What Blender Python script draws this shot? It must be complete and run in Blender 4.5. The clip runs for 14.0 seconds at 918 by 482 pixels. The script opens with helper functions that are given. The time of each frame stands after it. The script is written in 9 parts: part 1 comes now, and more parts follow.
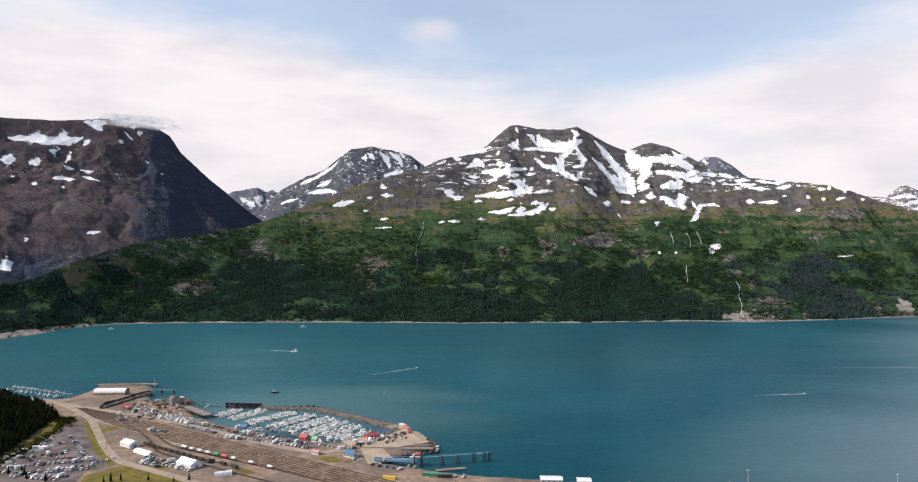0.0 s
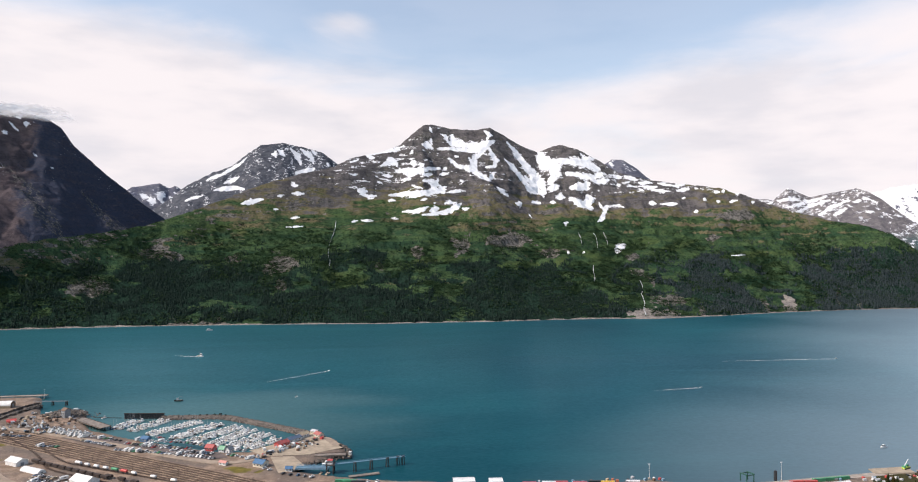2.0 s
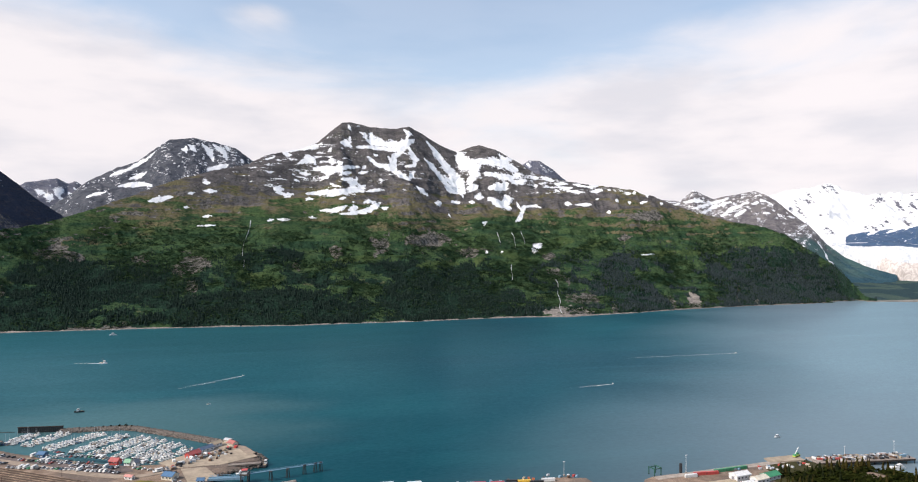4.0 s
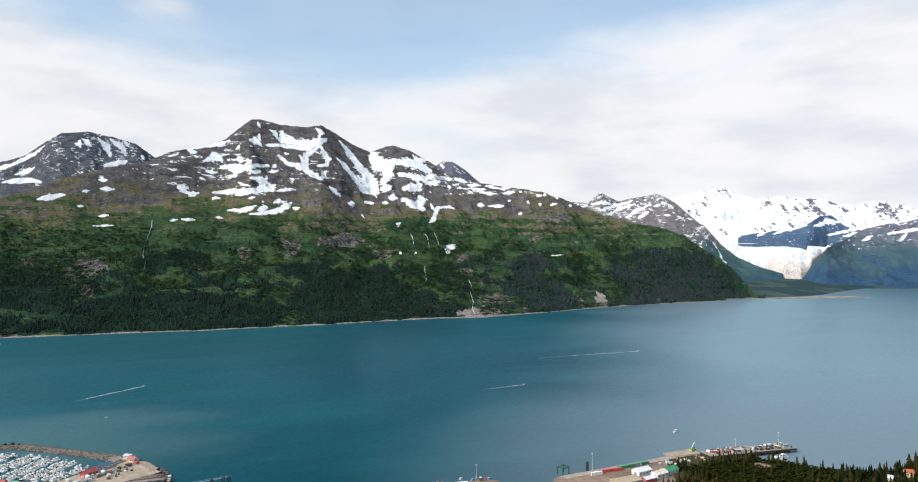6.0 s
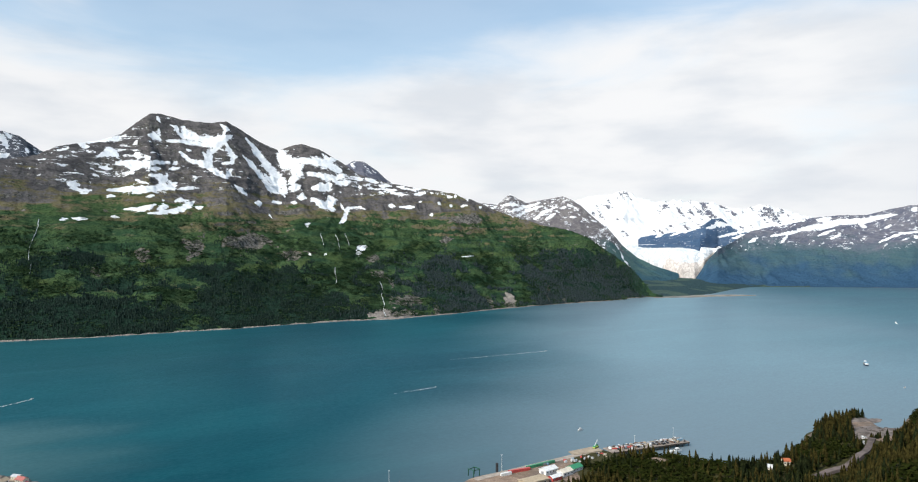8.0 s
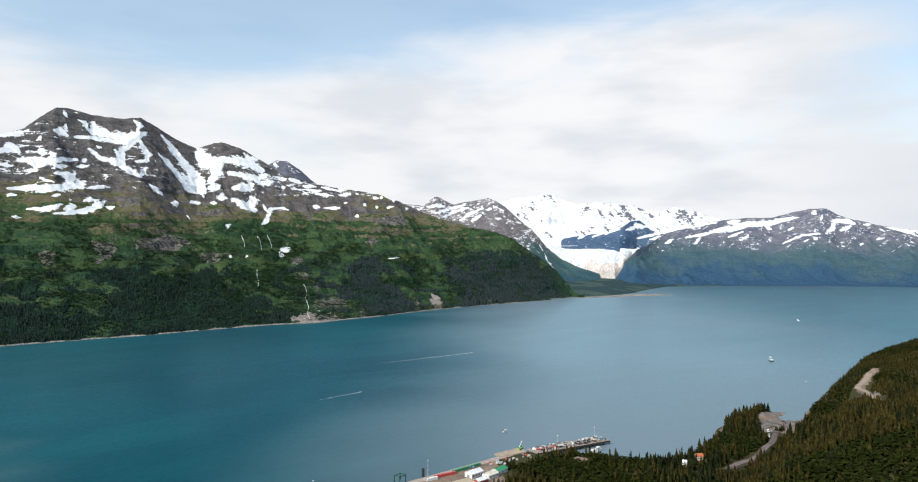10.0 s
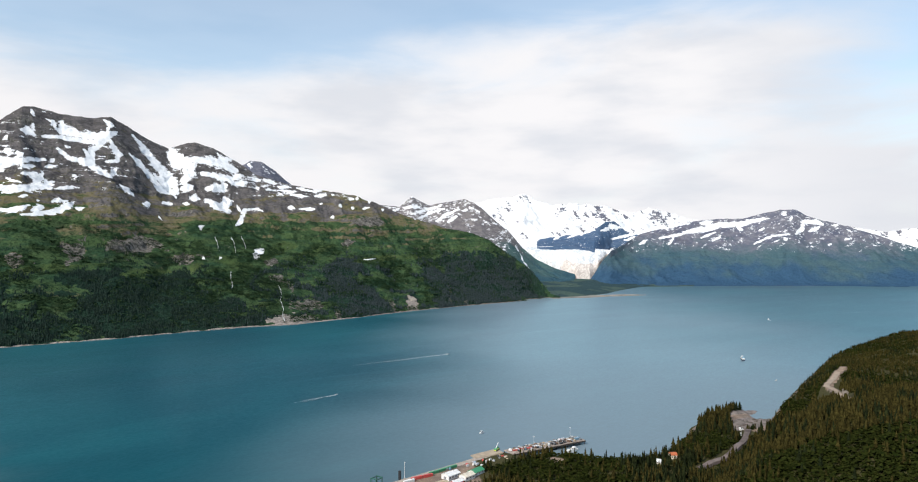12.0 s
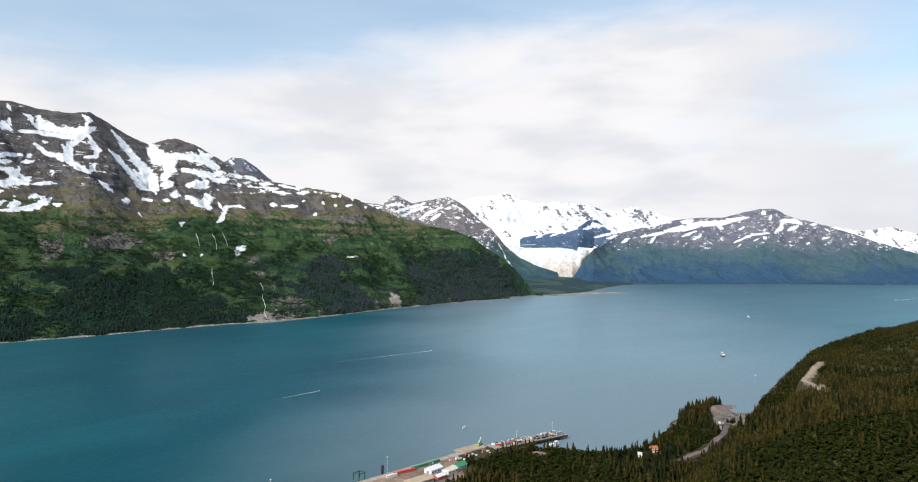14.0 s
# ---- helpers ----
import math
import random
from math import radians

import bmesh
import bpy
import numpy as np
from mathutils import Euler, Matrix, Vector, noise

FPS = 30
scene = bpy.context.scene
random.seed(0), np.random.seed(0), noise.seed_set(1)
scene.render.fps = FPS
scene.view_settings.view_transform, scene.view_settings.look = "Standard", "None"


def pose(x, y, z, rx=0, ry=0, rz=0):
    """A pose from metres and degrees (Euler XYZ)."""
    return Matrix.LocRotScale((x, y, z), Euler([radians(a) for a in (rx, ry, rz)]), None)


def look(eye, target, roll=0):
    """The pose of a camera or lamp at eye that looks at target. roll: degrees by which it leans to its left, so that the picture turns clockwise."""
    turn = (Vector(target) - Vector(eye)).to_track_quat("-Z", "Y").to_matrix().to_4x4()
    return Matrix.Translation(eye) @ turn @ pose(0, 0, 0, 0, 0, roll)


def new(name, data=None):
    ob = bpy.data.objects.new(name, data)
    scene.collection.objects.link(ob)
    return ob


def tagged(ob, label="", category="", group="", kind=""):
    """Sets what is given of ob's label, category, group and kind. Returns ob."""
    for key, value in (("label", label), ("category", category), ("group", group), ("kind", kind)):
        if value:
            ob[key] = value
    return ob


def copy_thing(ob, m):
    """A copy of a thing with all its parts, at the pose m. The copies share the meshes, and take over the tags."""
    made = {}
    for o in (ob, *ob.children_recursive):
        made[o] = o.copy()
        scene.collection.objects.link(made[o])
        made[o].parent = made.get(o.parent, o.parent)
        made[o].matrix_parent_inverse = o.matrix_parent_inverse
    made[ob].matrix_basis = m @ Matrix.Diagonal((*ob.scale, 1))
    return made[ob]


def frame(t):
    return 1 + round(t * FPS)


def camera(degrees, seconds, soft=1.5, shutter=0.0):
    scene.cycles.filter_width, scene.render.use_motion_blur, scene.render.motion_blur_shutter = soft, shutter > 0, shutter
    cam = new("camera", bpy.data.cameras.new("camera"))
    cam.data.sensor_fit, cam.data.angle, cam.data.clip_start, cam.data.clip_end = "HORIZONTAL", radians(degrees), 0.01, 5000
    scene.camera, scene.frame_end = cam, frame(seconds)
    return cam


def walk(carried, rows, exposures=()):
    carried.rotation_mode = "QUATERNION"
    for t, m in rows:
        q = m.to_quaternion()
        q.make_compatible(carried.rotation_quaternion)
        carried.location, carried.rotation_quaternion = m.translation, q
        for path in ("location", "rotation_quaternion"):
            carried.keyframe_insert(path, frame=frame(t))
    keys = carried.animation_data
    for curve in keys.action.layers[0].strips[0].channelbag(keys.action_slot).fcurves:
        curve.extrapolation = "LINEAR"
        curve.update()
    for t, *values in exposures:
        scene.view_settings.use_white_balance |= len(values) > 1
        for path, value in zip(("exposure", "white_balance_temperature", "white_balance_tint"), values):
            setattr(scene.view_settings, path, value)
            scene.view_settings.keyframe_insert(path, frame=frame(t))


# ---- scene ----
# ---------------------------------------------------------------- camera
cam = camera(68.71, 14.0, 1.1)
PATH = [  # seconds, x, y, z, yaw, pitch, roll
    (0.0, 0.00, 0.00, 200.00, 0.000, 0.790, 0.060),
    (0.5, -0.20, -0.80, 202.10, -1.931, 0.703, 0.086),
    (1.0, -0.10, -1.71, 203.87, -3.858, 0.656, 0.014),
    (1.5, -0.24, -1.90, 204.76, -5.618, 0.632, 0.066),
    (2.0, -0.37, -2.17, 205.80, -7.371, 0.617, 0.049),
    (2.5, -0.36, -2.34, 207.19, -9.128, 0.578, 0.008),
    (3.0, -0.34, -3.12, 208.35, -10.795, 0.526, 0.032),
    (5.5, -0.98, -5.46, 215.86, -19.701, 0.421, 0.035),
    (6.0, -1.56, -7.42, 218.08, -21.579, 0.393, 0.051),
    (6.5, -3.69, -9.83, 220.46, -23.475, 0.382, 0.006),
    (7.0, -5.76, -11.98, 222.44, -25.435, 0.375, -0.031),
    (7.5, -7.22, -13.88, 224.29, -27.316, 0.371, -0.104),
    (8.0, -7.57, -14.41, 226.30, -29.203, 0.329, -0.085),
    (8.5, -6.99, -14.52, 227.81, -31.042, 0.315, -0.072),
    (9.0, -7.42, -14.43, 228.70, -32.934, 0.339, -0.099),
    (11.5, -7.20, -14.70, 232.82, -37.124, 0.445, 0.078),
    (12.0, -7.95, -14.85, 231.97, -37.516, 0.451, 0.049),
    (12.5, -8.53, -15.27, 231.47, -37.896, 0.386, 0.005),
    (13.0, -8.86, -15.96, 230.44, -38.255, 0.352, -0.041),
    (13.5, -8.67, -16.05, 229.25, -38.578, 0.349, -0.098),
    (14.0, -8.55, -15.33, 228.05, -38.952, 0.331, -0.093),
]
TINT = [(0.0, 0.0, 6600, 17), (3.2, 0.0, 6580, 17), (5.5, 0.0, 6350, 11), (6.5, 0.0, 6300, 9), (9.0, 0.0, 6300, 8), (11.5, 0.0, 6360, 10), (14.0, 0.0, 6400, 11)]  # seconds, stops, kelvin, tint
walk(cam, [(t, pose(x, y, z, 90 + pitch, roll, yaw)) for t, x, y, z, yaw, pitch, roll in PATH], TINT)

# ---------------------------------------------------------------- sky and sun
SUN_AZ, SUN_EL = -98.0, 41.0      # compass degrees from the y axis, degrees up
def make_world():
    world = bpy.data.worlds.new("sky")
    scene.world = world
    world.use_nodes = True
    nt = world.node_tree
    nt.nodes.clear()
    N, L = nt.nodes.new, nt.links.new

    def math_node(op, a, b=None, c=None):
        n = N("ShaderNodeMath")
        n.operation = op
        for i, v in enumerate((a, b, c)):
            if v is None:
                continue
            if isinstance(v, (int, float)):
                n.inputs[i].default_value = v
            else:
                L(v, n.inputs[i])
        return n.outputs[0]

    def smooth(v, lo, hi):
        n = N("ShaderNodeMapRange")
        n.interpolation_type = "SMOOTHSTEP"
        L(v, n.inputs[0])
        n.inputs[1].default_value, n.inputs[2].default_value = lo, hi
        return n.outputs[0]

    sky = N("ShaderNodeTexSky")
    sky.sky_type, sky.sun_disc = "NISHITA", False
    sky.sun_elevation, sky.sun_rotation = radians(SUN_EL), radians(SUN_AZ)
    sky.altitude, sky.dust_density = 200, 1.5
    coord = N("ShaderNodeTexCoord")
    sep = N("ShaderNodeSeparateXYZ")
    L(coord.outputs["Generated"], sep.inputs[0])
    az = math_node("MULTIPLY", math_node("ARCTAN2", sep.outputs[0], sep.outputs[1]), 57.29578)
    el = math_node("MULTIPLY", math_node("ARCSINE", sep.outputs[2]), 57.29578)
    comb = N("ShaderNodeCombineXYZ")
    L(math_node("MULTIPLY", az, 0.032), comb.inputs[0])
    L(math_node("MULTIPLY", el, 0.11), comb.inputs[1])
    wisps = N("ShaderNodeTexNoise")
    wisps.inputs["Scale"].default_value, wisps.inputs["Detail"].default_value = 1.6, 7
    wisps.inputs["Roughness"].default_value = 0.55
    wisps.inputs["Distortion"].default_value = 0.4
    L(comb.outputs[0], wisps.inputs["Vector"])
    # cloud cover: a thick bank low down, thinning upwards; a blue opening in its top, and a few single banks
    cover = math_node("SUBTRACT", 1.0, smooth(el, 9.0, 24.0))
    for a0, e0, wa, we, gain in CLOUDS:
        dx = math_node("DIVIDE", math_node("SUBTRACT", az, a0), wa)
        dy = math_node("DIVIDE", math_node("SUBTRACT", el, e0), we)
        r2 = math_node("ADD", math_node("MULTIPLY", dx, dx), math_node("MULTIPLY", dy, dy))
        cover = math_node("ADD", cover, math_node("MULTIPLY", math_node("EXPONENT", math_node("MULTIPLY", r2, -1.0)), gain))
    cover = math_node("ADD", cover, math_node("MULTIPLY", math_node("SUBTRACT", wisps.outputs["Fac"], 0.5), 1.5))
    mask = smooth(cover, 0.1, 0.95)
    high = smooth(el, 22.0, 50.0)
    mask = math_node("ADD", math_node("MULTIPLY", mask, 0.76), 0.24)
    mask = math_node("MULTIPLY", mask, math_node("SUBTRACT", 1.0, math_node("MULTIPLY", high, 0.75)))
    shade = N("ShaderNodeTexNoise")
    shade.inputs["Scale"].default_value, shade.inputs["Detail"].default_value = 2.6, 5
    L(comb.outputs[0], shade.inputs["Vector"])
    cloud = N("ShaderNodeMix")
    cloud.data_type = "RGBA"
    L(math_node("MULTIPLY", smooth(shade.outputs["Fac"], 0.3, 0.6), math_node("SUBTRACT", 1.0, math_node("MULTIPLY", smooth(az, 54.0, 70.0), 0.7))), cloud.inputs["Factor"])
    cloud.inputs["A"].default_value = (0.76, 0.775, 0.81, 1)
    cloud.inputs["B"].default_value = (0.94, 0.92, 0.915, 1)
    dx = math_node("DIVIDE", math_node("SUBTRACT", az, 52), 24)
    dy = math_node("DIVIDE", math_node("SUBTRACT", el, 9), 15)
    glow = math_node("EXPONENT", math_node("MULTIPLY", math_node("ADD", math_node("MULTIPLY", dx, dx), math_node("MULTIPLY", dy, dy)), -1.0))
    lift = N("ShaderNodeVectorMath")
    lift.operation = "SCALE"
    L(cloud.outputs["Result"], lift.inputs[0])
    L(math_node("ADD", 1.0, math_node("MULTIPLY", glow, 0.03)), lift.inputs["Scale"])
    blue = N("ShaderNodeMix")
    blue.data_type, blue.blend_type = "RGBA", "MULTIPLY"
    blue.inputs["Factor"].default_value = 1.0
    L(sky.outputs[0], blue.inputs["A"])
    blue.inputs["B"].default_value = (SKY_GAIN * 1.10, SKY_GAIN * 1.17, SKY_GAIN * 1.08, 1)
    both = N("ShaderNodeMix")
    both.data_type = "RGBA"
    L(mask, both.inputs["Factor"])
    L(blue.outputs["Result"], both.inputs["A"])
    L(lift.outputs[0], both.inputs["B"])
    bg = N("ShaderNodeBackground")
    bg.inputs["Strength"].default_value = 1.0
    L(both.outputs["Result"], bg.inputs["Color"])
    out = N("ShaderNodeOutputWorld")
    L(bg.outputs[0], out.inputs["Surface"])


SKY_GAIN = 0.18
CLOUDS = [  # azimuth, elevation, half width, half height, gain
    (-2, 21, 26, 6, -0.45), (14, 18, 14, 5, -0.5), (26, 20, 12, 4, -0.35), (-2, 18.5, 3.5, 1.4, 0.7),
    (-22, 12, 14, 6, 0.5), (50, 17, 12, 7, 0.35), (63, 16, 8, 2.2, 0.35), (71, 12.5, 8, 2.4, -0.5), (73, 21, 7, 3.5, -0.45), (74, 8.0, 9, 2.2, -0.35), (66, 6.5, 5, 0.7, 0.3),
    # the last four are unseen gaps behind and beside, added to lower fill light
    (-36, 20, 14, 5, 0.2), (180, 12, 75, 22, -0.9), (-180, 12, 75, 22, -0.9), (-110, 16, 30, 14, -0.4), (112, 18, 26, 14, -0.4),
]
make_world()
sun = new("sun", bpy.data.lights.new("sun", "SUN"))
sun.data.energy, sun.data.angle, sun.data.color = 4.5, radians(0.6), (1.0, 0.92, 0.82)
sun.matrix_world = look((0, 0, 900), (-math.sin(radians(SUN_AZ)) * math.cos(radians(SUN_EL)) * 100,
                                     -math.cos(radians(SUN_AZ)) * math.cos(radians(SUN_EL)) * 100, 900 - math.sin(radians(SUN_EL)) * 100))

# ---------------------------------------------------------------- materials
class Nodes:
    """A material with short calls for its nodes."""

    def __init__(self, name, rough=0.8, metal=0.0, spec=0.3):
        self.mat = bpy.data.materials.new(name)
        self.mat.use_nodes = True
        self.tree = self.mat.node_tree
        self.bsdf = self.tree.nodes["Principled BSDF"]
        self.bsdf.inputs["Roughness"].default_value = rough
        self.bsdf.inputs["Metallic"].default_value = metal
        self.bsdf.inputs["Specular IOR Level"].default_value = spec
        self.pos = self.tree.nodes.new("ShaderNodeNewGeometry").outputs["Position"]

    def link(self, a, b):
        self.tree.links.new(a, b)

    def noise(self, scale, detail=4, rough=0.55, vector=None, distort=0.0):
        n = self.tree.nodes.new("ShaderNodeTexNoise")
        n.inputs["Scale"].default_value, n.inputs["Detail"].default_value = scale, detail
        n.inputs["Roughness"].default_value, n.inputs["Distortion"].default_value = rough, distort
        self.link(self.pos if vector is None else vector, n.inputs["Vector"])
        return n.outputs["Fac"]

    def squash(self, sx, sy, sz):
        n = self.tree.nodes.new("ShaderNodeVectorMath")
        n.operation = "MULTIPLY"
        self.link(self.pos, n.inputs[0])
        n.inputs[1].default_value = (sx, sy, sz)
        return n.outputs[0]

    def calc(self, op, a, b):
        n = self.tree.nodes.new("ShaderNodeMath")
        n.operation = op
        for i, v in enumerate((a, b)):
            if isinstance(v, (int, float)):
                n.inputs[i].default_value = v
            else:
                self.link(v, n.inputs[i])
        return n.outputs[0]

    def span(self, v, lo, hi, out_lo=0.0, out_hi=1.0):
        n = self.tree.nodes.new("ShaderNodeMapRange")
        n.interpolation_type = "SMOOTHSTEP"
        self.link(v, n.inputs[0])
        for i, k in enumerate((lo, hi, out_lo, out_hi)):
            n.inputs[i + 1].default_value = k
        return n.outputs[0]

    def mix(self, fac, a, b):
        n = self.tree.nodes.new("ShaderNodeMix")
        n.data_type = "RGBA"
        for key, v in (("Factor", fac), ("A", a), ("B", b)):
            if isinstance(v, (int, float)):
                n.inputs[key].default_value = v
            elif isinstance(v, tuple):
                n.inputs[key].default_value = (*v, 1)
            else:
                self.link(v, n.inputs[key])
        return n.outputs["Result"]

    def attribute(self, name):
        n = self.tree.nodes.new("ShaderNodeAttribute")
        n.attribute_name = name
        s = self.tree.nodes.new("ShaderNodeSeparateColor")
        self.link(n.outputs["Color"], s.inputs[0])
        return s.outputs[0], s.outputs[1], s.outputs[2]

    def chance(self):
        return self.tree.nodes.new("ShaderNodeObjectInfo").outputs["Random"]

    def island(self):
        return self.tree.nodes.new("ShaderNodeNewGeometry").outputs["Random Per Island"]

    def bump(self, height, strength, distance):
        n = self.tree.nodes.new("ShaderNodeBump")
        n.inputs["Strength"].default_value, n.inputs["Distance"].default_value = strength, distance
        self.link(height, n.inputs["Height"])
        self.link(n.outputs[0], self.bsdf.inputs["Normal"])

    def color(self, c):
        if isinstance(c, tuple):
            self.bsdf.inputs["Base Color"].default_value = (*c, 1)
        else:
            self.link(c, self.bsdf.inputs["Base Color"])
        return self.mat


def terrain_material(name, rock_a, rock_b, tundra, green_a, green_b, wood, soft=0.1, bare=False, grain=1.0):
    """Mountain ground. The mesh's 'cover' says where snow (r), green growth (g) and woods (b) lie, its 'bare' where cliffs (r), bright glades (g) and beaches (b)."""
    m = Nodes(name, 0.95, 0, 0.0)
    snow, green, woods = m.attribute("cover")
    fine = m.noise(0.11, 6, 0.7)
    mid = m.noise(0.014, 5, 0.6)
    strata = m.noise(1.0, 6, 0.68, m.squash(0.014, 0.014, 0.03), 0.8)
    bands = m.noise(1.0, 6, 0.68, m.squash(0.006, 0.006, 0.04), 0.6)
    rock = m.mix(m.span(strata, 0.35, 0.65), rock_a, rock_b)
    rock = m.mix(m.span(fine, 0.48, 0.66, 0, 0.65 * grain), rock, tuple(0.35 * v for v in rock_a))
    turf = m.mix(m.span(bands, 0.35, 0.65), green_a, green_b)
    turf = m.mix(m.span(mid, 0.5, 0.75, 0, 0.35), turf, tuple(0.5 * (a + b) for a, b in zip(green_a, tundra)))
    turf = m.mix(m.span(fine, 0.48, 0.62, 0, 0.7 * grain), turf, tuple(0.5 * v for v in green_a))
    jag = m.calc("ADD", m.calc("ADD", green, m.calc("MULTIPLY", m.calc("SUBTRACT", fine, 0.5), 0.8)), m.calc("MULTIPLY", m.calc("SUBTRACT", bands, 0.5), 1.1 * grain))
    heath = m.mix(m.span(fine, 0.46, 0.64, 0, 0.5 * grain), tundra, tuple(0.5 * v for v in tundra))
    base = m.mix(m.span(jag, 0.08, 0.45), rock, heath)
    base = m.mix(m.span(jag, 0.40, 0.80), base, turf)
    base = m.mix(m.span(m.calc("ADD", woods, m.calc("SUBTRACT", fine, 0.5)), 0.5 - soft, 0.5 + soft), base, m.mix(m.span(fine, 0.45, 0.62, 0, grain), wood, tuple(0.6 * v for v in wood)))
    if bare:
        stone, glade, beach = m.attribute("bare")
        lawn = m.mix(m.span(mid, 0.35, 0.65), (0.040, 0.066, 0.024), (0.066, 0.086, 0.030))
        base = m.mix(m.calc("MULTIPLY", glade, m.span(fine, 0.35, 0.6, 0.9, 0.35)), base, lawn)
        crack = m.noise(1.0, 6, 0.72, m.squash(0.10, 0.10, 0.022), 0.6)
        face = m.mix(m.span(crack, 0.40, 0.62), (0.038, 0.040, 0.034), (0.185, 0.172, 0.158))
        ragged = m.calc("ADD", stone, m.calc("MULTIPLY", m.calc("SUBTRACT", m.noise(1.0, 6, 0.7, m.squash(0.07, 0.07, 0.03)), 0.5), 2.6))
        base = m.mix(m.span(ragged, 0.45, 0.65, 0, 0.9), base, face)
        base = m.mix(m.span(m.calc("ADD", beach, m.calc("SUBTRACT", fine, 0.5)), 0.4, 0.6), base, m.mix(m.span(fine, 0.4, 0.6), (0.17, 0.155, 0.140), (0.30, 0.265, 0.235)))
    edge = m.calc("ADD", snow, m.calc("MULTIPLY", m.calc("SUBTRACT", m.noise(1.0, 7, 0.78, m.squash(0.035, 0.035, 0.075), 0.4), 0.5), 1.5))
    white = m.span(edge, 0.47, 0.52)
    pack = m.mix(m.span(m.noise(0.02, 5, 0.6), 0.35, 0.65), (0.66, 0.68, 0.71), (0.80, 0.81, 0.82))
    base = m.mix(white, base, pack)
    m.bump(m.calc("ADD", m.calc("ADD", fine, strata), m.calc("MULTIPLY", mid, 2.0)), 0.8, 7.0)
    return m.color(base)


M_MAIN = terrain_material("green_mountain", (0.064, 0.061, 0.063), (0.130, 0.121, 0.120), (0.122, 0.108, 0.060), (0.023, 0.052, 0.029), (0.054, 0.088, 0.036), (0.017, 0.036, 0.025), bare=True)
# M_ROCK's third colour paints the shaded flank slate blue
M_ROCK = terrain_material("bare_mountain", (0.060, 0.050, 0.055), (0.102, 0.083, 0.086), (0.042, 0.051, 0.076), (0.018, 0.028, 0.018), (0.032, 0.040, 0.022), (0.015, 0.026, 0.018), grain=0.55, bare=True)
M_SLATE = terrain_material("slate_peak", (0.058, 0.065, 0.082), (0.11, 0.115, 0.13), (0.075, 0.072, 0.072), (0.030, 0.044, 0.026), (0.045, 0.056, 0.030), (0.015, 0.026, 0.018))
# blue haze is put into the base colours of these four distant grounds
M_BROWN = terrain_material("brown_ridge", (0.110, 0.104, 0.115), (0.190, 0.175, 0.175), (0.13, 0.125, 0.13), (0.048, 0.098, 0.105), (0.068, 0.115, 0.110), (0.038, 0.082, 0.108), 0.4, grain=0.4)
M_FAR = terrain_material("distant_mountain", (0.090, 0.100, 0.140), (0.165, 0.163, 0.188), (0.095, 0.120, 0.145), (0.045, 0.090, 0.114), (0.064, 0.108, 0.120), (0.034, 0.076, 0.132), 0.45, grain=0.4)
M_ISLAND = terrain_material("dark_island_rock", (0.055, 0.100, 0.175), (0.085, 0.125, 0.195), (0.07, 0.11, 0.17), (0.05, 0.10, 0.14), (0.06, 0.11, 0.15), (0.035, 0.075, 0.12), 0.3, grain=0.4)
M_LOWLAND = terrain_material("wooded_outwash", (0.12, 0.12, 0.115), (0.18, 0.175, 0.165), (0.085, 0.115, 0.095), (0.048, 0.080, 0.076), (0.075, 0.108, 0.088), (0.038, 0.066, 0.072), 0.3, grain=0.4)


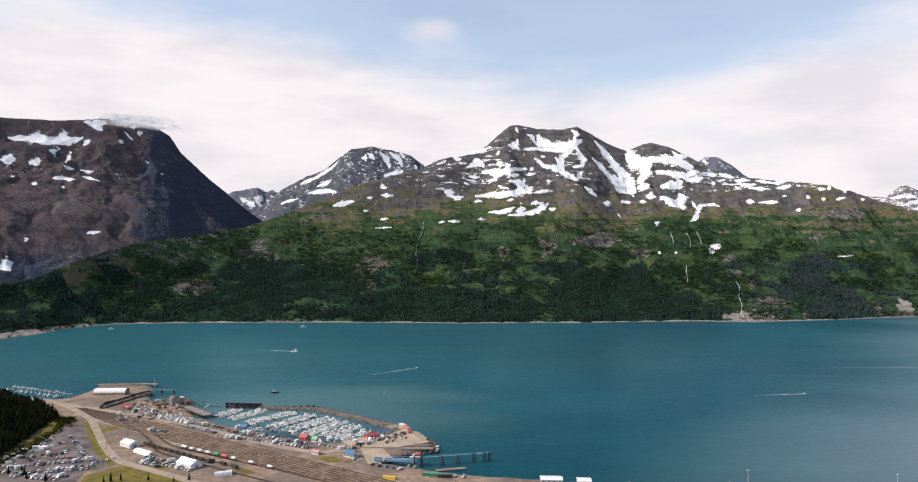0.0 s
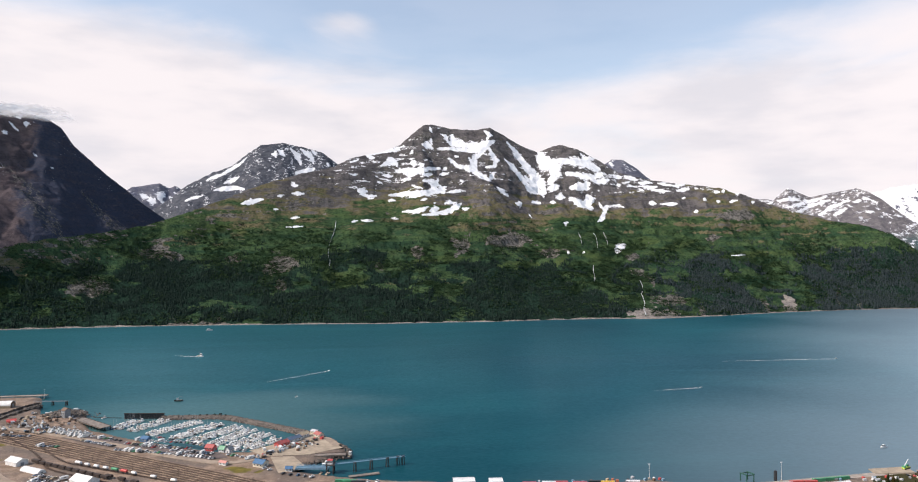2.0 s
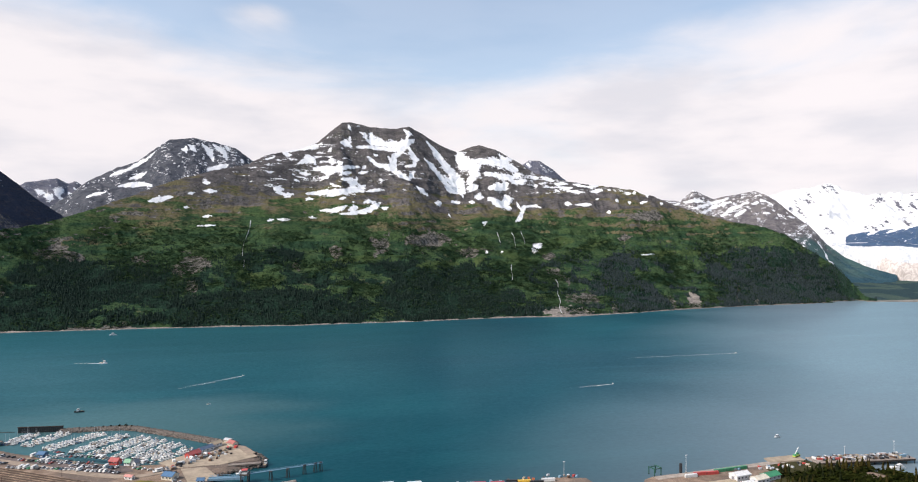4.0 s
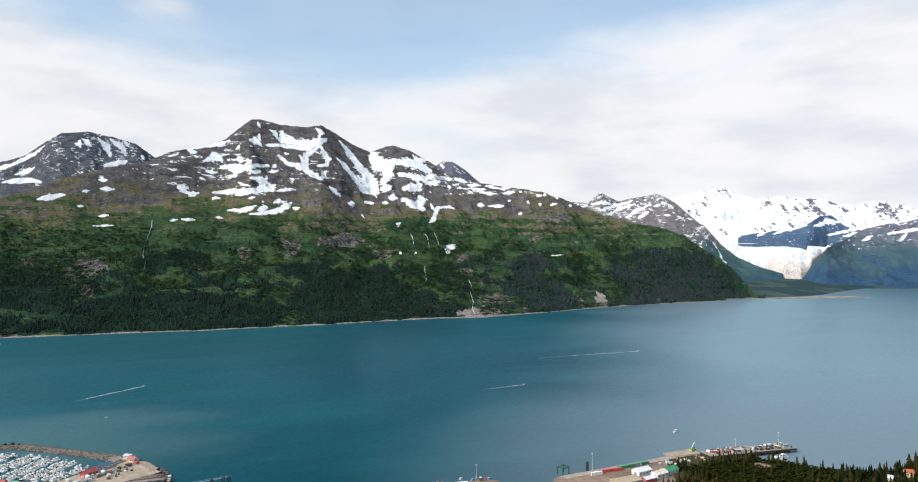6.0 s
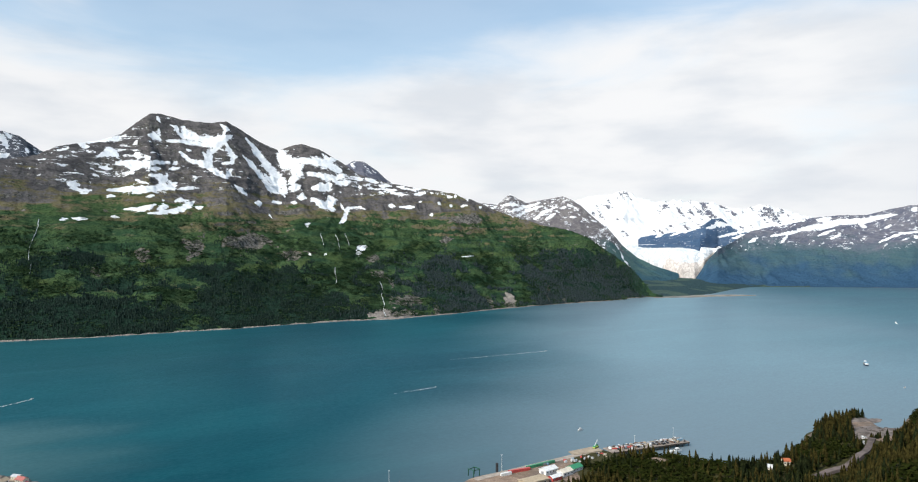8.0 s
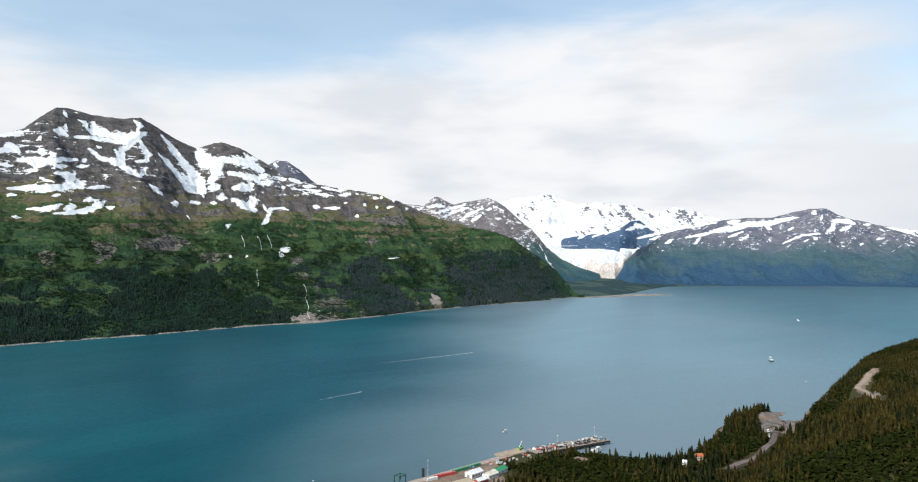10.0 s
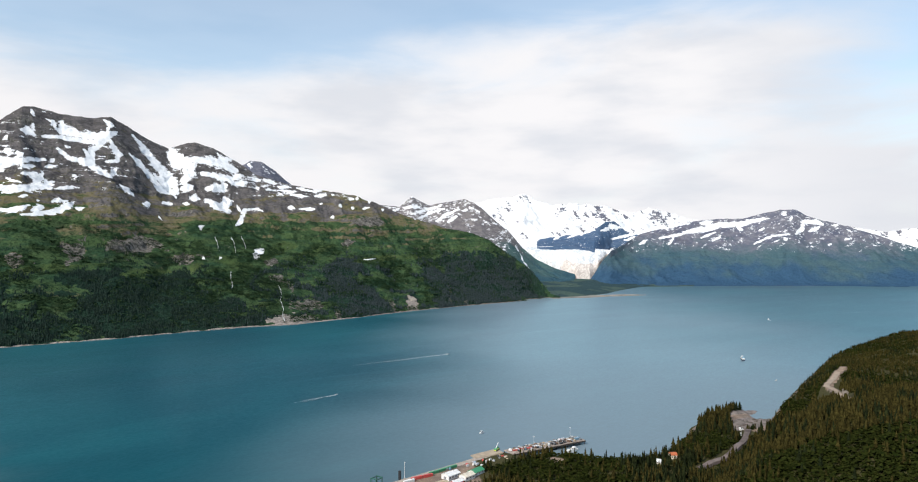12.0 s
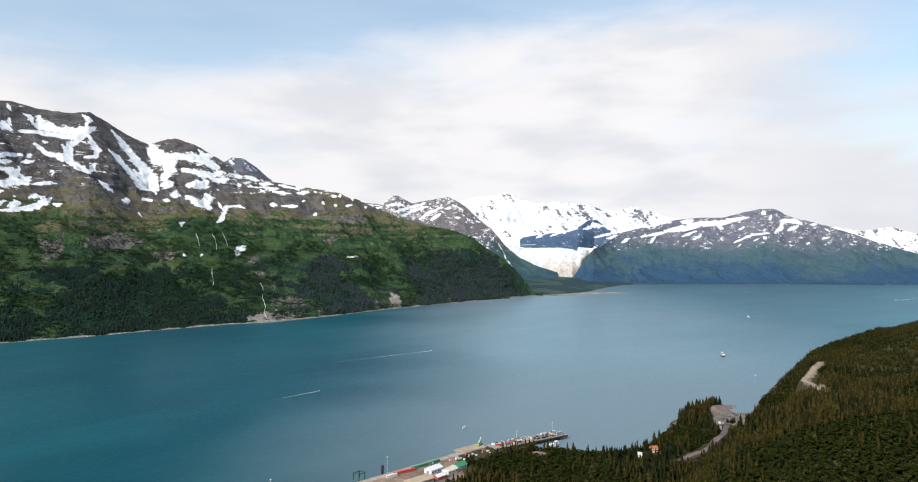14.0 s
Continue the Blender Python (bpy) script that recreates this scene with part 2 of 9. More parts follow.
def water_material():
    """Silty sea water: a teal body under a wave-roughened, Fresnel-weighted gloss."""
    m = Nodes("sea_water", 1.0, 0, 0.0)
    big = m.noise(0.0015, 3, 0.5)
    mid = m.noise(1.0, 4, 0.6, m.squash(0.003, 0.009, 0.01))
    body = m.mix(m.span(big, 0.35, 0.62), (0.001, 0.031, 0.045), (0.002, 0.051, 0.065))
    body = m.mix(m.span(mid, 0.45, 0.75, 0, 0.4), body, (0.010, 0.095, 0.110))
    east = m.tree.nodes.new("ShaderNodeSeparateXYZ")
    m.link(m.pos, east.inputs[0])
    stir = m.calc("MULTIPLY", m.calc("SUBTRACT", big, 0.5), 600.0)
    west = m.calc("ADD", m.calc("SUBTRACT", east.outputs[0], m.calc("MULTIPLY", east.outputs[1], 0.5)), stir)
    body = m.mix(m.span(west, -250, -1050, 0, 0.25), body, (0.020, 0.115, 0.112))
    # sky sheen painted over glacially silty mid-inlet water, from the river mouth south-westwards
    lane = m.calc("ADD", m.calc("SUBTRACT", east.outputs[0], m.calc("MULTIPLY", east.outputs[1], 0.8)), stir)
    silt_sheen = m.calc("MULTIPLY", m.span(lane, -400, 170), m.span(lane, 500, 1500, 1.0, 0.4))
    body = m.mix(m.calc("MULTIPLY", silt_sheen, 0.76), body, (0.195, 0.238, 0.272))
    # and cloudy water off the harbour
    off_x, off_y = m.calc("DIVIDE", m.calc("ADD", east.outputs[0], 200.0), 280.0), m.calc("DIVIDE", m.calc("SUBTRACT", east.outputs[1], 820.0), 210.0)
    off = m.calc("SQRT", m.calc("ADD", m.calc("MULTIPLY", off_x, off_x), m.calc("MULTIPLY", off_y, off_y)), 0.0)
    off = m.calc("ADD", off, m.calc("MULTIPLY", m.calc("SUBTRACT", mid, 0.5), 1.4))
    body = m.mix(m.span(off, 1.15, 0.25, 0, 0.38), body, (0.110, 0.185, 0.180))
    waves = m.calc("ADD", m.noise(0.4, 3, 0.6), m.calc("MULTIPLY", m.noise(0.06, 3, 0.6), 1.1))
    m.bump(waves, 0.15, 1.0)
    m.color(body)
    new_node = m.tree.nodes.new
    gloss, fres, mixer = new_node("ShaderNodeBsdfGlossy"), new_node("ShaderNodeFresnel"), new_node("ShaderNodeMixShader")
    gloss.inputs["Roughness"].default_value = 0.28
    gloss.inputs["Color"].default_value = (0.50, 0.88, 1.0, 1)
    fres.inputs["IOR"].default_value = 1.33
    m.link(m.bsdf.inputs["Normal"].links[0].from_socket, gloss.inputs["Normal"])
    share = m.calc("MINIMUM", m.calc("POWER", fres.outputs[0], 1.5), 0.24)    # the waves hide one another far out
    ripple = m.noise(1.0, 5, 0.7, m.squash(0.045, 0.11, 0.1), 0.5)
    gust = m.noise(1.0, 4, 0.55, m.squash(0.0022, 0.007, 0.01), 0.8)
    chop = m.noise(1.0, 4, 0.65, m.squash(0.16, 0.34, 0.3), 0.4)
    share = m.calc("MULTIPLY", share, m.span(chop, 0.3, 0.7, 0.84, 1.16))
    share = m.calc("MULTIPLY", share, m.calc("MULTIPLY", m.span(ripple, 0.3, 0.7, 0.93, 1.07), m.span(gust, 0.3, 0.7, 0.95, 1.05)))
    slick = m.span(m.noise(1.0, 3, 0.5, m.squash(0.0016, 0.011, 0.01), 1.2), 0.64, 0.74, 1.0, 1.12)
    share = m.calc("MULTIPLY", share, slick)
    m.link(share, mixer.inputs[0])
    m.link(m.bsdf.outputs[0], mixer.inputs[1])
    m.link(gloss.outputs[0], mixer.inputs[2])
    out = next(n for n in m.tree.nodes if n.type == "OUTPUT_MATERIAL")
    m.link(mixer.outputs[0], out.inputs["Surface"])
    return m.mat


def simple(name, col, rough=0.7, metal=0.0, var=0.25, scale=0.6, spec=0.3, per_object=0.0):
    m = Nodes(name, rough, metal, spec)
    fac = m.span(m.noise(scale, 4, 0.6), 0.3, 0.7)
    c = m.mix(fac, tuple(v * (1 - var) for v in col), tuple(min(1, v * (1 + var)) for v in col))
    if per_object:
        c = m.mix(m.calc("MULTIPLY", m.chance(), per_object), c, tuple(v * 0.35 for v in col))
    return m.color(c)


def tree_material(name, dark, light):
    m = Nodes(name, 0.9, 0, 0.0)
    n = m.noise(0.35, 3, 0.6)
    c = m.mix(m.span(n, 0.3, 0.7), dark, light)
    c = m.mix(m.calc("MULTIPLY", m.island(), 0.55), c, tuple(0.4 * v for v in dark))
    return m.color(c)


M_WATER = water_material()
M_SPRUCE = tree_material("spruce_needles", (0.009, 0.013, 0.006), (0.022, 0.027, 0.010))
# cloud shade and haze are put into these two far spruce colours
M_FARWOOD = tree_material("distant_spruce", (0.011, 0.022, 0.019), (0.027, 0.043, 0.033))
M_HAZEWOOD = tree_material("greyish_spruce", (0.022, 0.035, 0.038), (0.050, 0.064, 0.064))
M_BARK = simple("bark", (0.09, 0.07, 0.055), 0.9)
# ---------------------------------------------------------------- crest lines: azimuth, distance, height
MAIN_WEST = [
    (-34.34, 2178, 108), (-32.25, 2213, 123), (-30.06, 2249, 163), (-27.77, 2328, 196), (-24.97, 2426, 230), (-20.73, 2574, 258),
    (-17.61, 2684, 289), (-14.85, 2780, 340), (-12.02, 2879, 403), (-9.12, 2981, 476), (-6.17, 3087, 536), (-3.19, 3193, 588), (-1.94, 3253, 633),
    (-0.69, 3315, 661), (0.81, 3390, 689), (2.31, 3465, 736), (3.31, 3516, 799), (4.31, 3565, 859),
]
MAIN_EAST = [
    (5.06, 3600, 871), (6.79, 3600, 847), (8.75, 3600, 838), (9.97, 3600, 854), (10.7, 3600, 828), (11.66, 3600, 792), (12.62, 3600, 756),
    (14.04, 3600, 716), (14.98, 3600, 738), (15.91, 3600, 756), (17.28, 3568, 727), (18.42, 3540, 684), (19.53, 3512, 639), (20.63, 3484, 590),
    (22.57, 3439, 552), (24.26, 3408, 528), (25.9, 3377, 510), (27.49, 3347, 497), (29.04, 3318, 475), (29.75, 3305, 455), (30.17, 3299, 453),
    (31.75, 3289, 411), (33.76, 3277, 367), (36.27, 3261, 324), (38.77, 3236, 295), (40.25, 3206, 258), (41.73, 3177, 197), (43.2, 3143, 144),
    (44.17, 3087, 93), (45.38, 3017, 19),
]
LEFT = [
    (-34.42, 3747, 816), (-32.68, 3761, 823), (-30.87, 3776, 829), (-29.18, 3790, 848), (-27.83, 3801, 864), (-25.83, 3818, 854),
    (-24.39, 3830, 843), (-23.34, 3839, 803), (-22.49, 3846, 715), (-21.19, 3857, 633), (-20.09, 3866, 567), (-18.97, 3875, 506),
    (-18.07, 3883, 450), (-17.16, 3890, 403), (-16.47, 3896, 372), (-15.31, 3900, 307),
]
REAR = [
    (18.63, 4100, 681), (19.75, 4100, 712), (20.2, 4100, 734), (21.07, 4100, 731), (22.15, 4100, 680), (23.0, 4100, 624), (23.84, 4100, 582),
]
SECOND = [
    (-17.62, 4450, 413), (-16.25, 4450, 490), (-14.86, 4450, 585), (-12.97, 4450, 672), (-11.3, 4450, 724), (-10.1, 4450, 810), (-9.12, 4450, 862),
    (-7.41, 4450, 884), (-5.68, 4450, 859), (-4.19, 4450, 830), (-2.94, 4450, 760), (-1.19, 4450, 695),
]
SMALL = [
    (-19.86, 4850, 529), (-18.75, 4850, 600), (-16.71, 4850, 637), (-16.02, 4850, 605), (-15.56, 4850, 623), (-15.09, 4850, 599),
    (-13.92, 4850, 539),
]
SPUR = [
    (28.25, 4450, 485), (30.99, 4450, 506), (32.5, 4450, 495), (33.5, 4450, 565), (34.25, 4450, 530), (35.0, 4450, 503), (36.26, 4450, 522),
    (38.0, 4450, 545), (38.75, 4424, 523), (39.49, 4396, 483), (40.73, 4350, 393), (41.96, 4304, 316), (42.93, 4267, 224), (44.15, 4222, 151),
    (45.59, 4168, 100), (47.48, 4150, 59),
]
BASIN = [
    (37.75, 4900, 521), (38.74, 4900, 542), (40.23, 4900, 571), (41.7, 4900, 583), (43.17, 4900, 611), (44.13, 4900, 568), (45.57, 4900, 533),
    (47.47, 4900, 535), (49.79, 4900, 520), (51.16, 4916, 482), (52.06, 4930, 469), (53.39, 4950, 501), (54.7, 4969, 475), (56.41, 4995, 426),
    (58.9, 5032, 384),
]
ISLAND = [
    (44.2, 4600, 275), (45.2, 4600, 290), (46.0, 4600, 299), (47.0, 4600, 309), (48.0, 4600, 322), (48.94, 4600, 340), (49.4, 4620, 366), (49.9, 4660, 396), (50.6, 4690, 404),
    (51.0, 4700, 378), (51.5, 4700, 336), (52.35, 4700, 312), (53.2, 4700, 296),
]
RIGHT = [
    (48.64, 4130, 35), (48.94, 4140, 57), (49.5, 4160, 128), (50.35, 4250, 203), (51.35, 4450, 240), (52.2, 4620, 288), (52.7, 4700, 316), (54.89, 4790, 360), (56.84, 4864, 401), (58.9, 4902, 419),
    (60.5, 4932, 417), (62.05, 4962, 454), (63.19, 4983, 475), (64.3, 5003, 474), (65.03, 5017, 432), (66.1, 5036, 400), (66.9, 5050, 383),
    (67.66, 5060, 358), (69.5, 5090, 305), (70.95, 5124, 252), (72.6, 5160, 200), (73.44, 5169, 177),
]
BACK = [
    (67.31, 5450, 375), (68.08, 5450, 370), (69.96, 5450, 327), (71.77, 5450, 354), (73.44, 5450, 304),
]


# ---------------------------------------------------------------- noise and terrain
def lattice(i, j, s):
    h = (i.astype(np.int64) * 374761393 + j.astype(np.int64) * 668265263 + s * 974634777) & 0xFFFFFFFF
    h = ((h ^ (h >> 13)) * 1274126177) & 0xFFFFFFFF
    h = h ^ (h >> 16)
    return (h & 0xFFFF) / 65535.0


def value_noise(x, y, s=0):
    i, j = np.floor(x), np.floor(y)
    u, v = x - i, y - j
    u, v = u * u * u * (u * (u * 6 - 15) + 10), v * v * v * (v * (v * 6 - 15) + 10)
    a, b = lattice(i, j, s), lattice(i + 1, j, s)
    c, d = lattice(i, j + 1, s), lattice(i + 1, j + 1, s)
    return a + (b - a) * u + (c - a) * v + (a - b - c + d) * u * v


def fbm(x, y, s=0, octaves=5, gain=0.5):
    total, amp, norm = 0.0, 1.0, 0.0
    for k in range(octaves):
        total = total + amp * value_noise(x * 2 ** k + 17.3 * k, y * 2 ** k - 9.1 * k, s + k)
        norm += amp
        amp *= gain
    return total / norm


def ridged(x, y, s=0, octaves=4):
    total, amp, norm = 0.0, 1.0, 0.0
    for k in range(octaves):
        total = total + amp * (1 - np.abs(2 * value_noise(x * 2 ** k + 5.7 * k, y * 2 ** k + 3.3 * k, s + k) - 1))
        norm += amp
        amp *= 0.5
    return total / norm


def step(v, lo, hi):
    t = np.clip((v - lo) / (hi - lo), 0, 1)
    return t * t * (3 - 2 * t)


def line(rows, a, k):
    return np.interp(a, [r[0] for r in rows], [r[k] for r in rows])


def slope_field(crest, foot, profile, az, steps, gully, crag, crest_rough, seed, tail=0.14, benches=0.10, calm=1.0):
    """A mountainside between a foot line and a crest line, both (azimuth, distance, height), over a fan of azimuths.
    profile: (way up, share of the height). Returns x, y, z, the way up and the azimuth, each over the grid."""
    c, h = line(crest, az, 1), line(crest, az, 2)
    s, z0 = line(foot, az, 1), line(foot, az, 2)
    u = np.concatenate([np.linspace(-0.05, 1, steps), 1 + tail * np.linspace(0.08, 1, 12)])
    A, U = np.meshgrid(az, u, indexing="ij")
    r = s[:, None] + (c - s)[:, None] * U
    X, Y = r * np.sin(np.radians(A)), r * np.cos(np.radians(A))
    # bend the profile from place to place, so that benches and steps wander
    bend = 0.10 * (fbm(X / 500, Y / 500, seed + 50, 3) - 0.5) * np.clip(U * (1 - U) * 4, 0, 1)
    g = np.interp(U + bend, [p[0] for p in profile], [p[1] for p in profile])
    Z = z0[:, None] + (h - z0)[:, None] * g
    body = np.clip(U * 6, 0, 1) * np.clip((1 - U) * 5, 0, 1)
    near_top = np.clip((1 - U) * 14, 0, 1) * step(U, 0.5, 0.85)
    arc = np.radians(A) * 3000
    if np.ndim(calm):    # how broken the ground is, by azimuth
        body = body * calm[:, None]
        near_top = near_top * calm[:, None]
    Z = Z - gully * body * ridged(arc / 150 + 1.6 * fbm(X / 260, Y / 260, seed + 9, 3), r / 420 + fbm(X / 300, Y / 300, seed + 7, 3), seed, 4)
    Z = Z + crag * body * (ridged(X / 260, Y / 260, seed + 20, 5) - 0.5) * 2 * step(U, 0.3, 0.9)
    Z = Z + crag * 0.32 * body * (ridged(X / 85, Y / 85, seed + 24, 4) - 0.5) * 2 * step(U, 0.45, 0.75)
    # sharp ribs and gullies below the crest
    rib = ridged(arc / 210 + 0.9 * fbm(X / 170, Y / 170, seed + 33, 3), r / 900, seed + 35, 4)
    Z = Z - 1.3 * crag * near_top * (1 - rib) ** 1.2
    # benches and short cliffs that follow the contours
    for lift, share in ((46, 0.30 * benches), (21, 0.24 * benches)):
        t = Z / lift + 1.6 * fbm(X / 330, Y / 330, seed + 41, 3)
        saw = t - np.floor(t)
        Z = Z + share * lift * body * (step(saw, 0.5, 1.0) - saw) * step(fbm(X / 210, Y / 210, seed + 43, 3), 0.36, 0.56)
    Z = Z + body * 17 * (fbm(X / 60, Y / 60, seed + 30, 5, 0.6) - 0.5)
    Z = Z + step(U, 0.8, 1.0) * crest_rough * 2.4 * (fbm(X / 28, Y / 28, seed + 90, 4, 0.6) - 0.5)
    Z = np.where(U > 1, Z - (U - 1) * (c - s)[:, None] * 0.7, Z)
    Z = np.where(U < 0, z0[:, None] + U * 400, Z)
    return X, Y, Z, U, A


def grid_mesh(name, X, Y, Z, mat, cover=None, smooth=False, bare=None):
    n, m = X.shape
    mesh = bpy.data.meshes.new(name)
    mesh.vertices.add(n * m)
    mesh.vertices.foreach_set("co", np.stack([X, Y, Z], -1).astype(np.float32).ravel())
    i, j = np.meshgrid(np.arange(n - 1), np.arange(m - 1), indexing="ij")
    q = np.stack([i * m + j, i * m + j + 1, (i + 1) * m + j + 1, (i + 1) * m + j], -1).reshape(-1, 4)[:, ::-1]
    mesh.loops.add(q.size)
    mesh.loops.foreach_set("vertex_index", q.astype(np.int32).ravel())
    mesh.polygons.add(len(q))
    mesh.polygons.foreach_set("loop_start", np.arange(0, q.size, 4, dtype=np.int32))
    if cover is not None:
        at = mesh.attributes.new("cover", "FLOAT_COLOR", "POINT")
        at.data.foreach_set("color", np.stack([*cover, np.ones_like(X)], -1).astype(np.float32).ravel())
    if bare is not None:
        at = mesh.attributes.new("bare", "FLOAT_COLOR", "POINT")
        at.data.foreach_set("color", np.stack([*bare, np.ones_like(X)], -1).astype(np.float32).ravel())
    mesh.update()
    mesh.validate()
    if smooth:
        mesh.polygons.foreach_set("use_smooth", np.ones(len(q), dtype=bool))
    mesh.materials.append(mat)
    return mesh


def slopes_of(X, Y, Z):
    """Steepness of the ground over a grid (rise over run)."""
    dx = np.gradient(X, axis=1) ** 2 + np.gradient(Y, axis=1) ** 2
    return np.abs(np.gradient(Z, axis=1)) / np.sqrt(dx + 1e-6)


def patches(X, Y, rows):
    """Snow fields: x, y, half width across the slope, half length down the slope, turn in degrees."""
    f = np.zeros_like(X)
    size = np.clip(np.mean([r[2] for r in rows]) / 35, 0.2, 1.0)
    X0, Y0 = X, Y
    X = X0 + 46 * size * (fbm(X0 / 75, Y0 / 75, 81, 3) - 0.5) + 34 * size * (fbm(X0 / 22, Y0 / 22, 82, 3, 0.6) - 0.5)
    Y = Y0 + 56 * size * (fbm(X0 / 75, Y0 / 75, 85, 3) - 0.5) + 44 * size * (fbm(X0 / 22, Y0 / 22, 86, 3, 0.6) - 0.5)
    for px, py, w, l, turn in rows:
        near = (np.abs(X - px) < 3 * (w + l)) & (np.abs(Y - py) < 3 * (w + l))
        a = math.atan2(px, py) + radians(turn)
        dx, dy = X[near] - px, Y[near] - py
        across, down = dx * math.cos(a) - dy * math.sin(a), dx * math.sin(a) + dy * math.cos(a)
        ragged = 0.45 + 0.75 * fbm(X[near] / (10 + 0.35 * w), Y[near] / (10 + 0.35 * l), 77, 3, 0.6) + 0.45 * fbm(X[near] / 16, Y[near] / 16, 78, 2)
        f[near] = np.maximum(f[near], 1.0 - 0.5 * ragged * np.sqrt((across / w) ** 2 + (down / l) ** 2))
    return np.clip(f, 0, 1)


FOOT_MAIN = [
    (-37, 1800, -1), (-34.3, 1832, -1), (-32.2, 1887, -1), (-30, 2005, -1), (-27, 2050, -1), (-21, 1985, -1), (-13.9, 1918, -1), (-6, 1865, -1),
    (0.8, 1835, -1), (10.2, 1875, -1), (19.9, 2000, -1), (23.8, 2028, -1), (28.5, 2170, -1), (33.4, 2380, -1), (41.3, 2734, -1), (45.6, 2980, -1), (47, 2990, -1),
]
PROFILE_MAIN = [(-0.05, 0), (0, 0), (0.04, 0.03), (0.15, 0.115), (0.3, 0.215), (0.45, 0.345), (0.65, 0.51), (0.8, 0.69), (0.92, 0.9), (1, 1), (1.3, 1)]
PROFILE_PLAIN = [(-0.05, 0), (0, 0), (0.3, 0.2), (0.6, 0.5), (0.85, 0.8), (1, 1), (1.3, 1)]


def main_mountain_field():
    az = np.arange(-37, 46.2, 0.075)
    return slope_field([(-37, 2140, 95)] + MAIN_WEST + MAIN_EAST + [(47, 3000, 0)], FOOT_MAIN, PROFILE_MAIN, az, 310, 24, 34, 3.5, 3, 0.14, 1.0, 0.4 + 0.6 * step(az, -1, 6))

# ---- snow fields, cliffs, glades and woods: strokes of (azimuth, height, half width)
SNOW_WEST = [
    [(-10.61, 383, 5.0), (-9.74, 398, 10.1), (-8.86, 409, 5.0)], [(-7.74, 426, 3.8), (-7.29, 430, 3.8)], [(-6.66, 481, 5.2), (-6.15, 476, 7.8)],
    [(-6.61, 439, 5.1), (-5.69, 440, 7.7)], [(-8.1, 367, 3.7), (-7.74, 363, 3.7)], [(-6.7, 325, 3.7), (-6.06, 329, 4.9)], [(-7.06, 288, 2.4), (-5.69, 290, 2.3)],
    [(-1.7, 312, 4.8), (-1.23, 315, 4.8)], [(-0.94, 318, 3.6), (0.02, 319, 4.9)], [(1.67, 330, 3.8), (2.26, 327, 3.7)], [(-1.85, 617, 5.6), (-1.23, 630, 5.7)],
    [(-0.37, 655, 10.1), (0.12, 650, 11.6)], [(-0.51, 661, 4.3), (0.45, 680, 5.9), (1.18, 699, 8.9), (1.91, 709, 9.0), (2.65, 734, 6.0)],
]
SNOW_SHOULDER = [
    [(0.7, 602, 5.7), (1.38, 622, 14.3), (1.67, 634, 17.3), (2.11, 610, 11.4)], [(3.39, 697, 5.9), (3.19, 674, 5.9)], [(3.39, 627, 14.3), (3.53, 600, 8.4)],
    [(3.88, 605, 8.4), (4.32, 606, 8.4)], [(1.96, 576, 7.0), (2.65, 578, 11.2), (4.13, 574, 11.1), (5.71, 594, 8.6)],
    [(2.75, 568, 19.5), (3.24, 555, 16.6), (3.88, 562, 11.0)], [(2.9, 527, 8.2), (3.24, 529, 5.5)], [(4.37, 550, 8.2), (5.12, 555, 5.6)],
    [(6.11, 598, 8.6), (6.26, 592, 5.7)], [(5.71, 555, 7.0), (6.51, 568, 5.6)], [(1.04, 545, 5.6), (1.77, 549, 5.6)], [(0.46, 512, 5.5), (0.8, 511, 4.1)],
]
SNOW_LEDGES = [
    [(4.37, 517, 8.1), (5.02, 513, 13.5), (5.26, 487, 13.4), (5.61, 529, 8.2)], [(3.24, 496, 5.4), (4.23, 474, 5.3)],
    [(1.48, 446, 8.1), (2.41, 449, 10.8), (3.63, 451, 13.1), (4.62, 457, 10.5), (5.86, 472, 16.1), (6.11, 459, 8.0)], [(6.36, 462, 5.3), (7.9, 467, 5.3)],
    [(3.14, 431, 5.2), (4.37, 442, 5.2)], [(2.9, 461, 4.0), (3.24, 461, 4.0)], [(5.86, 487, 5.4), (6.36, 493, 4.1)], [(-1.13, 463, 10.7), (-0.51, 462, 8.0)],
    [(-1.04, 446, 5.3), (-0.27, 437, 5.3), (0.36, 441, 5.4)], [(-0.46, 425, 4.0), (0.02, 428, 4.0)], [(1.38, 419, 5.3), (1.97, 419, 5.3)],
    [(4.13, 416, 5.1), (4.62, 421, 5.1)],
]
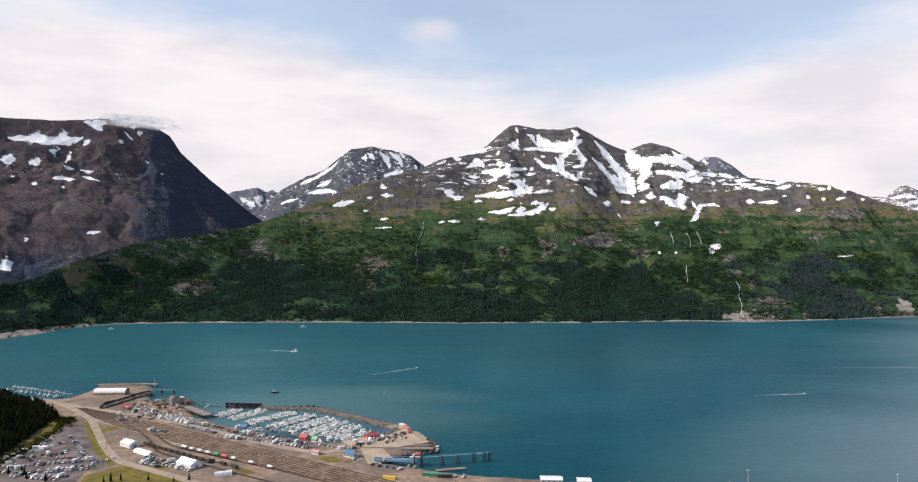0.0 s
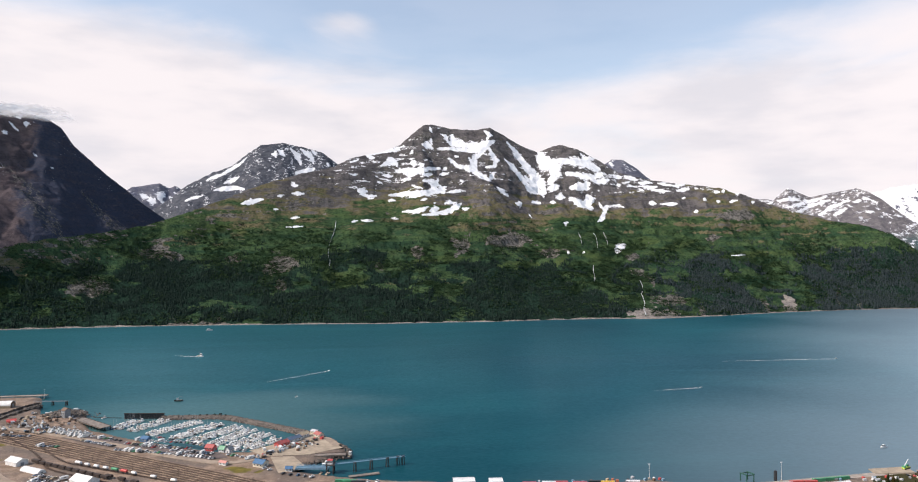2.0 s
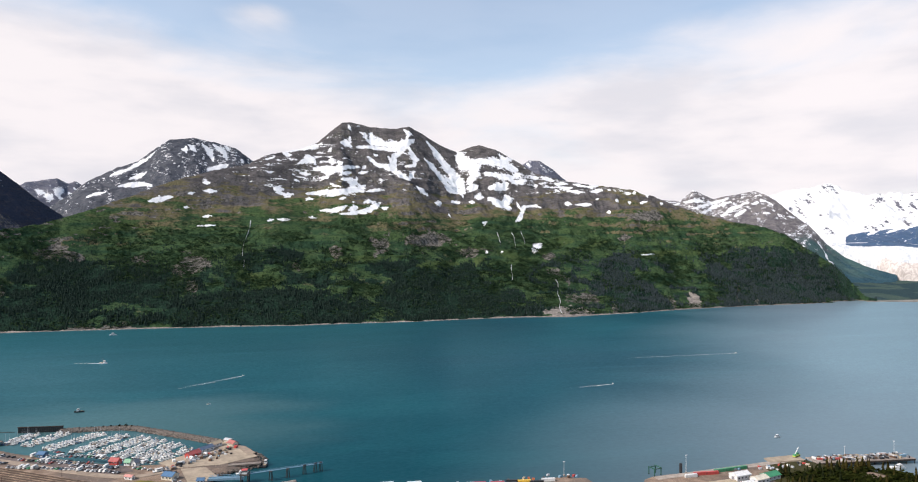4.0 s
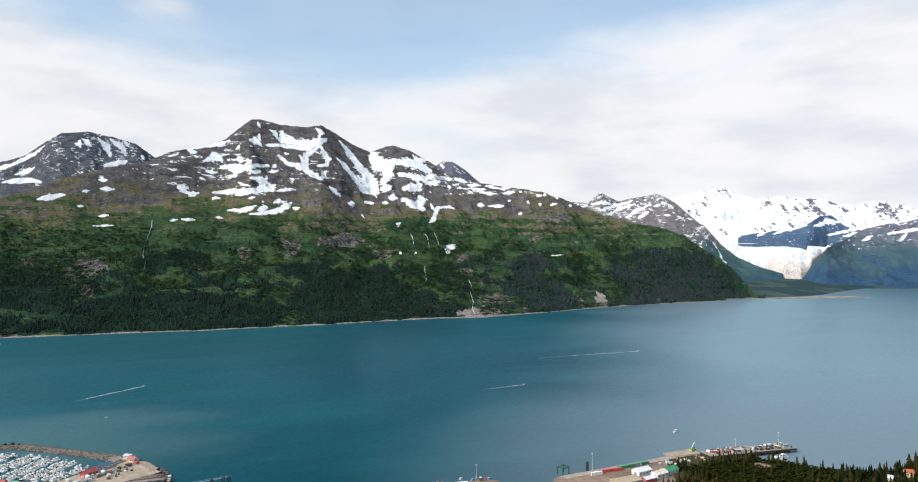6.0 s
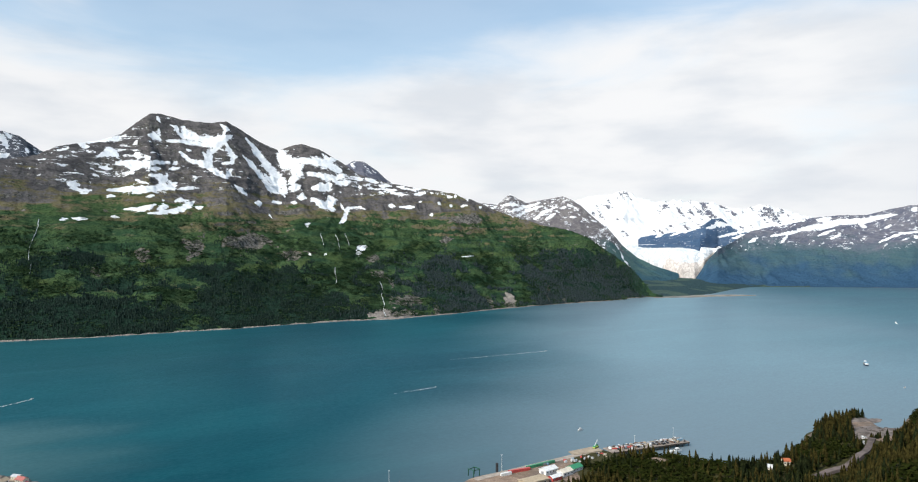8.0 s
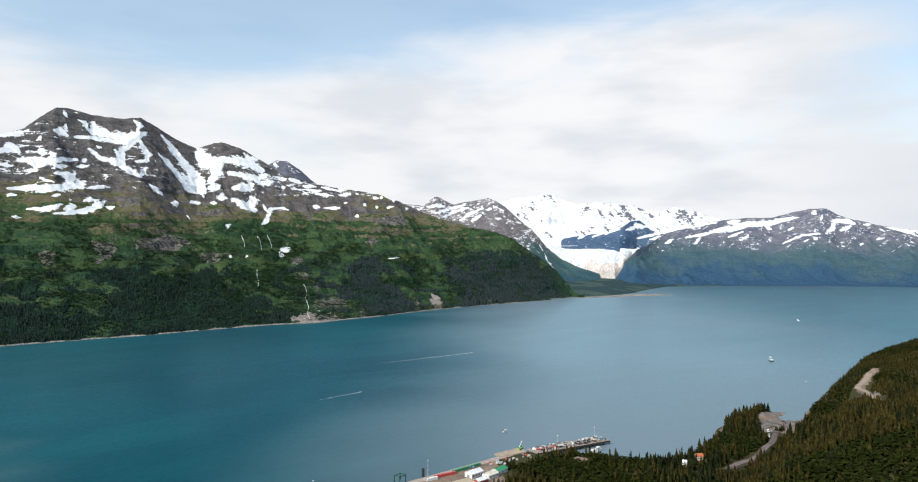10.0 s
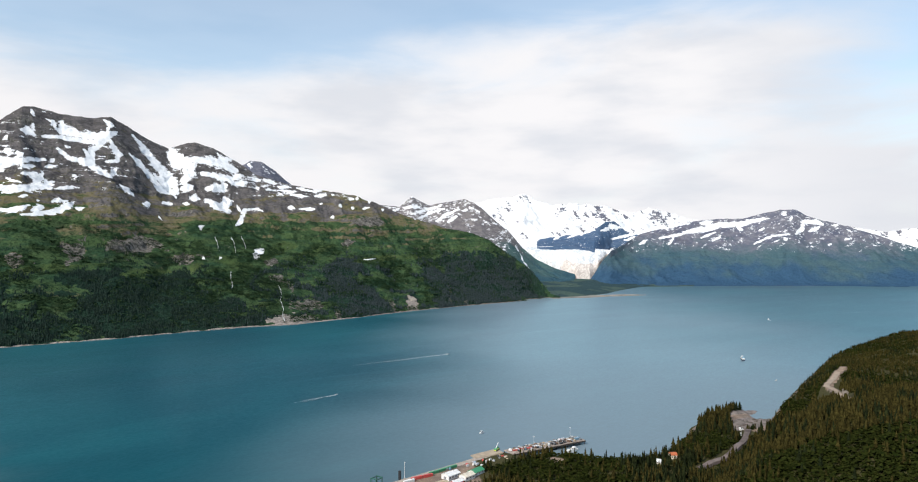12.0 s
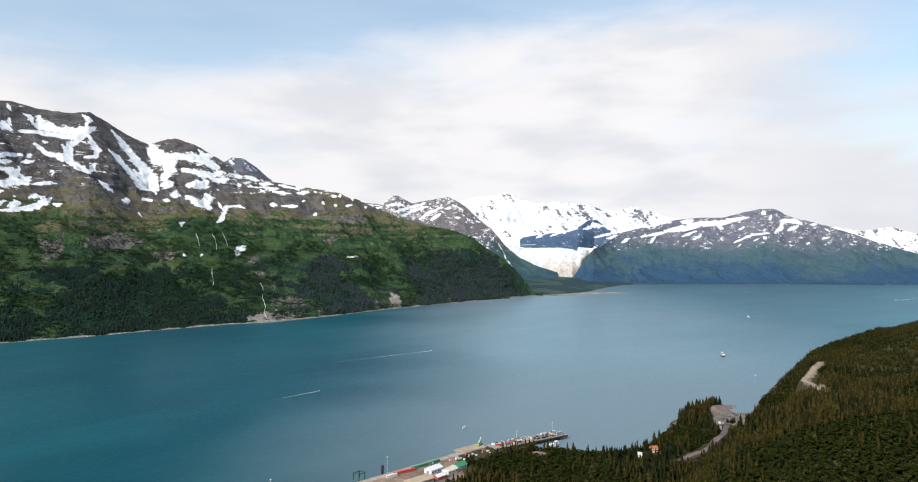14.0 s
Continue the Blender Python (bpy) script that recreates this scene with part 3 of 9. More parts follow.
SNOW_LOW_LEDGES = [
    [(2.5, 361, 5.0), (3.39, 359, 7.4), (4.23, 367, 9.8), (4.72, 379, 7.4)],
    [(4.23, 343, 4.8), (5.61, 351, 7.4), (6.61, 366, 10.0), (7.2, 390, 10.2), (7.6, 403, 5.2)], [(4.87, 360, 4.9), (5.51, 375, 10.0)],
    [(6.11, 403, 7.7), (7.1, 409, 5.2)], [(7.7, 376, 5.1), (8.2, 380, 5.1)], [(5.22, 402, 3.8), (5.41, 405, 3.8)],
    [(10.6, 488, 5.4), (11.1, 465, 10.7), (11.55, 444, 8.0)], [(12.25, 407, 7.9), (12.7, 409, 8.0)], [(13.25, 358, 3.9), (13.55, 341, 3.9)],
    [(16.24, 310, 7.5), (16.58, 306, 5.0)], [(16.53, 195, 4.5), (16.58, 186, 4.5)], [(17.77, 190, 3.4), (17.96, 188, 3.4)],
    [(20.56, 190, 7.0), (20.75, 208, 12.0), (21.28, 218, 9.8)],
]
SNOW_SUMMIT = [
    [(4.87, 847, 6.2), (5.06, 815, 7.7)], [(4.97, 782, 4.6), (5.02, 736, 6.0)], [(4.22, 733, 9.0), (4.72, 728, 18.0), (5.02, 715, 14.9)],
    [(5.81, 809, 6.2), (6.21, 792, 9.2), (6.56, 750, 6.1)],
    [(6.76, 795, 18.5), (6.9, 754, 27.4), (7.85, 739, 15.1), (8.85, 731, 15.1), (9.85, 743, 15.0), (10.4, 764, 12.2)],
    [(9.6, 830, 12.5), (9.95, 800, 12.3), (9.8, 767, 12.1)],
    [(5.61, 714, 9.0), (6.61, 715, 9.0), (7.6, 711, 9.0), (8.5, 697, 8.9), (9.6, 716, 14.9), (10.35, 752, 9.1)],
    [(10.0, 716, 11.9), (10.2, 680, 11.8), (10.55, 639, 11.7), (10.4, 607, 11.5), (9.7, 603, 8.6)],
]
SNOW_CIRQUE = [
    [(9.6, 706, 11.9), (8.7, 653, 11.7), (8.8, 600, 14.3)],
    [(6.56, 653, 8.8), (7.2, 615, 8.7), (8.1, 596, 11.4), (8.8, 570, 11.3), (9.35, 543, 13.9), (10.0, 519, 13.6)], [(10.35, 567, 11.3), (10.0, 525, 10.9)],
    [(8.25, 658, 8.8), (8.5, 618, 14.4), (8.8, 584, 11.4)], [(7.0, 675, 5.9), (7.35, 666, 5.9)],
    [(11.45, 772, 6.2), (11.91, 737, 9.3), (12.35, 689, 15.3), (13.1, 619, 21.0), (13.85, 568, 23.6), (14.4, 510, 20.3), (14.7, 470, 14.2)],
    [(11.3, 652, 8.9), (12.0, 612, 11.8), (12.6, 564, 11.6), (13.5, 484, 14.2), (14.1, 467, 8.5)], [(13.0, 566, 8.8), (14.6, 452, 11.2)],
]
SNOW_BOWL = [
    [(14.1, 686, 29.3), (14.7, 639, 36.9), (15.35, 620, 32.3), (15.6, 581, 27.8), (15.1, 526, 27.4)],
    [(15.6, 647, 20.2), (16.84, 650, 20.4), (18.07, 642, 28.6), (19.05, 601, 28.4)], [(16.59, 574, 19.8), (17.82, 562, 15.8), (18.81, 548, 23.8)],
    [(16.83, 500, 19.3), (18.07, 506, 19.4), (18.32, 525, 11.7)], [(14.1, 717, 12.7), (14.7, 683, 16.6)], [(15.59, 452, 11.3), (16.34, 446, 7.6)],
    [(16.83, 435, 18.8), (17.57, 416, 14.9), (18.31, 394, 11.2), (18.71, 388, 5.5)], [(18.07, 436, 18.9), (18.56, 419, 22.7)],
]
SNOW_BOWL_EDGE = [
    [(18.81, 531, 20.3), (19.54, 532, 17.5), (19.93, 542, 8.8)], [(18.96, 569, 14.8), (19.44, 566, 8.9)], [(17.92, 671, 9.2), (18.81, 666, 9.2)],
    [(13.6, 419, 8.2), (14.35, 413, 5.5)], [(15.1, 418, 5.4), (15.59, 413, 5.4)],
    [(19.15, 423, 4.2), (19.54, 382, 5.5), (19.83, 395, 8.3), (19.44, 341, 10.7), (19.05, 320, 5.2)], [(19.83, 397, 5.5), (20.76, 404, 5.6), (21.24, 390, 2.8)],
    [(15.0, 495, 17.2), (15.84, 505, 14.3)],
]
SNOW_PLATEAU = [
    [(20.52, 556, 9.0), (21.0, 557, 6.0)], [(21.29, 563, 9.0), (22.21, 542, 8.9)], [(20.66, 511, 8.8), (20.9, 511, 5.9)], [(22.45, 524, 8.9), (23.41, 524, 5.9)],
    [(22.69, 501, 5.9), (23.88, 499, 5.9)], [(23.4, 480, 5.8), (24.83, 475, 5.8)], [(22.35, 491, 4.4), (22.83, 475, 4.3)], [(23.88, 520, 5.9), (25.06, 504, 5.9)],
    [(25.39, 476, 5.8), (26.23, 484, 8.7)], [(24.92, 505, 5.9), (26.0, 509, 5.9)], [(21.97, 556, 6.0), (23.17, 613, 3.6)], [(23.26, 413, 8.4), (23.69, 409, 5.6)],
    [(24.16, 407, 5.6), (24.82, 405, 8.3), (25.43, 405, 5.6)],
]
SNOW_PLATEAU_EAST = [
    [(27.38, 427, 5.6), (27.57, 430, 5.7)],
    [(28.39, 416, 5.6), (28.66, 416, 5.7)],
    [(29.43, 413, 5.7), (29.88, 418, 5.7)],
    [(26.78, 368, 5.6), (26.97, 368, 5.6)],
    [(28.26, 458, 5.7), (28.62, 466, 5.8)],
    [(28.76, 466, 5.8), (28.98, 466, 5.8)],
    [(29.75, 453, 5.8), (30.01, 453, 5.8)],
    [(30.99, 409, 4.3), (31.16, 409, 4.3)],
    [(29.51, 175, 2.8), (30.53, 182, 2.1)],
    [(26.69, 486, 4.4), (26.93, 485, 4.4)],
    [(33.79, 363, 5.7), (34.04, 426, 5.7)],
    [(25.76, 434, 2.9), (26.04, 441, 2.9)],
]
CLIFFS_WEST = [
    [(-8.8, 131, 20.5), (-7.73, 153, 29.3), (-6.37, 159, 20.9)], [(-7.82, 84, 7.7), (-7.05, 91, 9.7)],
    [(-18.16, 184, 13.2), (-16.61, 197, 18.0), (-15.01, 173, 13.4)], [(-22.9, 82, 15.7), (-21.49, 93, 24.3), (-20.04, 83, 16.1)],
    [(-23.25, 164, 8.4), (-22.21, 166, 8.6)], [(-11.68, 172, 11.1), (-10.82, 164, 8.7)], [(6.86, 236, 22.5), (7.7, 213, 22.2), (7.2, 181, 14.7)],
    [(9.85, 236, 20.5), (11.6, 232, 27.8), (13.35, 237, 21.2)], [(0.22, 148, 10.2), (0.95, 143, 8.1)], [(4.13, 202, 16.9), (3.39, 188, 12.6)],
    [(-16.2, 3, 5.2), (-14.59, 2, 5.2), (-12.52, 3, 5.1)], [(-12.52, 4, 8.5), (-12.18, 3, 5.0)],
]
CLIFFS_EAST = [
    [(27.61, 243, 10.3), (28.61, 253, 7.8)],
    [(21.48, 168, 6.9), (22.34, 176, 9.3)],
    [(27.14, 5, 7.5), (27.32, 10, 5.7)],
    [(28.52, 343, 16.3), (30.32, 349, 22.1), (30.98, 338, 13.8)],
    [(21.72, 122, 8.7), (22.68, 116, 8.7), (23.63, 83, 10.5)],
    [(23.39, 45, 8.0), (25.28, 39, 12.1), (25.98, 33, 8.0)],
    [(36.68, 79, 4.9), (36.91, 9, 4.5)],
    [(38.19, 4, 4.6), (38.11, 23, 3.5)],
    [(14.6, 186, 15.9), (15.84, 192, 13.6)],
    [(31.71, 37, 4.4), (32.14, 3, 6.2)],
]
SLIDES = [
    [(33.22, 41, 9.0), (33.52, 22, 17.9), (33.86, 9, 19.5)],
    [(21.62, 12, 7.2), (22.91, 10, 9.0), (24.34, 8, 9.1), (25.51, 6, 5.5)],
]
GLADES = [
    [(3.64, 162, 6.2), (6.11, 169, 8.2), (9.6, 176, 4.3)],
    [(15.59, 152, 8.7), (16.43, 173, 13.2)],
    [(17.57, 190, 11.3), (18.8, 172, 15.8), (20.26, 159, 13.6)],
    [(21.96, 232, 12.4), (23.87, 232, 14.8)],
    [(24.34, 201, 14.5), (26.68, 233, 15.6)],
    [(28.51, 166, 9.8), (30.75, 184, 10.1), (34.63, 188, 10.8)],
    [(-4.06, 117, 13.9), (-2.17, 107, 15.8), (-0.26, 116, 11.8)],
    [(10.6, 146, 6.2), (14.1, 147, 6.6)],
    [(20.75, 190, 9.3), (22.34, 201, 9.7)],
    [(-15.82, 254, 11.5), (-12.11, 291, 14.4), (-9.95, 257, 11.6)],
]
WOODS_WEST = [
    [(-9.5, 19, 20.6), (-6.82, 34, 32.0), (-3.12, 33, 38.6), (1.68, 28, 33.8), (6.61, 25, 34.0)],
    [(8.6, 61, 54.5), (11.6, 56, 73.4), (14.59, 47, 66.3), (17.57, 25, 39.4)], [(-22.89, 26, 33.5), (-20.03, 33, 41.8), (-16.2, 43, 38.1), (-13.77, 71, 38.9)],
    [(-19.3, 122, 33.5), (-15.41, 119, 37.4), (-11.67, 101, 36.2)], [(-4.06, 172, 17.0), (-0.98, 182, 19.0), (1.19, 181, 12.8)],
    [(6.61, 133, 15.8), (11.6, 122, 18.0)],
]
WOODS_EAST = [
    [(27.14, 104, 54.2), (28.51, 51, 55.0), (30.3, 32, 42.4)], [(26.22, 135, 18.4), (28.97, 144, 28.6)], [(32.06, 1, 16.3), (27.6, 22, 35.6)],
    [(35.45, 99, 74.5), (36.67, 41, 57.1), (39.05, 57, 85.6), (41.33, 66, 83.3), (43.85, 32, 53.5)], [(35.87, 164, 32.1), (39.83, 165, 37.8), (42.07, 142, 43.7)],
    [(19.53, 3, 10.5), (21.47, 28, 14.9)],
]
SNOW_SECOND = [
    [(-13.25, 618, 7.6), (-12.75, 642, 11.5), (-12.11, 662, 7.7), (-10.83, 730, 7.7), (-10.22, 780, 3.9)],
    [(-11.9, 604, 11.2), (-11.04, 627, 11.2), (-10.74, 641, 7.5)], [(-12.79, 543, 7.3), (-11.69, 562, 14.5), (-10.39, 554, 10.7)],
    [(-11.26, 405, 5.0), (-10.4, 438, 7.7), (-9.3, 464, 10.3), (-8.41, 489, 10.5), (-7.74, 617, 7.2)], [(-7.97, 823, 7.7), (-7.92, 779, 11.3)],
    [(-7.74, 832, 7.7), (-7.2, 789, 11.4)], [(-6.75, 843, 7.7), (-6.15, 797, 19.2), (-5.92, 731, 11.3)],
    [(-5.93, 848, 11.6), (-5.23, 802, 15.4), (-4.86, 749, 11.4)], [(-6.29, 668, 11.1), (-5.46, 688, 14.9), (-4.77, 707, 11.2)],
    [(-14.81, 478, 7.3), (-14.2, 503, 11.1), (-13.58, 510, 7.2)], [(-3.6, 735, 7.6), (-3.74, 751, 3.8)], [(-4.91, 837, 7.8), (-4.63, 805, 5.8)],
]
SNOW_SMALL = [
    [(-17.94, 546, 12.5), (-17.59, 531, 12.4)], [(-17.47, 515, 16.5), (-16.93, 500, 12.3)], [(-16.77, 532, 12.4), (-16.38, 559, 16.7)],
    [(-16.61, 509, 8.2), (-16.14, 489, 7.7)], [(-15.58, 575, 8.4), (-15.34, 539, 5.8)], [(-15.98, 546, 8.3), (-15.66, 506, 5.8)],
    [(-16.22, 581, 6.3), (-16.3, 592, 4.2)],
]
SNOW_LEFT = [
    [(-33.89, 713, 9.4), (-33.02, 709, 12.4), (-31.95, 706, 18.5), (-30.86, 714, 21.7), (-29.93, 719, 12.4), (-29.28, 740, 9.4)],
    [(-32.24, 737, 12.5), (-32.03, 726, 15.6)], [(-30.49, 757, 12.6), (-30.64, 729, 18.8)], [(-29.24, 700, 9.2), (-28.9, 728, 6.2)],
    [(-29.18, 834, 9.7), (-28.6, 824, 22.4), (-27.82, 840, 19.3)], [(-28.4, 797, 12.7), (-28.13, 813, 12.8)], [(-34.23, 596, 12.0), (-33.64, 600, 18.1)],
    [(-32.66, 578, 8.9), (-32.23, 592, 14.9), (-32.09, 610, 5.9)], [(-31.44, 649, 6.1), (-31.15, 652, 9.1), (-31.15, 631, 6.1)],
    [(-30.4, 590, 5.8), (-30.18, 633, 6.1), (-30.15, 660, 6.1)], [(-30.48, 569, 5.8), (-29.91, 562, 2.9)],
    [(-29.42, 562, 5.8), (-28.96, 542, 8.6), (-28.58, 553, 5.8)],
]
SNOW_LEFT_LOW = [
    [(-31.21, 502, 5.8), (-30.66, 515, 8.8), (-29.8, 500, 4.3)], [(-29.27, 517, 5.8), (-28.77, 509, 5.7), (-28.19, 500, 4.3)],
    [(-30.62, 466, 4.2), (-30.43, 466, 4.2)], [(-32.43, 474, 4.3), (-32.22, 474, 5.7)], [(-33.81, 514, 4.4), (-33.56, 507, 4.3)],
    [(-28.94, 267, 4.9), (-28.17, 272, 5.0)], [(-32.9, 234, 4.8), (-32.62, 243, 2.4)], [(-34.28, 147, 13.3), (-33.66, 161, 6.8)],
    [(-26.87, 748, 9.7), (-26.71, 729, 9.6)], [(-26.51, 798, 4.9), (-26.03, 758, 4.9)], [(-25.54, 809, 9.9), (-25.5, 785, 9.9)],
    [(-25.99, 832, 9.9), (-25.79, 831, 6.6)], [(-25.0, 640, 3.2), (-24.75, 625, 3.2)], [(-20.86, 256, 9.0), (-20.51, 259, 4.5)],
]
SNOW_SPUR = [
    [(33.49, 440, 8.1), (34.83, 476, 8.4), (36.18, 504, 5.5)], [(34.08, 409, 6.8), (35.08, 452, 8.3), (36.33, 483, 8.3)],
    [(35.58, 395, 8.1), (36.34, 430, 10.9), (37.34, 470, 8.3)], [(36.59, 386, 5.4), (37.34, 426, 8.1)], [(37.89, 462, 8.2), (38.29, 470, 5.5)],
    [(38.74, 402, 8.1), (39.1, 402, 5.4)], [(38.39, 495, 2.7), (39.19, 462, 4.1)], [(40.35, 384, 4.0), (40.85, 373, 2.7)],
    [(42.4, 233, 2.7), (42.8, 182, 2.6), (43.1, 133, 2.5), (43.6, 99, 2.5)], [(32.99, 486, 8.3), (33.68, 493, 11.0), (34.38, 487, 5.5)],
    [(31.11, 420, 4.1), (32.34, 479, 8.4)],
]
SNOW_RIGHT = [
    [(53.75, 357, 12.2), (55.14, 374, 18.6), (56.51, 391, 15.2)], [(56.05, 324, 17.8), (57.63, 345, 18.1), (58.74, 369, 15.2), (60.48, 376, 9.1)],
    [(57.41, 386, 12.2), (58.3, 398, 9.1)], [(58.96, 385, 9.1), (60.27, 380, 12.2), (61.55, 403, 12.3), (62.43, 418, 6.2)],
    [(60.05, 360, 9.1), (60.57, 339, 6.0)], [(54.22, 284, 8.7), (55.6, 304, 8.9), (56.73, 336, 8.9)], [(52.58, 245, 5.7), (53.29, 272, 8.6)],
    [(54.91, 245, 5.8), (55.37, 284, 8.8)], [(57.41, 284, 5.8), (58.52, 324, 6.0)], [(58.3, 264, 5.8), (58.96, 303, 5.9)], [(51.4, 321, 8.9), (52.58, 313, 8.9)],
]
SNOW_RIGHT_TOP = [
    [(61.34, 245, 5.8), (62.6, 294, 5.9), (63.84, 309, 6.0)], [(63.3, 446, 6.2), (63.55, 442, 9.3)], [(63.96, 433, 4.7), (63.96, 396, 6.1)],
    [(64.25, 309, 9.0), (64.65, 341, 12.2), (64.85, 388, 12.4), (65.64, 393, 15.7), (66.16, 373, 12.5)], [(65.25, 325, 9.1), (65.84, 357, 12.4)],
    [(61.76, 334, 6.0), (62.1, 349, 6.0)], [(63.43, 275, 5.9), (63.68, 279, 5.9)], [(66.43, 238, 4.5), (66.63, 245, 4.5)], [(67.55, 272, 6.1), (67.78, 279, 3.1)],
    [(67.7, 337, 4.7), (67.97, 325, 3.2)], [(66.7, 365, 4.7), (67.09, 369, 4.8)], [(62.77, 256, 3.0), (63.02, 271, 3.0)],
]
SNOW_ISLAND = [
    [(49.58, 336, 12.1), (50.44, 366, 12.2), (51.16, 362, 8.2)], [(50.44, 281, 8.1), (51.87, 309, 8.2), (53.28, 339, 8.4)],
    [(46.8, 289, 8.0), (47.78, 320, 12.0), (49.0, 340, 8.0)], [(45.57, 281, 8.1), (46.31, 306, 8.1)], [(51.4, 273, 8.0), (52.82, 292, 8.1)],
]

SCREE_LEFT = [
    [(-26.82, 577, 21.4), (-25.4, 449, 33.8), (-23.94, 303, 36.7), (-23.3, 254, 23.3)],
    [(-22.04, 474, 15.9), (-20.95, 378, 27.3), (-19.85, 305, 38.4), (-18.74, 278, 20.7)], [(-31.89, 149, 17.9), (-30.43, 165, 25.2), (-28.93, 192, 14.1)],
    [(-33.69, 357, 20.6), (-31.2, 378, 32.1), (-28.18, 397, 21.6)], [(-28.98, 741, 19.2), (-27.81, 632, 24.7), (-27.01, 539, 17.8)],
    [(-32.28, 413, 10.8), (-30.09, 406, 13.5), (-27.4, 430, 11.1)], [(-17.62, 418, 20.3), (-16.48, 506, 20.5)],
]


def strokes(A, Z, R, rows, seed=80, wild=1.0):
    """How deep each place lies in a field painted along strokes of (azimuth, height, half width); 0.5 is the field's edge."""
    X, Y = R * np.sin(np.radians(A)), R * np.cos(np.radians(A))
    sway = wild * (13 * (fbm(X / 34, Y / 34, seed, 4, 0.6) - 0.5) + 7 * (fbm(X / 9, Y / 9, seed + 5, 2) - 0.5))
    rise = Z + wild * (9 * (fbm(X / 30, Y / 30, seed + 9, 4, 0.6) - 0.5) + 4 * (fbm(X / 9, Y / 9, seed + 12, 2) - 0.5))
    torn = 0.20 + 1.5 * fbm(X / 30, Y / 30, seed + 21, 5, 0.75)
    f = np.zeros_like(Z)
    for row in rows:
        if len(row) == 2:
            (a0, z0, h0), (a1, z1, h1) = row
            row = [row[0], ((a0 + a1) / 2, (z0 + z1) / 2, 1.15 * max(h0, h1)), row[1]]
        row = [(q[0], q[1], q[2] * (0.5 if i in (0, len(row) - 1) else 1.0)) for i, q in enumerate(row)]
        reach = 2.2 * max(q[2] for q in row) + 12 * wild
        az0, az1 = min(q[0] for q in row), max(q[0] for q in row)
        pad = math.degrees(reach / 2200)
        c0, c1 = np.searchsorted(A[:, 0], (az0 - pad, az1 + pad))
        if c1 <= c0:
            continue
        a, z, r, w, k = A[c0:c1], rise[c0:c1], R[c0:c1], sway[c0:c1], torn[c0:c1]
        for (a0, z0, h0), (a1, z1, h1) in zip(row, row[1:]):
            px, py = np.radians(a - a0) * r + w, (z - z0) * 0.8
            sx, sy = np.radians(a1 - a0) * r, (z1 - z0) * 0.8
            t = np.clip((px * sx + py * sy) / (sx * sx + sy * sy + 1e-3), 0, 1)
            d = np.hypot(px - t * sx, py - t * sy) / (0.95 * (h0 + (h1 - h0) * t))
            f[c0:c1] = np.maximum(f[c0:c1], 1 - 0.5 * d * k)
    return np.clip(f, 0, 1)


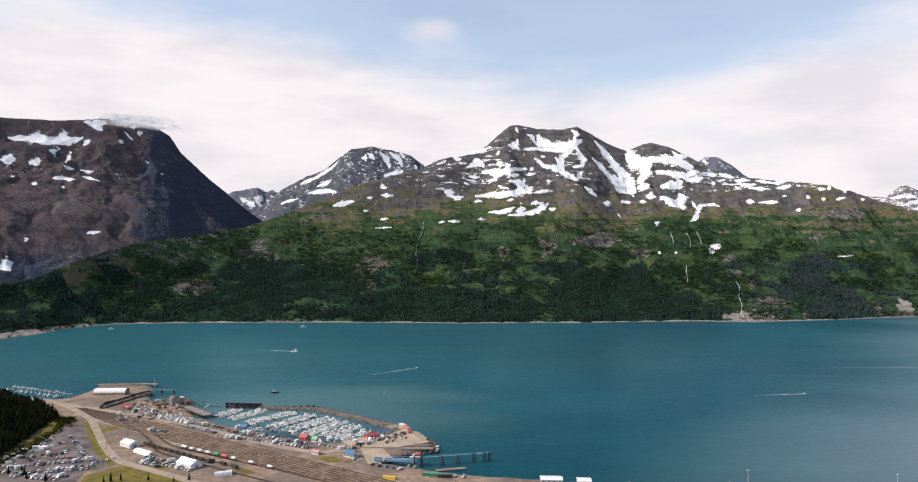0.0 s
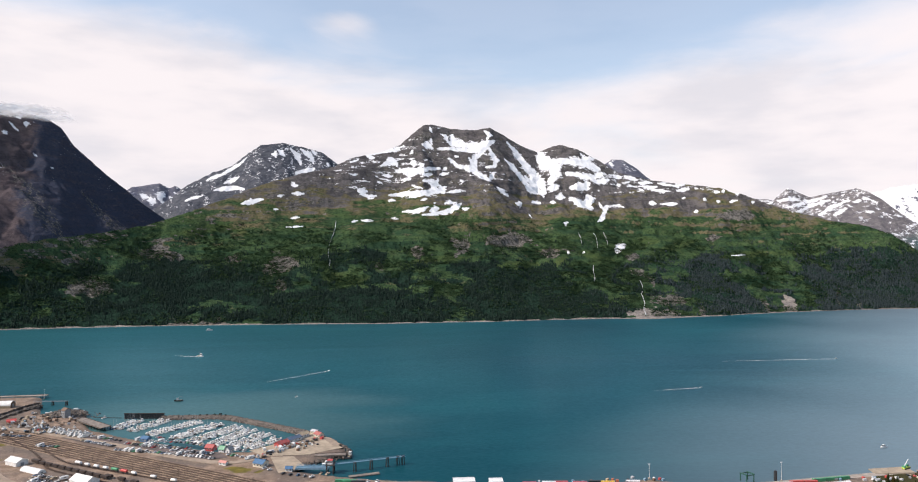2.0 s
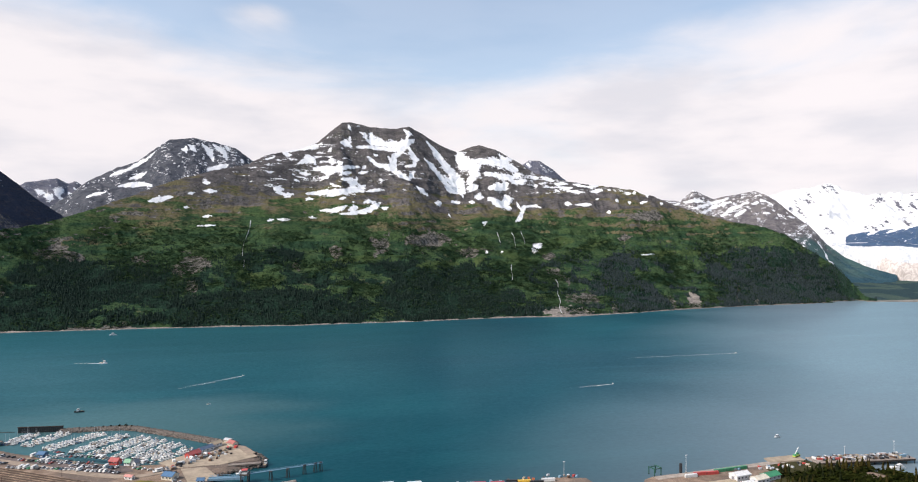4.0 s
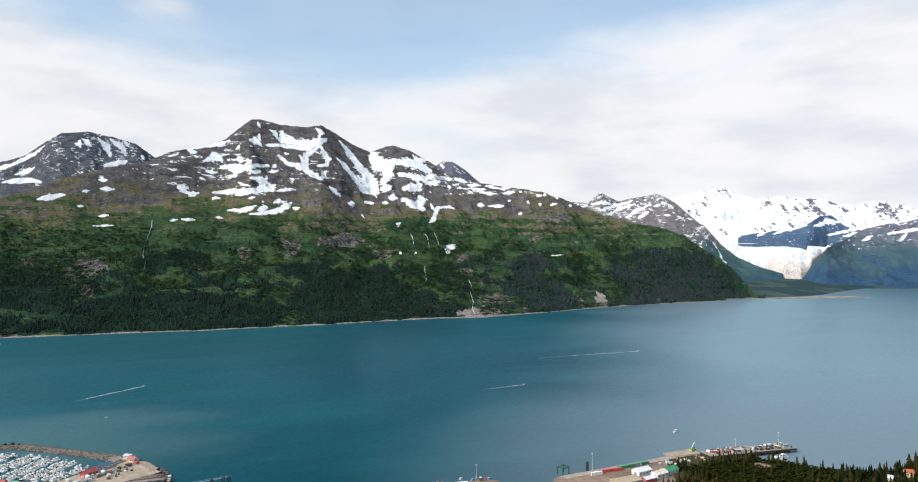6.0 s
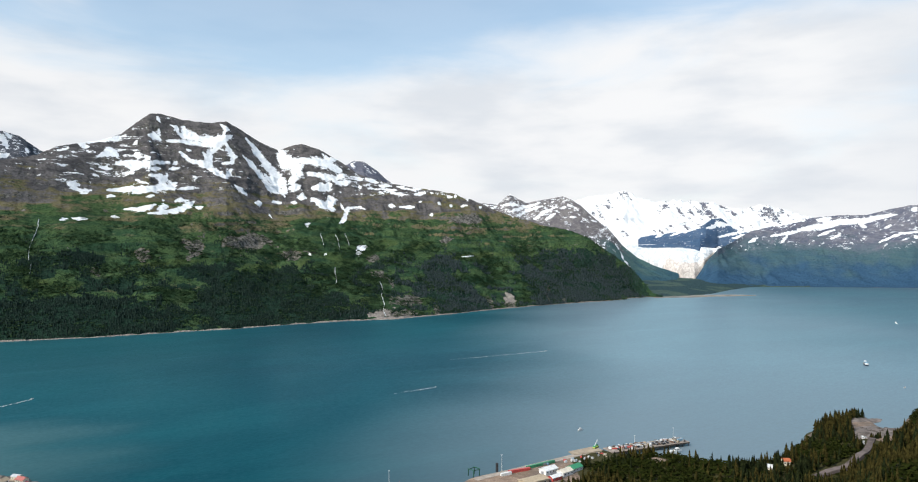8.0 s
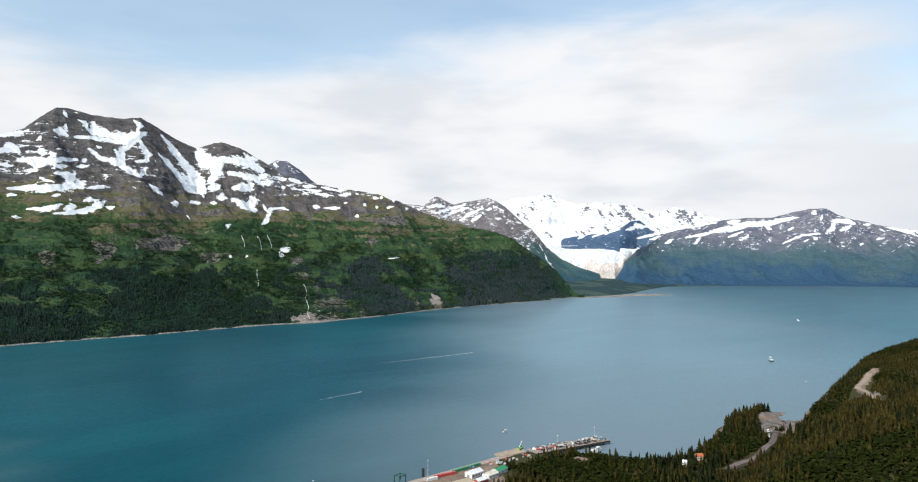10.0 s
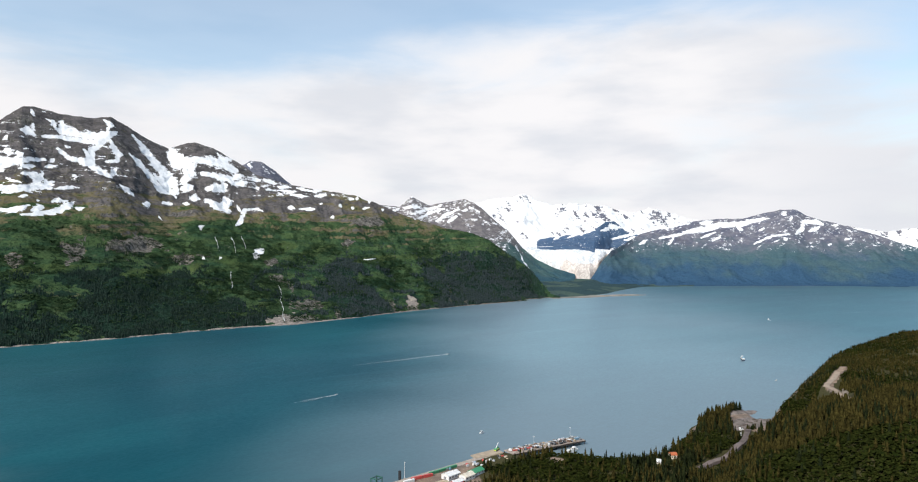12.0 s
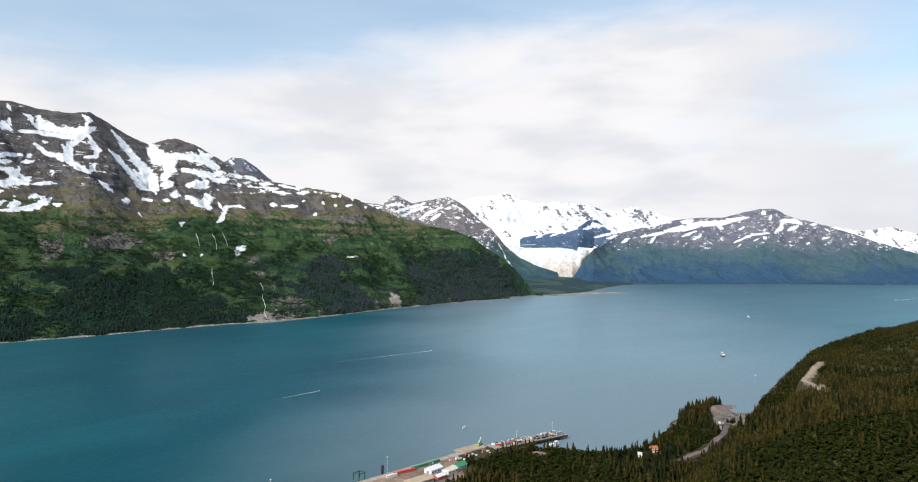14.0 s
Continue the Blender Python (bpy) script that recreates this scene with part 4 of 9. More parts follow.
def main_mountain():
    X, Y, Z, U, A = main_mountain_field()
    R = np.hypot(X, Y)
    steep = slopes_of(X, Y, Z)
    big, mid, small = fbm(X / 420, Y / 420, 61, 4), fbm(X / 120, Y / 120, 62, 4), fbm(X / 35, Y / 35, 63, 4)
    arc = np.radians(A) * 3000
    streak = fbm(arc / 48 + 3 * mid, Z / 9, 64, 4, 0.6)
    band = fbm(arc / 160 + 2 * big, Z / 16, 65, 4)
    cliff = strokes(A, Z, R, CLIFFS_WEST + CLIFFS_EAST, 180, 1.8)
    glade = strokes(A, Z, R, GLADES, 190, 1.8)
    woods = strokes(A, Z, R, WOODS_WEST + WOODS_EAST, 200, 2.6)
    # green climbs to about half way; olive heath above, bare rock on the steep and high ground
    top = 508 - 58 * step(A, 2, 12)
    green = 1.0 - 0.98 * step(Z, top - 330 + 200 * (big - 0.5), top) - 0.5 * step(steep, 0.75, 1.25) + 0.7 * (mid - 0.5) + 0.6 * (small - 0.5) + 1.0 * (band - 0.5) + 0.16 - 0.5 * step(Z, 440, 620) + 0.42 * step(A, 12, 19) * (1 - step(Z, 330, 430))
    stone = step(cliff + 0.5 * (small - 0.5), 0.42, 0.62)
    stone = np.maximum(stone, (0.9 - 0.6 * step(A, 14, 20)) * step(streak + 0.35 * step(steep, 0.55, 1.0), 0.78, 0.92) * step(Z, 120, 220))
    shore = 1 - step(Z + 5 * (small - 0.5), 1.2 + 5.0 * step(-A, 27, 30), 2.8 + 6.0 * step(-A, 27, 30))
    shore = np.maximum(shore, step(strokes(A, Z, R, SLIDES, 210, 1.2), 0.42, 0.55))    # and bare slides above it
    stone = np.maximum(stone, shore)
    woods = step(woods + 0.55 * (mid - 0.5) + 0.5 * (small - 0.5), 0.38, 0.56)
    shade_wood = 0.13 * step(-A, -2, 8)    # extra woods darken the western slope, partly in place of cloud shade
    fringe = 0.85 * step(fbm(X / 55, Y / 55, 68, 4) + shade_wood, 0.50, 0.60) * (1 - step(Z + 120 * (mid - 0.5), 60, 260))
    woods = np.maximum(woods, fringe) * (1 - step(glade, 0.35, 0.55)) * (1 - stone)
    loose = np.clip(0.16 + 1.7 * (streak - 0.5) + 0.9 * (big - 0.5) - 0.25 * step(steep, 0.8, 1.4), 0, 0.50) * step(Z, 360, 520)
    field = strokes(A, Z, R, SNOW_WEST + SNOW_SHOULDER + SNOW_LEDGES + SNOW_LOW_LEDGES + SNOW_SUMMIT + SNOW_CIRQUE + SNOW_BOWL + SNOW_BOWL_EDGE + SNOW_PLATEAU + SNOW_PLATEAU_EAST)
    # ribs of rock break the widest fields
    slant = np.radians(A) * 3300 + 0.8 * Z
    rib = step(ridged(slant / 42 + 1.5 * mid, Z / 90, 67, 4), 0.76, 0.88) * step(A, 12.5, 13.5) * step(Z, 430, 500)
    snow = np.maximum(loose, field) - 0.16 * rib
    ob = new("mountain", grid_mesh("mountain", X, Y, Z, M_MAIN, (snow, np.clip(green * (1 - 0.8 * stone), 0, 1), woods), bare=(stone, step(glade + 0.4 * (small - 0.5), 0.35, 0.75), shore)))
    tagged(ob, "green forested mountain with brown heights and snow fields above the sea inlet", "mountain", kind="structure")
    return X, Y, Z, U, woods


def mountain(label, crest, foot, profile, az, steps, gully, crag, rough, seed, mat, snow_at, green_at, wood_at, extra=(), tail=0.12, lean=0.7, flank=None, loose=0.42, scree=()):
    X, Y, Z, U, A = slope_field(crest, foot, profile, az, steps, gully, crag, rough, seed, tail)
    steep = slopes_of(X, Y, Z)
    big, mid = fbm(X / 420, Y / 420, seed + 61, 4), fbm(X / 110, Y / 110, seed + 62, 4)
    slant = np.radians(A) * 4400 + lean * Z
    streak = 0.65 * fbm(slant / 21, Z / 50, seed + 64, 5, 0.6) + 0.35 * ridged(X / 90, Y / 120, seed + 66, 3)
    green = 0.9 - step(Z, *green_at) * 1.1 - 0.3 * step(steep, 0.7, 1.4) + 0.7 * (mid - 0.5)
    woods = 1 - step(Z + 190 * (mid - 0.5) + 160 * (big - 0.5), *wood_at)
    if flank is not None:   # painted shade: slate blue on one flank, bare brown rock on the rest
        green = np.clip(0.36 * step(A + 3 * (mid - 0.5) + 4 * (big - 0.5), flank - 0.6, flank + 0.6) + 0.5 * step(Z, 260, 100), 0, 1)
    coast = 1 - step(U + 0.01 * (mid - 0.5), 0.006, 0.012)
    green, woods = green * (1 - coast), woods * (1 - coast)
    want = (streak - streak.mean()) / streak.std() + 0.5 * (big - 0.5) / 0.15 - 0.5 * step(steep, 0.9, 1.5)
    lo, hi = snow_at[2:]
    snow = 0.47 + 0.14 * (want - (lo + (hi - lo) * np.clip((Z - snow_at[0]) / (snow_at[1] - snow_at[0]), 0, 1)))
    snow = snow * step(Z, snow_at[0] - 60, snow_at[0])
    if extra:
        snow = np.maximum(np.minimum(snow, loose), strokes(A, Z, np.hypot(X, Y), extra, seed + 80))
    bare = (step(strokes(A, Z, np.hypot(X, Y), scree, seed + 70, 2.5) + 0.5 * (mid - 0.5), 0.3, 0.8) * 0.5, X * 0, X * 0) if scree else None
    ob = new("mountain", grid_mesh("mountain", X, Y, Z, mat, (np.clip(snow, 0, 1), np.clip(green, 0, 1), woods), True, bare))
    return tagged(ob, label, "mountain", kind="structure")


MAIN = main_mountain()
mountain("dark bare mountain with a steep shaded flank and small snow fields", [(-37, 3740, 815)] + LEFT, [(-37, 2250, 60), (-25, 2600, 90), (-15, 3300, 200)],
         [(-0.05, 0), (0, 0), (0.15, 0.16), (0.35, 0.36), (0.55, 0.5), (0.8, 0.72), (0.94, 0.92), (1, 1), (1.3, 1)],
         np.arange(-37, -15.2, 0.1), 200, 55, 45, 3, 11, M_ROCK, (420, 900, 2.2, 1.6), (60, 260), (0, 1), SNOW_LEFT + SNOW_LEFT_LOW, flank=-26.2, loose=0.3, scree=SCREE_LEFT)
mountain("grey rocky peak streaked with snow behind the green mountain", SECOND, [(-18, 3300, 150), (0, 3400, 300)], PROFILE_PLAIN,
         np.arange(-17.6, -1.2, 0.1), 150, 18, 40, 4, 13, M_SLATE, (330, 880, 1.25, 0.45), (100, 400), (0, 1), SNOW_SECOND, loose=0.40)
mountain("small haze-blue distant peak with snow in a gap", SMALL, [(-20, 4300, 250), (-13, 4300, 250)], PROFILE_PLAIN,
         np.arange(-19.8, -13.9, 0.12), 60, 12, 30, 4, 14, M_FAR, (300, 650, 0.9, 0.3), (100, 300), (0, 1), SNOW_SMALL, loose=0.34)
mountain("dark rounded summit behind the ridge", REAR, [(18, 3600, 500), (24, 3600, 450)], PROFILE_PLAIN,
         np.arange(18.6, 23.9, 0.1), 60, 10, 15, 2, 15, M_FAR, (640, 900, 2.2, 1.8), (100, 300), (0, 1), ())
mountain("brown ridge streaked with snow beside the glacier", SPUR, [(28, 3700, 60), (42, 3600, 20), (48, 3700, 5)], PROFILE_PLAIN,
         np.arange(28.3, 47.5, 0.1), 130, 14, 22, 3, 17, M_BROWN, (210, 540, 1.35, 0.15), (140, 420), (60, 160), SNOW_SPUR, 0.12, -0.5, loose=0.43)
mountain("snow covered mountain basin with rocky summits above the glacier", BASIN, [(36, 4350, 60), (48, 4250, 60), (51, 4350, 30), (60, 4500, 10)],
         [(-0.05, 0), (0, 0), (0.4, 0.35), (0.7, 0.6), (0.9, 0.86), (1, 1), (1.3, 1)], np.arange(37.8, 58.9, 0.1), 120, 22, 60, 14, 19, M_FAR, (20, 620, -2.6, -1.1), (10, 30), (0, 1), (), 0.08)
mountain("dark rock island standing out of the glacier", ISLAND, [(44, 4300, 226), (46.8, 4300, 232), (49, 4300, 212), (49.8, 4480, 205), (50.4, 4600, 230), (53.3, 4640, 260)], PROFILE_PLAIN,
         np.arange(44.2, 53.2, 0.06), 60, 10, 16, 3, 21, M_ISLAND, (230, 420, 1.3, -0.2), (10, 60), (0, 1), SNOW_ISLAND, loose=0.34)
mountain("haze-blue mountain with forested foot and snow streaked top across the inlet", RIGHT, [(47, 3950, 2), (50, 3800, 2), (53, 3960, -1), (57.3, 4106, -1), (63.2, 4286, -1), (67.4, 4441, -1), (75, 4600, -1)],
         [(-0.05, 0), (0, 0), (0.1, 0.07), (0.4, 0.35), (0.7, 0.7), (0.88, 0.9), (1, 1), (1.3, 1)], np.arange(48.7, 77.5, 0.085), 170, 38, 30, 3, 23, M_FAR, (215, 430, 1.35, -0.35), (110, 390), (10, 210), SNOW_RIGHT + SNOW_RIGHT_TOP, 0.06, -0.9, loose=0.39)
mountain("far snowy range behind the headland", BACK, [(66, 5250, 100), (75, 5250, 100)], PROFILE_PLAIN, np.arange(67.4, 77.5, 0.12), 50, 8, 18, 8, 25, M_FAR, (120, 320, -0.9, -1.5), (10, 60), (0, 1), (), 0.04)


def cloud_material():
    m = Nodes("summit_cloud", 1.0, 0, 0.0)
    thick = m.attribute("cover")[0]
    billow = m.noise(1.0, 6, 0.6, m.squash(0.012, 0.012, 0.026), 0.6)
    alpha = m.span(m.calc("ADD", thick, m.calc("MULTIPLY", m.calc("SUBTRACT", billow, 0.5), 1.1)), 0.12, 0.95, 0.0, 0.42)
    new_node = m.tree.nodes.new
    veil, back, both, clear, thin = (new_node("ShaderNode" + k) for k in ("BsdfDiffuse", "BsdfTranslucent", "MixShader", "BsdfTransparent", "MixShader"))
    veil.inputs["Color"].default_value = back.inputs["Color"].default_value = (0.95, 0.95, 0.96, 1)
    m.link(veil.outputs[0], both.inputs[1])
    m.link(back.outputs[0], both.inputs[2])
    m.link(alpha, thin.inputs[0])
    m.link(clear.outputs[0], thin.inputs[1])
    m.link(both.outputs[0], thin.inputs[2])
    m.link(thin.outputs[0], next(n for n in m.tree.nodes if n.type == "OUTPUT_MATERIAL").inputs["Surface"])
    return m.mat


def summit_cloud(az, dist, z, half, high, tilt, seed):
    """A thin cap of cloud on a summit: a few billowing veils, one behind another, thinning out to nothing at their rims."""
    ob = tagged(new("cloud"), "thin white cloud cap clinging to the rocky summit", "cloud")
    u, v = np.meshgrid(np.linspace(-1, 1, 41), np.linspace(-1, 1, 17), indexing="ij")
    a = math.radians(az)
    for k in range(4):
        lump = fbm(u * 2.2 + 9 * k, v * 1.3 + 5, seed + k, 4)
        deep = -70 + 45 * k + 60 * (lump - 0.5) - 35 * (1 - u ** 2) * (1 - v ** 2)
        across, up = half * u * (0.8 + 0.1 * k), high * v * (1.1 - 0.1 * k) + tilt * u * half + 18 * (lump - 0.5)
        r = dist + deep
        X, Y = r * math.sin(a) + across * math.cos(a), r * math.cos(a) - across * math.sin(a)
        thick = (1 - u ** 2) * (1 - v ** 2) * (0.35 + 1.1 * fbm(u * 3 + k, v * 2, seed + 20 + k, 3))
        veil = new("veil", grid_mesh("veil", X, Y, z + up, M_CLOUD, (np.clip(thick, 0, 1), X * 0, X * 0), True))
        veil.parent = ob


M_CLOUD = cloud_material()
summit_cloud(-25.6, 3640, 827, 230, 34, -0.02, 630)


def lowland():
    """The wooded outwash fan below the glacier."""
    az, u = np.arange(43.5, 57, 0.1), np.linspace(0, 1, 60)
    A, U = np.meshgrid(az, u, indexing="ij")
    inner = np.interp(az, [43.5, 45.6, 48.4, 50.1, 51.2, 52.8, 57.3], [2960, 3010, 3120, 3330, 3600, 3930, 4100])
    r = inner[:, None] + (4350 - inner[:, None]) * U
    X, Y = r * np.sin(np.radians(A)), r * np.cos(np.radians(A))
    rise = np.interp(az, [43.5, 46, 49, 50.5, 57], [24, 16, 10, 5, 4])
    Z = -1 + rise[:, None] * step(U, 0, 0.12) + 30 * U ** 2 + 9 * step(U, 0.1, 0.3) * (fbm(X / 60, Y / 60, 71, 4) - 0.3)
    woods = step(U, 0.02, 0.05) * step(fbm(X / 130, Y / 130, 73, 4), 0.35, 0.6)
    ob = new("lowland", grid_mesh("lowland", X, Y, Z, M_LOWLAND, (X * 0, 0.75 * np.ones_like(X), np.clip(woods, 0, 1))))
    tagged(ob, "low wooded shore below the glacier", "shore", kind="structure")
    # the bare spit that runs out from it
    az, u = np.arange(45.5, 53.3, 0.1), np.linspace(-1, 1, 14)
    A, U = np.meshgrid(az, u, indexing="ij")
    mid = np.interp(az, [45.5, 48.4, 50.3, 52, 53.3], [3005, 3130, 3215, 3270, 3300])
    half = np.interp(az, [45.5, 49, 51.5, 53.2, 53.3], [40, 95, 80, 25, 0.1])
    r = mid[:, None] + half[:, None] * U
    X, Y = r * np.sin(np.radians(A)), r * np.cos(np.radians(A))
    Z = -1.0 + 3.4 * (1 - U ** 2) * (0.2 + fbm(X / 60, Y / 60, 72, 4))
    ob = new("gravel_spit", grid_mesh("gravel_spit", X, Y, Z, M_SPIT))
    tagged(ob, "bare grey gravel spit at the river mouth", "shore", kind="structure")


M_SPIT = simple("river_gravel", (0.21, 0.195, 0.165), 0.95, 0, 0.45, 0.02)
lowland()


def water():
    mesh = bpy.data.meshes.new("water")
    mesh.from_pydata([(-6000, -3000, 0), (7000, -3000, 0), (7000, 6500, 0), (-6000, 6500, 0)], [], [(0, 1, 2, 3)])
    mesh.materials.append(M_WATER)
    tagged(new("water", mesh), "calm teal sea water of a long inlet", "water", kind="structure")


water()


# ---------------------------------------------------------------- near land
SHORE_WEST = [
    (-1500, 965), (-800, 938), (-640, 918), (-545, 893), (-526, 900), (-520, 950), (-530, 992), (-448, 985), (-436, 958), (-418, 915), (-404, 884), (-378, 903), (-350, 884), (-338, 842), (-312, 800),
    (-292, 788), (-268, 768), (-238, 748), (-203, 727), (-178, 709), (-148, 697), (-120, 695), (-101, 710), (-86, 738), (-78, 752), (-62, 756),
    (-40, 718), (-24, 686), (-28, 668), (-52, 656), (-66, 646), (-73, 632), (-52, 621), (-20, 606), (10, 595), (60, 586), (185, 562),
    (240, 567), (262, 558), (268, 532), (300, 528), (312, 546),
]
SHORE_EAST = [
    (342, 550), (382, 545), (409, 547), (452, 552), (489, 556), (500, 530), (540, 500), (562, 462), (578, 440), (618, 437), (700, 462), (777, 482),
    (850, 505), (885, 508), (890, 495), (865, 470), (850, 452), (866, 444), (905, 456), (930, 466), (1116, 524), (1452, 623), (1630, 650), (2000, 690),
    (2000, -700), (-1500, -700),
]
HILL_FOOT = [(2200, 720), (1550, 640), (1200, 540), (1000, 468), (920, 432), (850, 402), (790, 382), (710, 364), (597, 352), (430, 300), (300, 200), (100, -20), (-200, -260), (-700, -400), (-1600, -420)]
KNOLL_FOOT = [(-800, 930), (-620, 900), (-520, 850), (-466, 792), (-464, 768), (-450, 712), (-436, 651), (-430, 600), (-440, 500), (-520, 380)]


ROAD_BEND = [(1069, 435, 50), (1027, 427, 48), (978, 412, 46), (931, 400, 45), (909, 382, 46), (871, 359, 49), (802, 318, 58)]


def gap_to(X, Y, pts, closed):
    """Distance of each place to a line through pts, and for a closed line whether it lies inside."""
    best, inside = np.full(X.shape, 1e9), np.zeros(X.shape, bool)
    n = len(pts)
    for k in range(n if closed else n - 1):
        (x0, y0), (x1, y1) = pts[k], pts[(k + 1) % n]
        dx, dy = x1 - x0, y1 - y0
        t = np.clip(((X - x0) * dx + (Y - y0) * dy) / (dx * dx + dy * dy), 0, 1)
        best = np.minimum(best, (X - x0 - t * dx) ** 2 + (Y - y0 - t * dy) ** 2)
        if closed and y0 != y1:
            inside ^= ((Y >= min(y0, y1)) & (Y < max(y0, y1))) & (X < x0 + (Y - y0) / dy * dx)
    return np.sqrt(best), inside


def within(X, Y, pts):
    return gap_to(X, Y, pts, True)[1]


def land_height(X, Y):
    X, Y = np.asarray(X, float), np.asarray(Y, float)
    d, inside = gap_to(X, Y, SHORE_WEST + SHORE_EAST, True)
    d = np.where(inside, d, -d)
    Z = -4 + 7.6 * step(d, -7, 7)
    rough = fbm(X / 60, Y / 60, 201, 4) - 0.5
    # the long hill in the east and south
    h, _ = gap_to(X, Y, HILL_FOOT, False)
    south = within(X, Y, HILL_FOOT + [(-1600, -900), (2200, -900)])
    up = np.where(south, h, 0)
    Z = Z + np.clip(d, 0, 12) / 12 * ((0.94 - 0.05 * step(X, 760, 880) - 0.22 * step(X, 820, 1000) - 0.50 * step(X, 980, 1600)) * np.minimum(up, 62) + (0.26 * (1 - step(X, 700, 1000)) + 0.36 * step(X, 1050, 1450)) * np.maximum(up - 62, 0) + rough * np.minimum(up * 0.4, 16))
    # low wooded ground and headland before it
    east = step(X, 395, 520) * np.where(south, 0, 1)
    cove = step(np.hypot((X - 815) / 95, (Y - 450) / 42), 0.55, 1.0)
    east = east * cove
    Z = Z + east * np.clip(d - 5, 0, 30) / 30 * (5 + 10 * rough) * step(h, 12, 30)
    head = np.exp(-(((X - 772) / 45) ** 2 + ((Y - 470) / 22) ** 2))
    Z = Z + 9 * head
    # wooded knoll in the west
    k, _ = gap_to(X, Y, KNOLL_FOOT, False)
    west = within(X, Y, KNOLL_FOOT + [(-1500, 380), (-1500, 930)])
    Z = Z + np.where(west, 26 * step(k, 0, 70) + 8 * rough * step(k, 5, 40), 0)
    # bench of the hillside road
    near = (X > 760) & (X < 1110) & (Y > 280) & (Y < 480)
    if near.any():
        best, level = np.full(X.shape, 1e9), np.zeros(X.shape)
        for (x0, y0, z0), (x1, y1, z1) in zip(ROAD_BEND, ROAD_BEND[1:]):
            dx, dy = x1 - x0, y1 - y0
            t = np.clip(((X - x0) * dx + (Y - y0) * dy) / (dx * dx + dy * dy), 0, 1)
            g = np.hypot(X - x0 - t * dx, Y - y0 - t * dy)
            level = np.where(g < best, z0 + (z1 - z0) * t, level)
            best = np.minimum(best, g)
        Z = np.where(near, Z + (level - Z) * (1 - step(best, 6, 13)), Z)
    return Z


def ground_material():
    """Cover: r gravel or bare ground, g grass, b wood floor."""
    m = Nodes("town_ground", 0.92, 0, 0.15)
    gravel, grass, floor = m.attribute("cover")
    fine, mid, big = m.noise(0.8, 5, 0.65), m.noise(0.12, 5, 0.6), m.noise(0.02, 4, 0.55)
    base = m.mix(m.span(mid, 0.3, 0.7), (0.175, 0.122, 0.088), (0.31, 0.228, 0.168))
    base = m.mix(m.span(big, 0.42, 0.62, 0, 0.75), base, (0.120, 0.098, 0.085))
    base = m.mix(m.span(fine, 0.5, 0.7, 0, 0.6), base, (0.07, 0.06, 0.05))
    base = m.mix(m.span(m.noise(0.3, 4, 0.6), 0.58, 0.7, 0, 0.5), base, (0.40, 0.33, 0.26))
    jag = m.calc("MULTIPLY", m.calc("SUBTRACT", mid, 0.5), 0.6)
    turf = m.mix(m.span(mid, 0.3, 0.7), (0.085, 0.078, 0.018), (0.175, 0.135, 0.030))
    base = m.mix(m.span(m.calc("ADD", grass, jag), 0.4, 0.6), base, turf)
    wood = m.mix(m.span(fine, 0.3, 0.7), (0.030, 0.029, 0.010), (0.055, 0.050, 0.018))
    base = m.mix(m.span(m.calc("ADD", floor, jag), 0.4, 0.6), base, wood)
    m.bump(fine, 0.5, 0.4)
    return m.color(base)


M_GROUND = ground_material()
GRASS = [  # x, y, half width, half length, turn
    (-288, 602, 34, 14, 0), (-398, 722, 8, 60, 60), (-440, 690, 9, 90, 30), (-370, 662, 7, 40, 55), (-103, 629, 3, 3, 0), (-120, 640, 16, 8, 20), (-72, 700, 14, 7, 40),
    (-190, 596, 16, 6, 30), (-90, 716, 10, 6, 0),
]


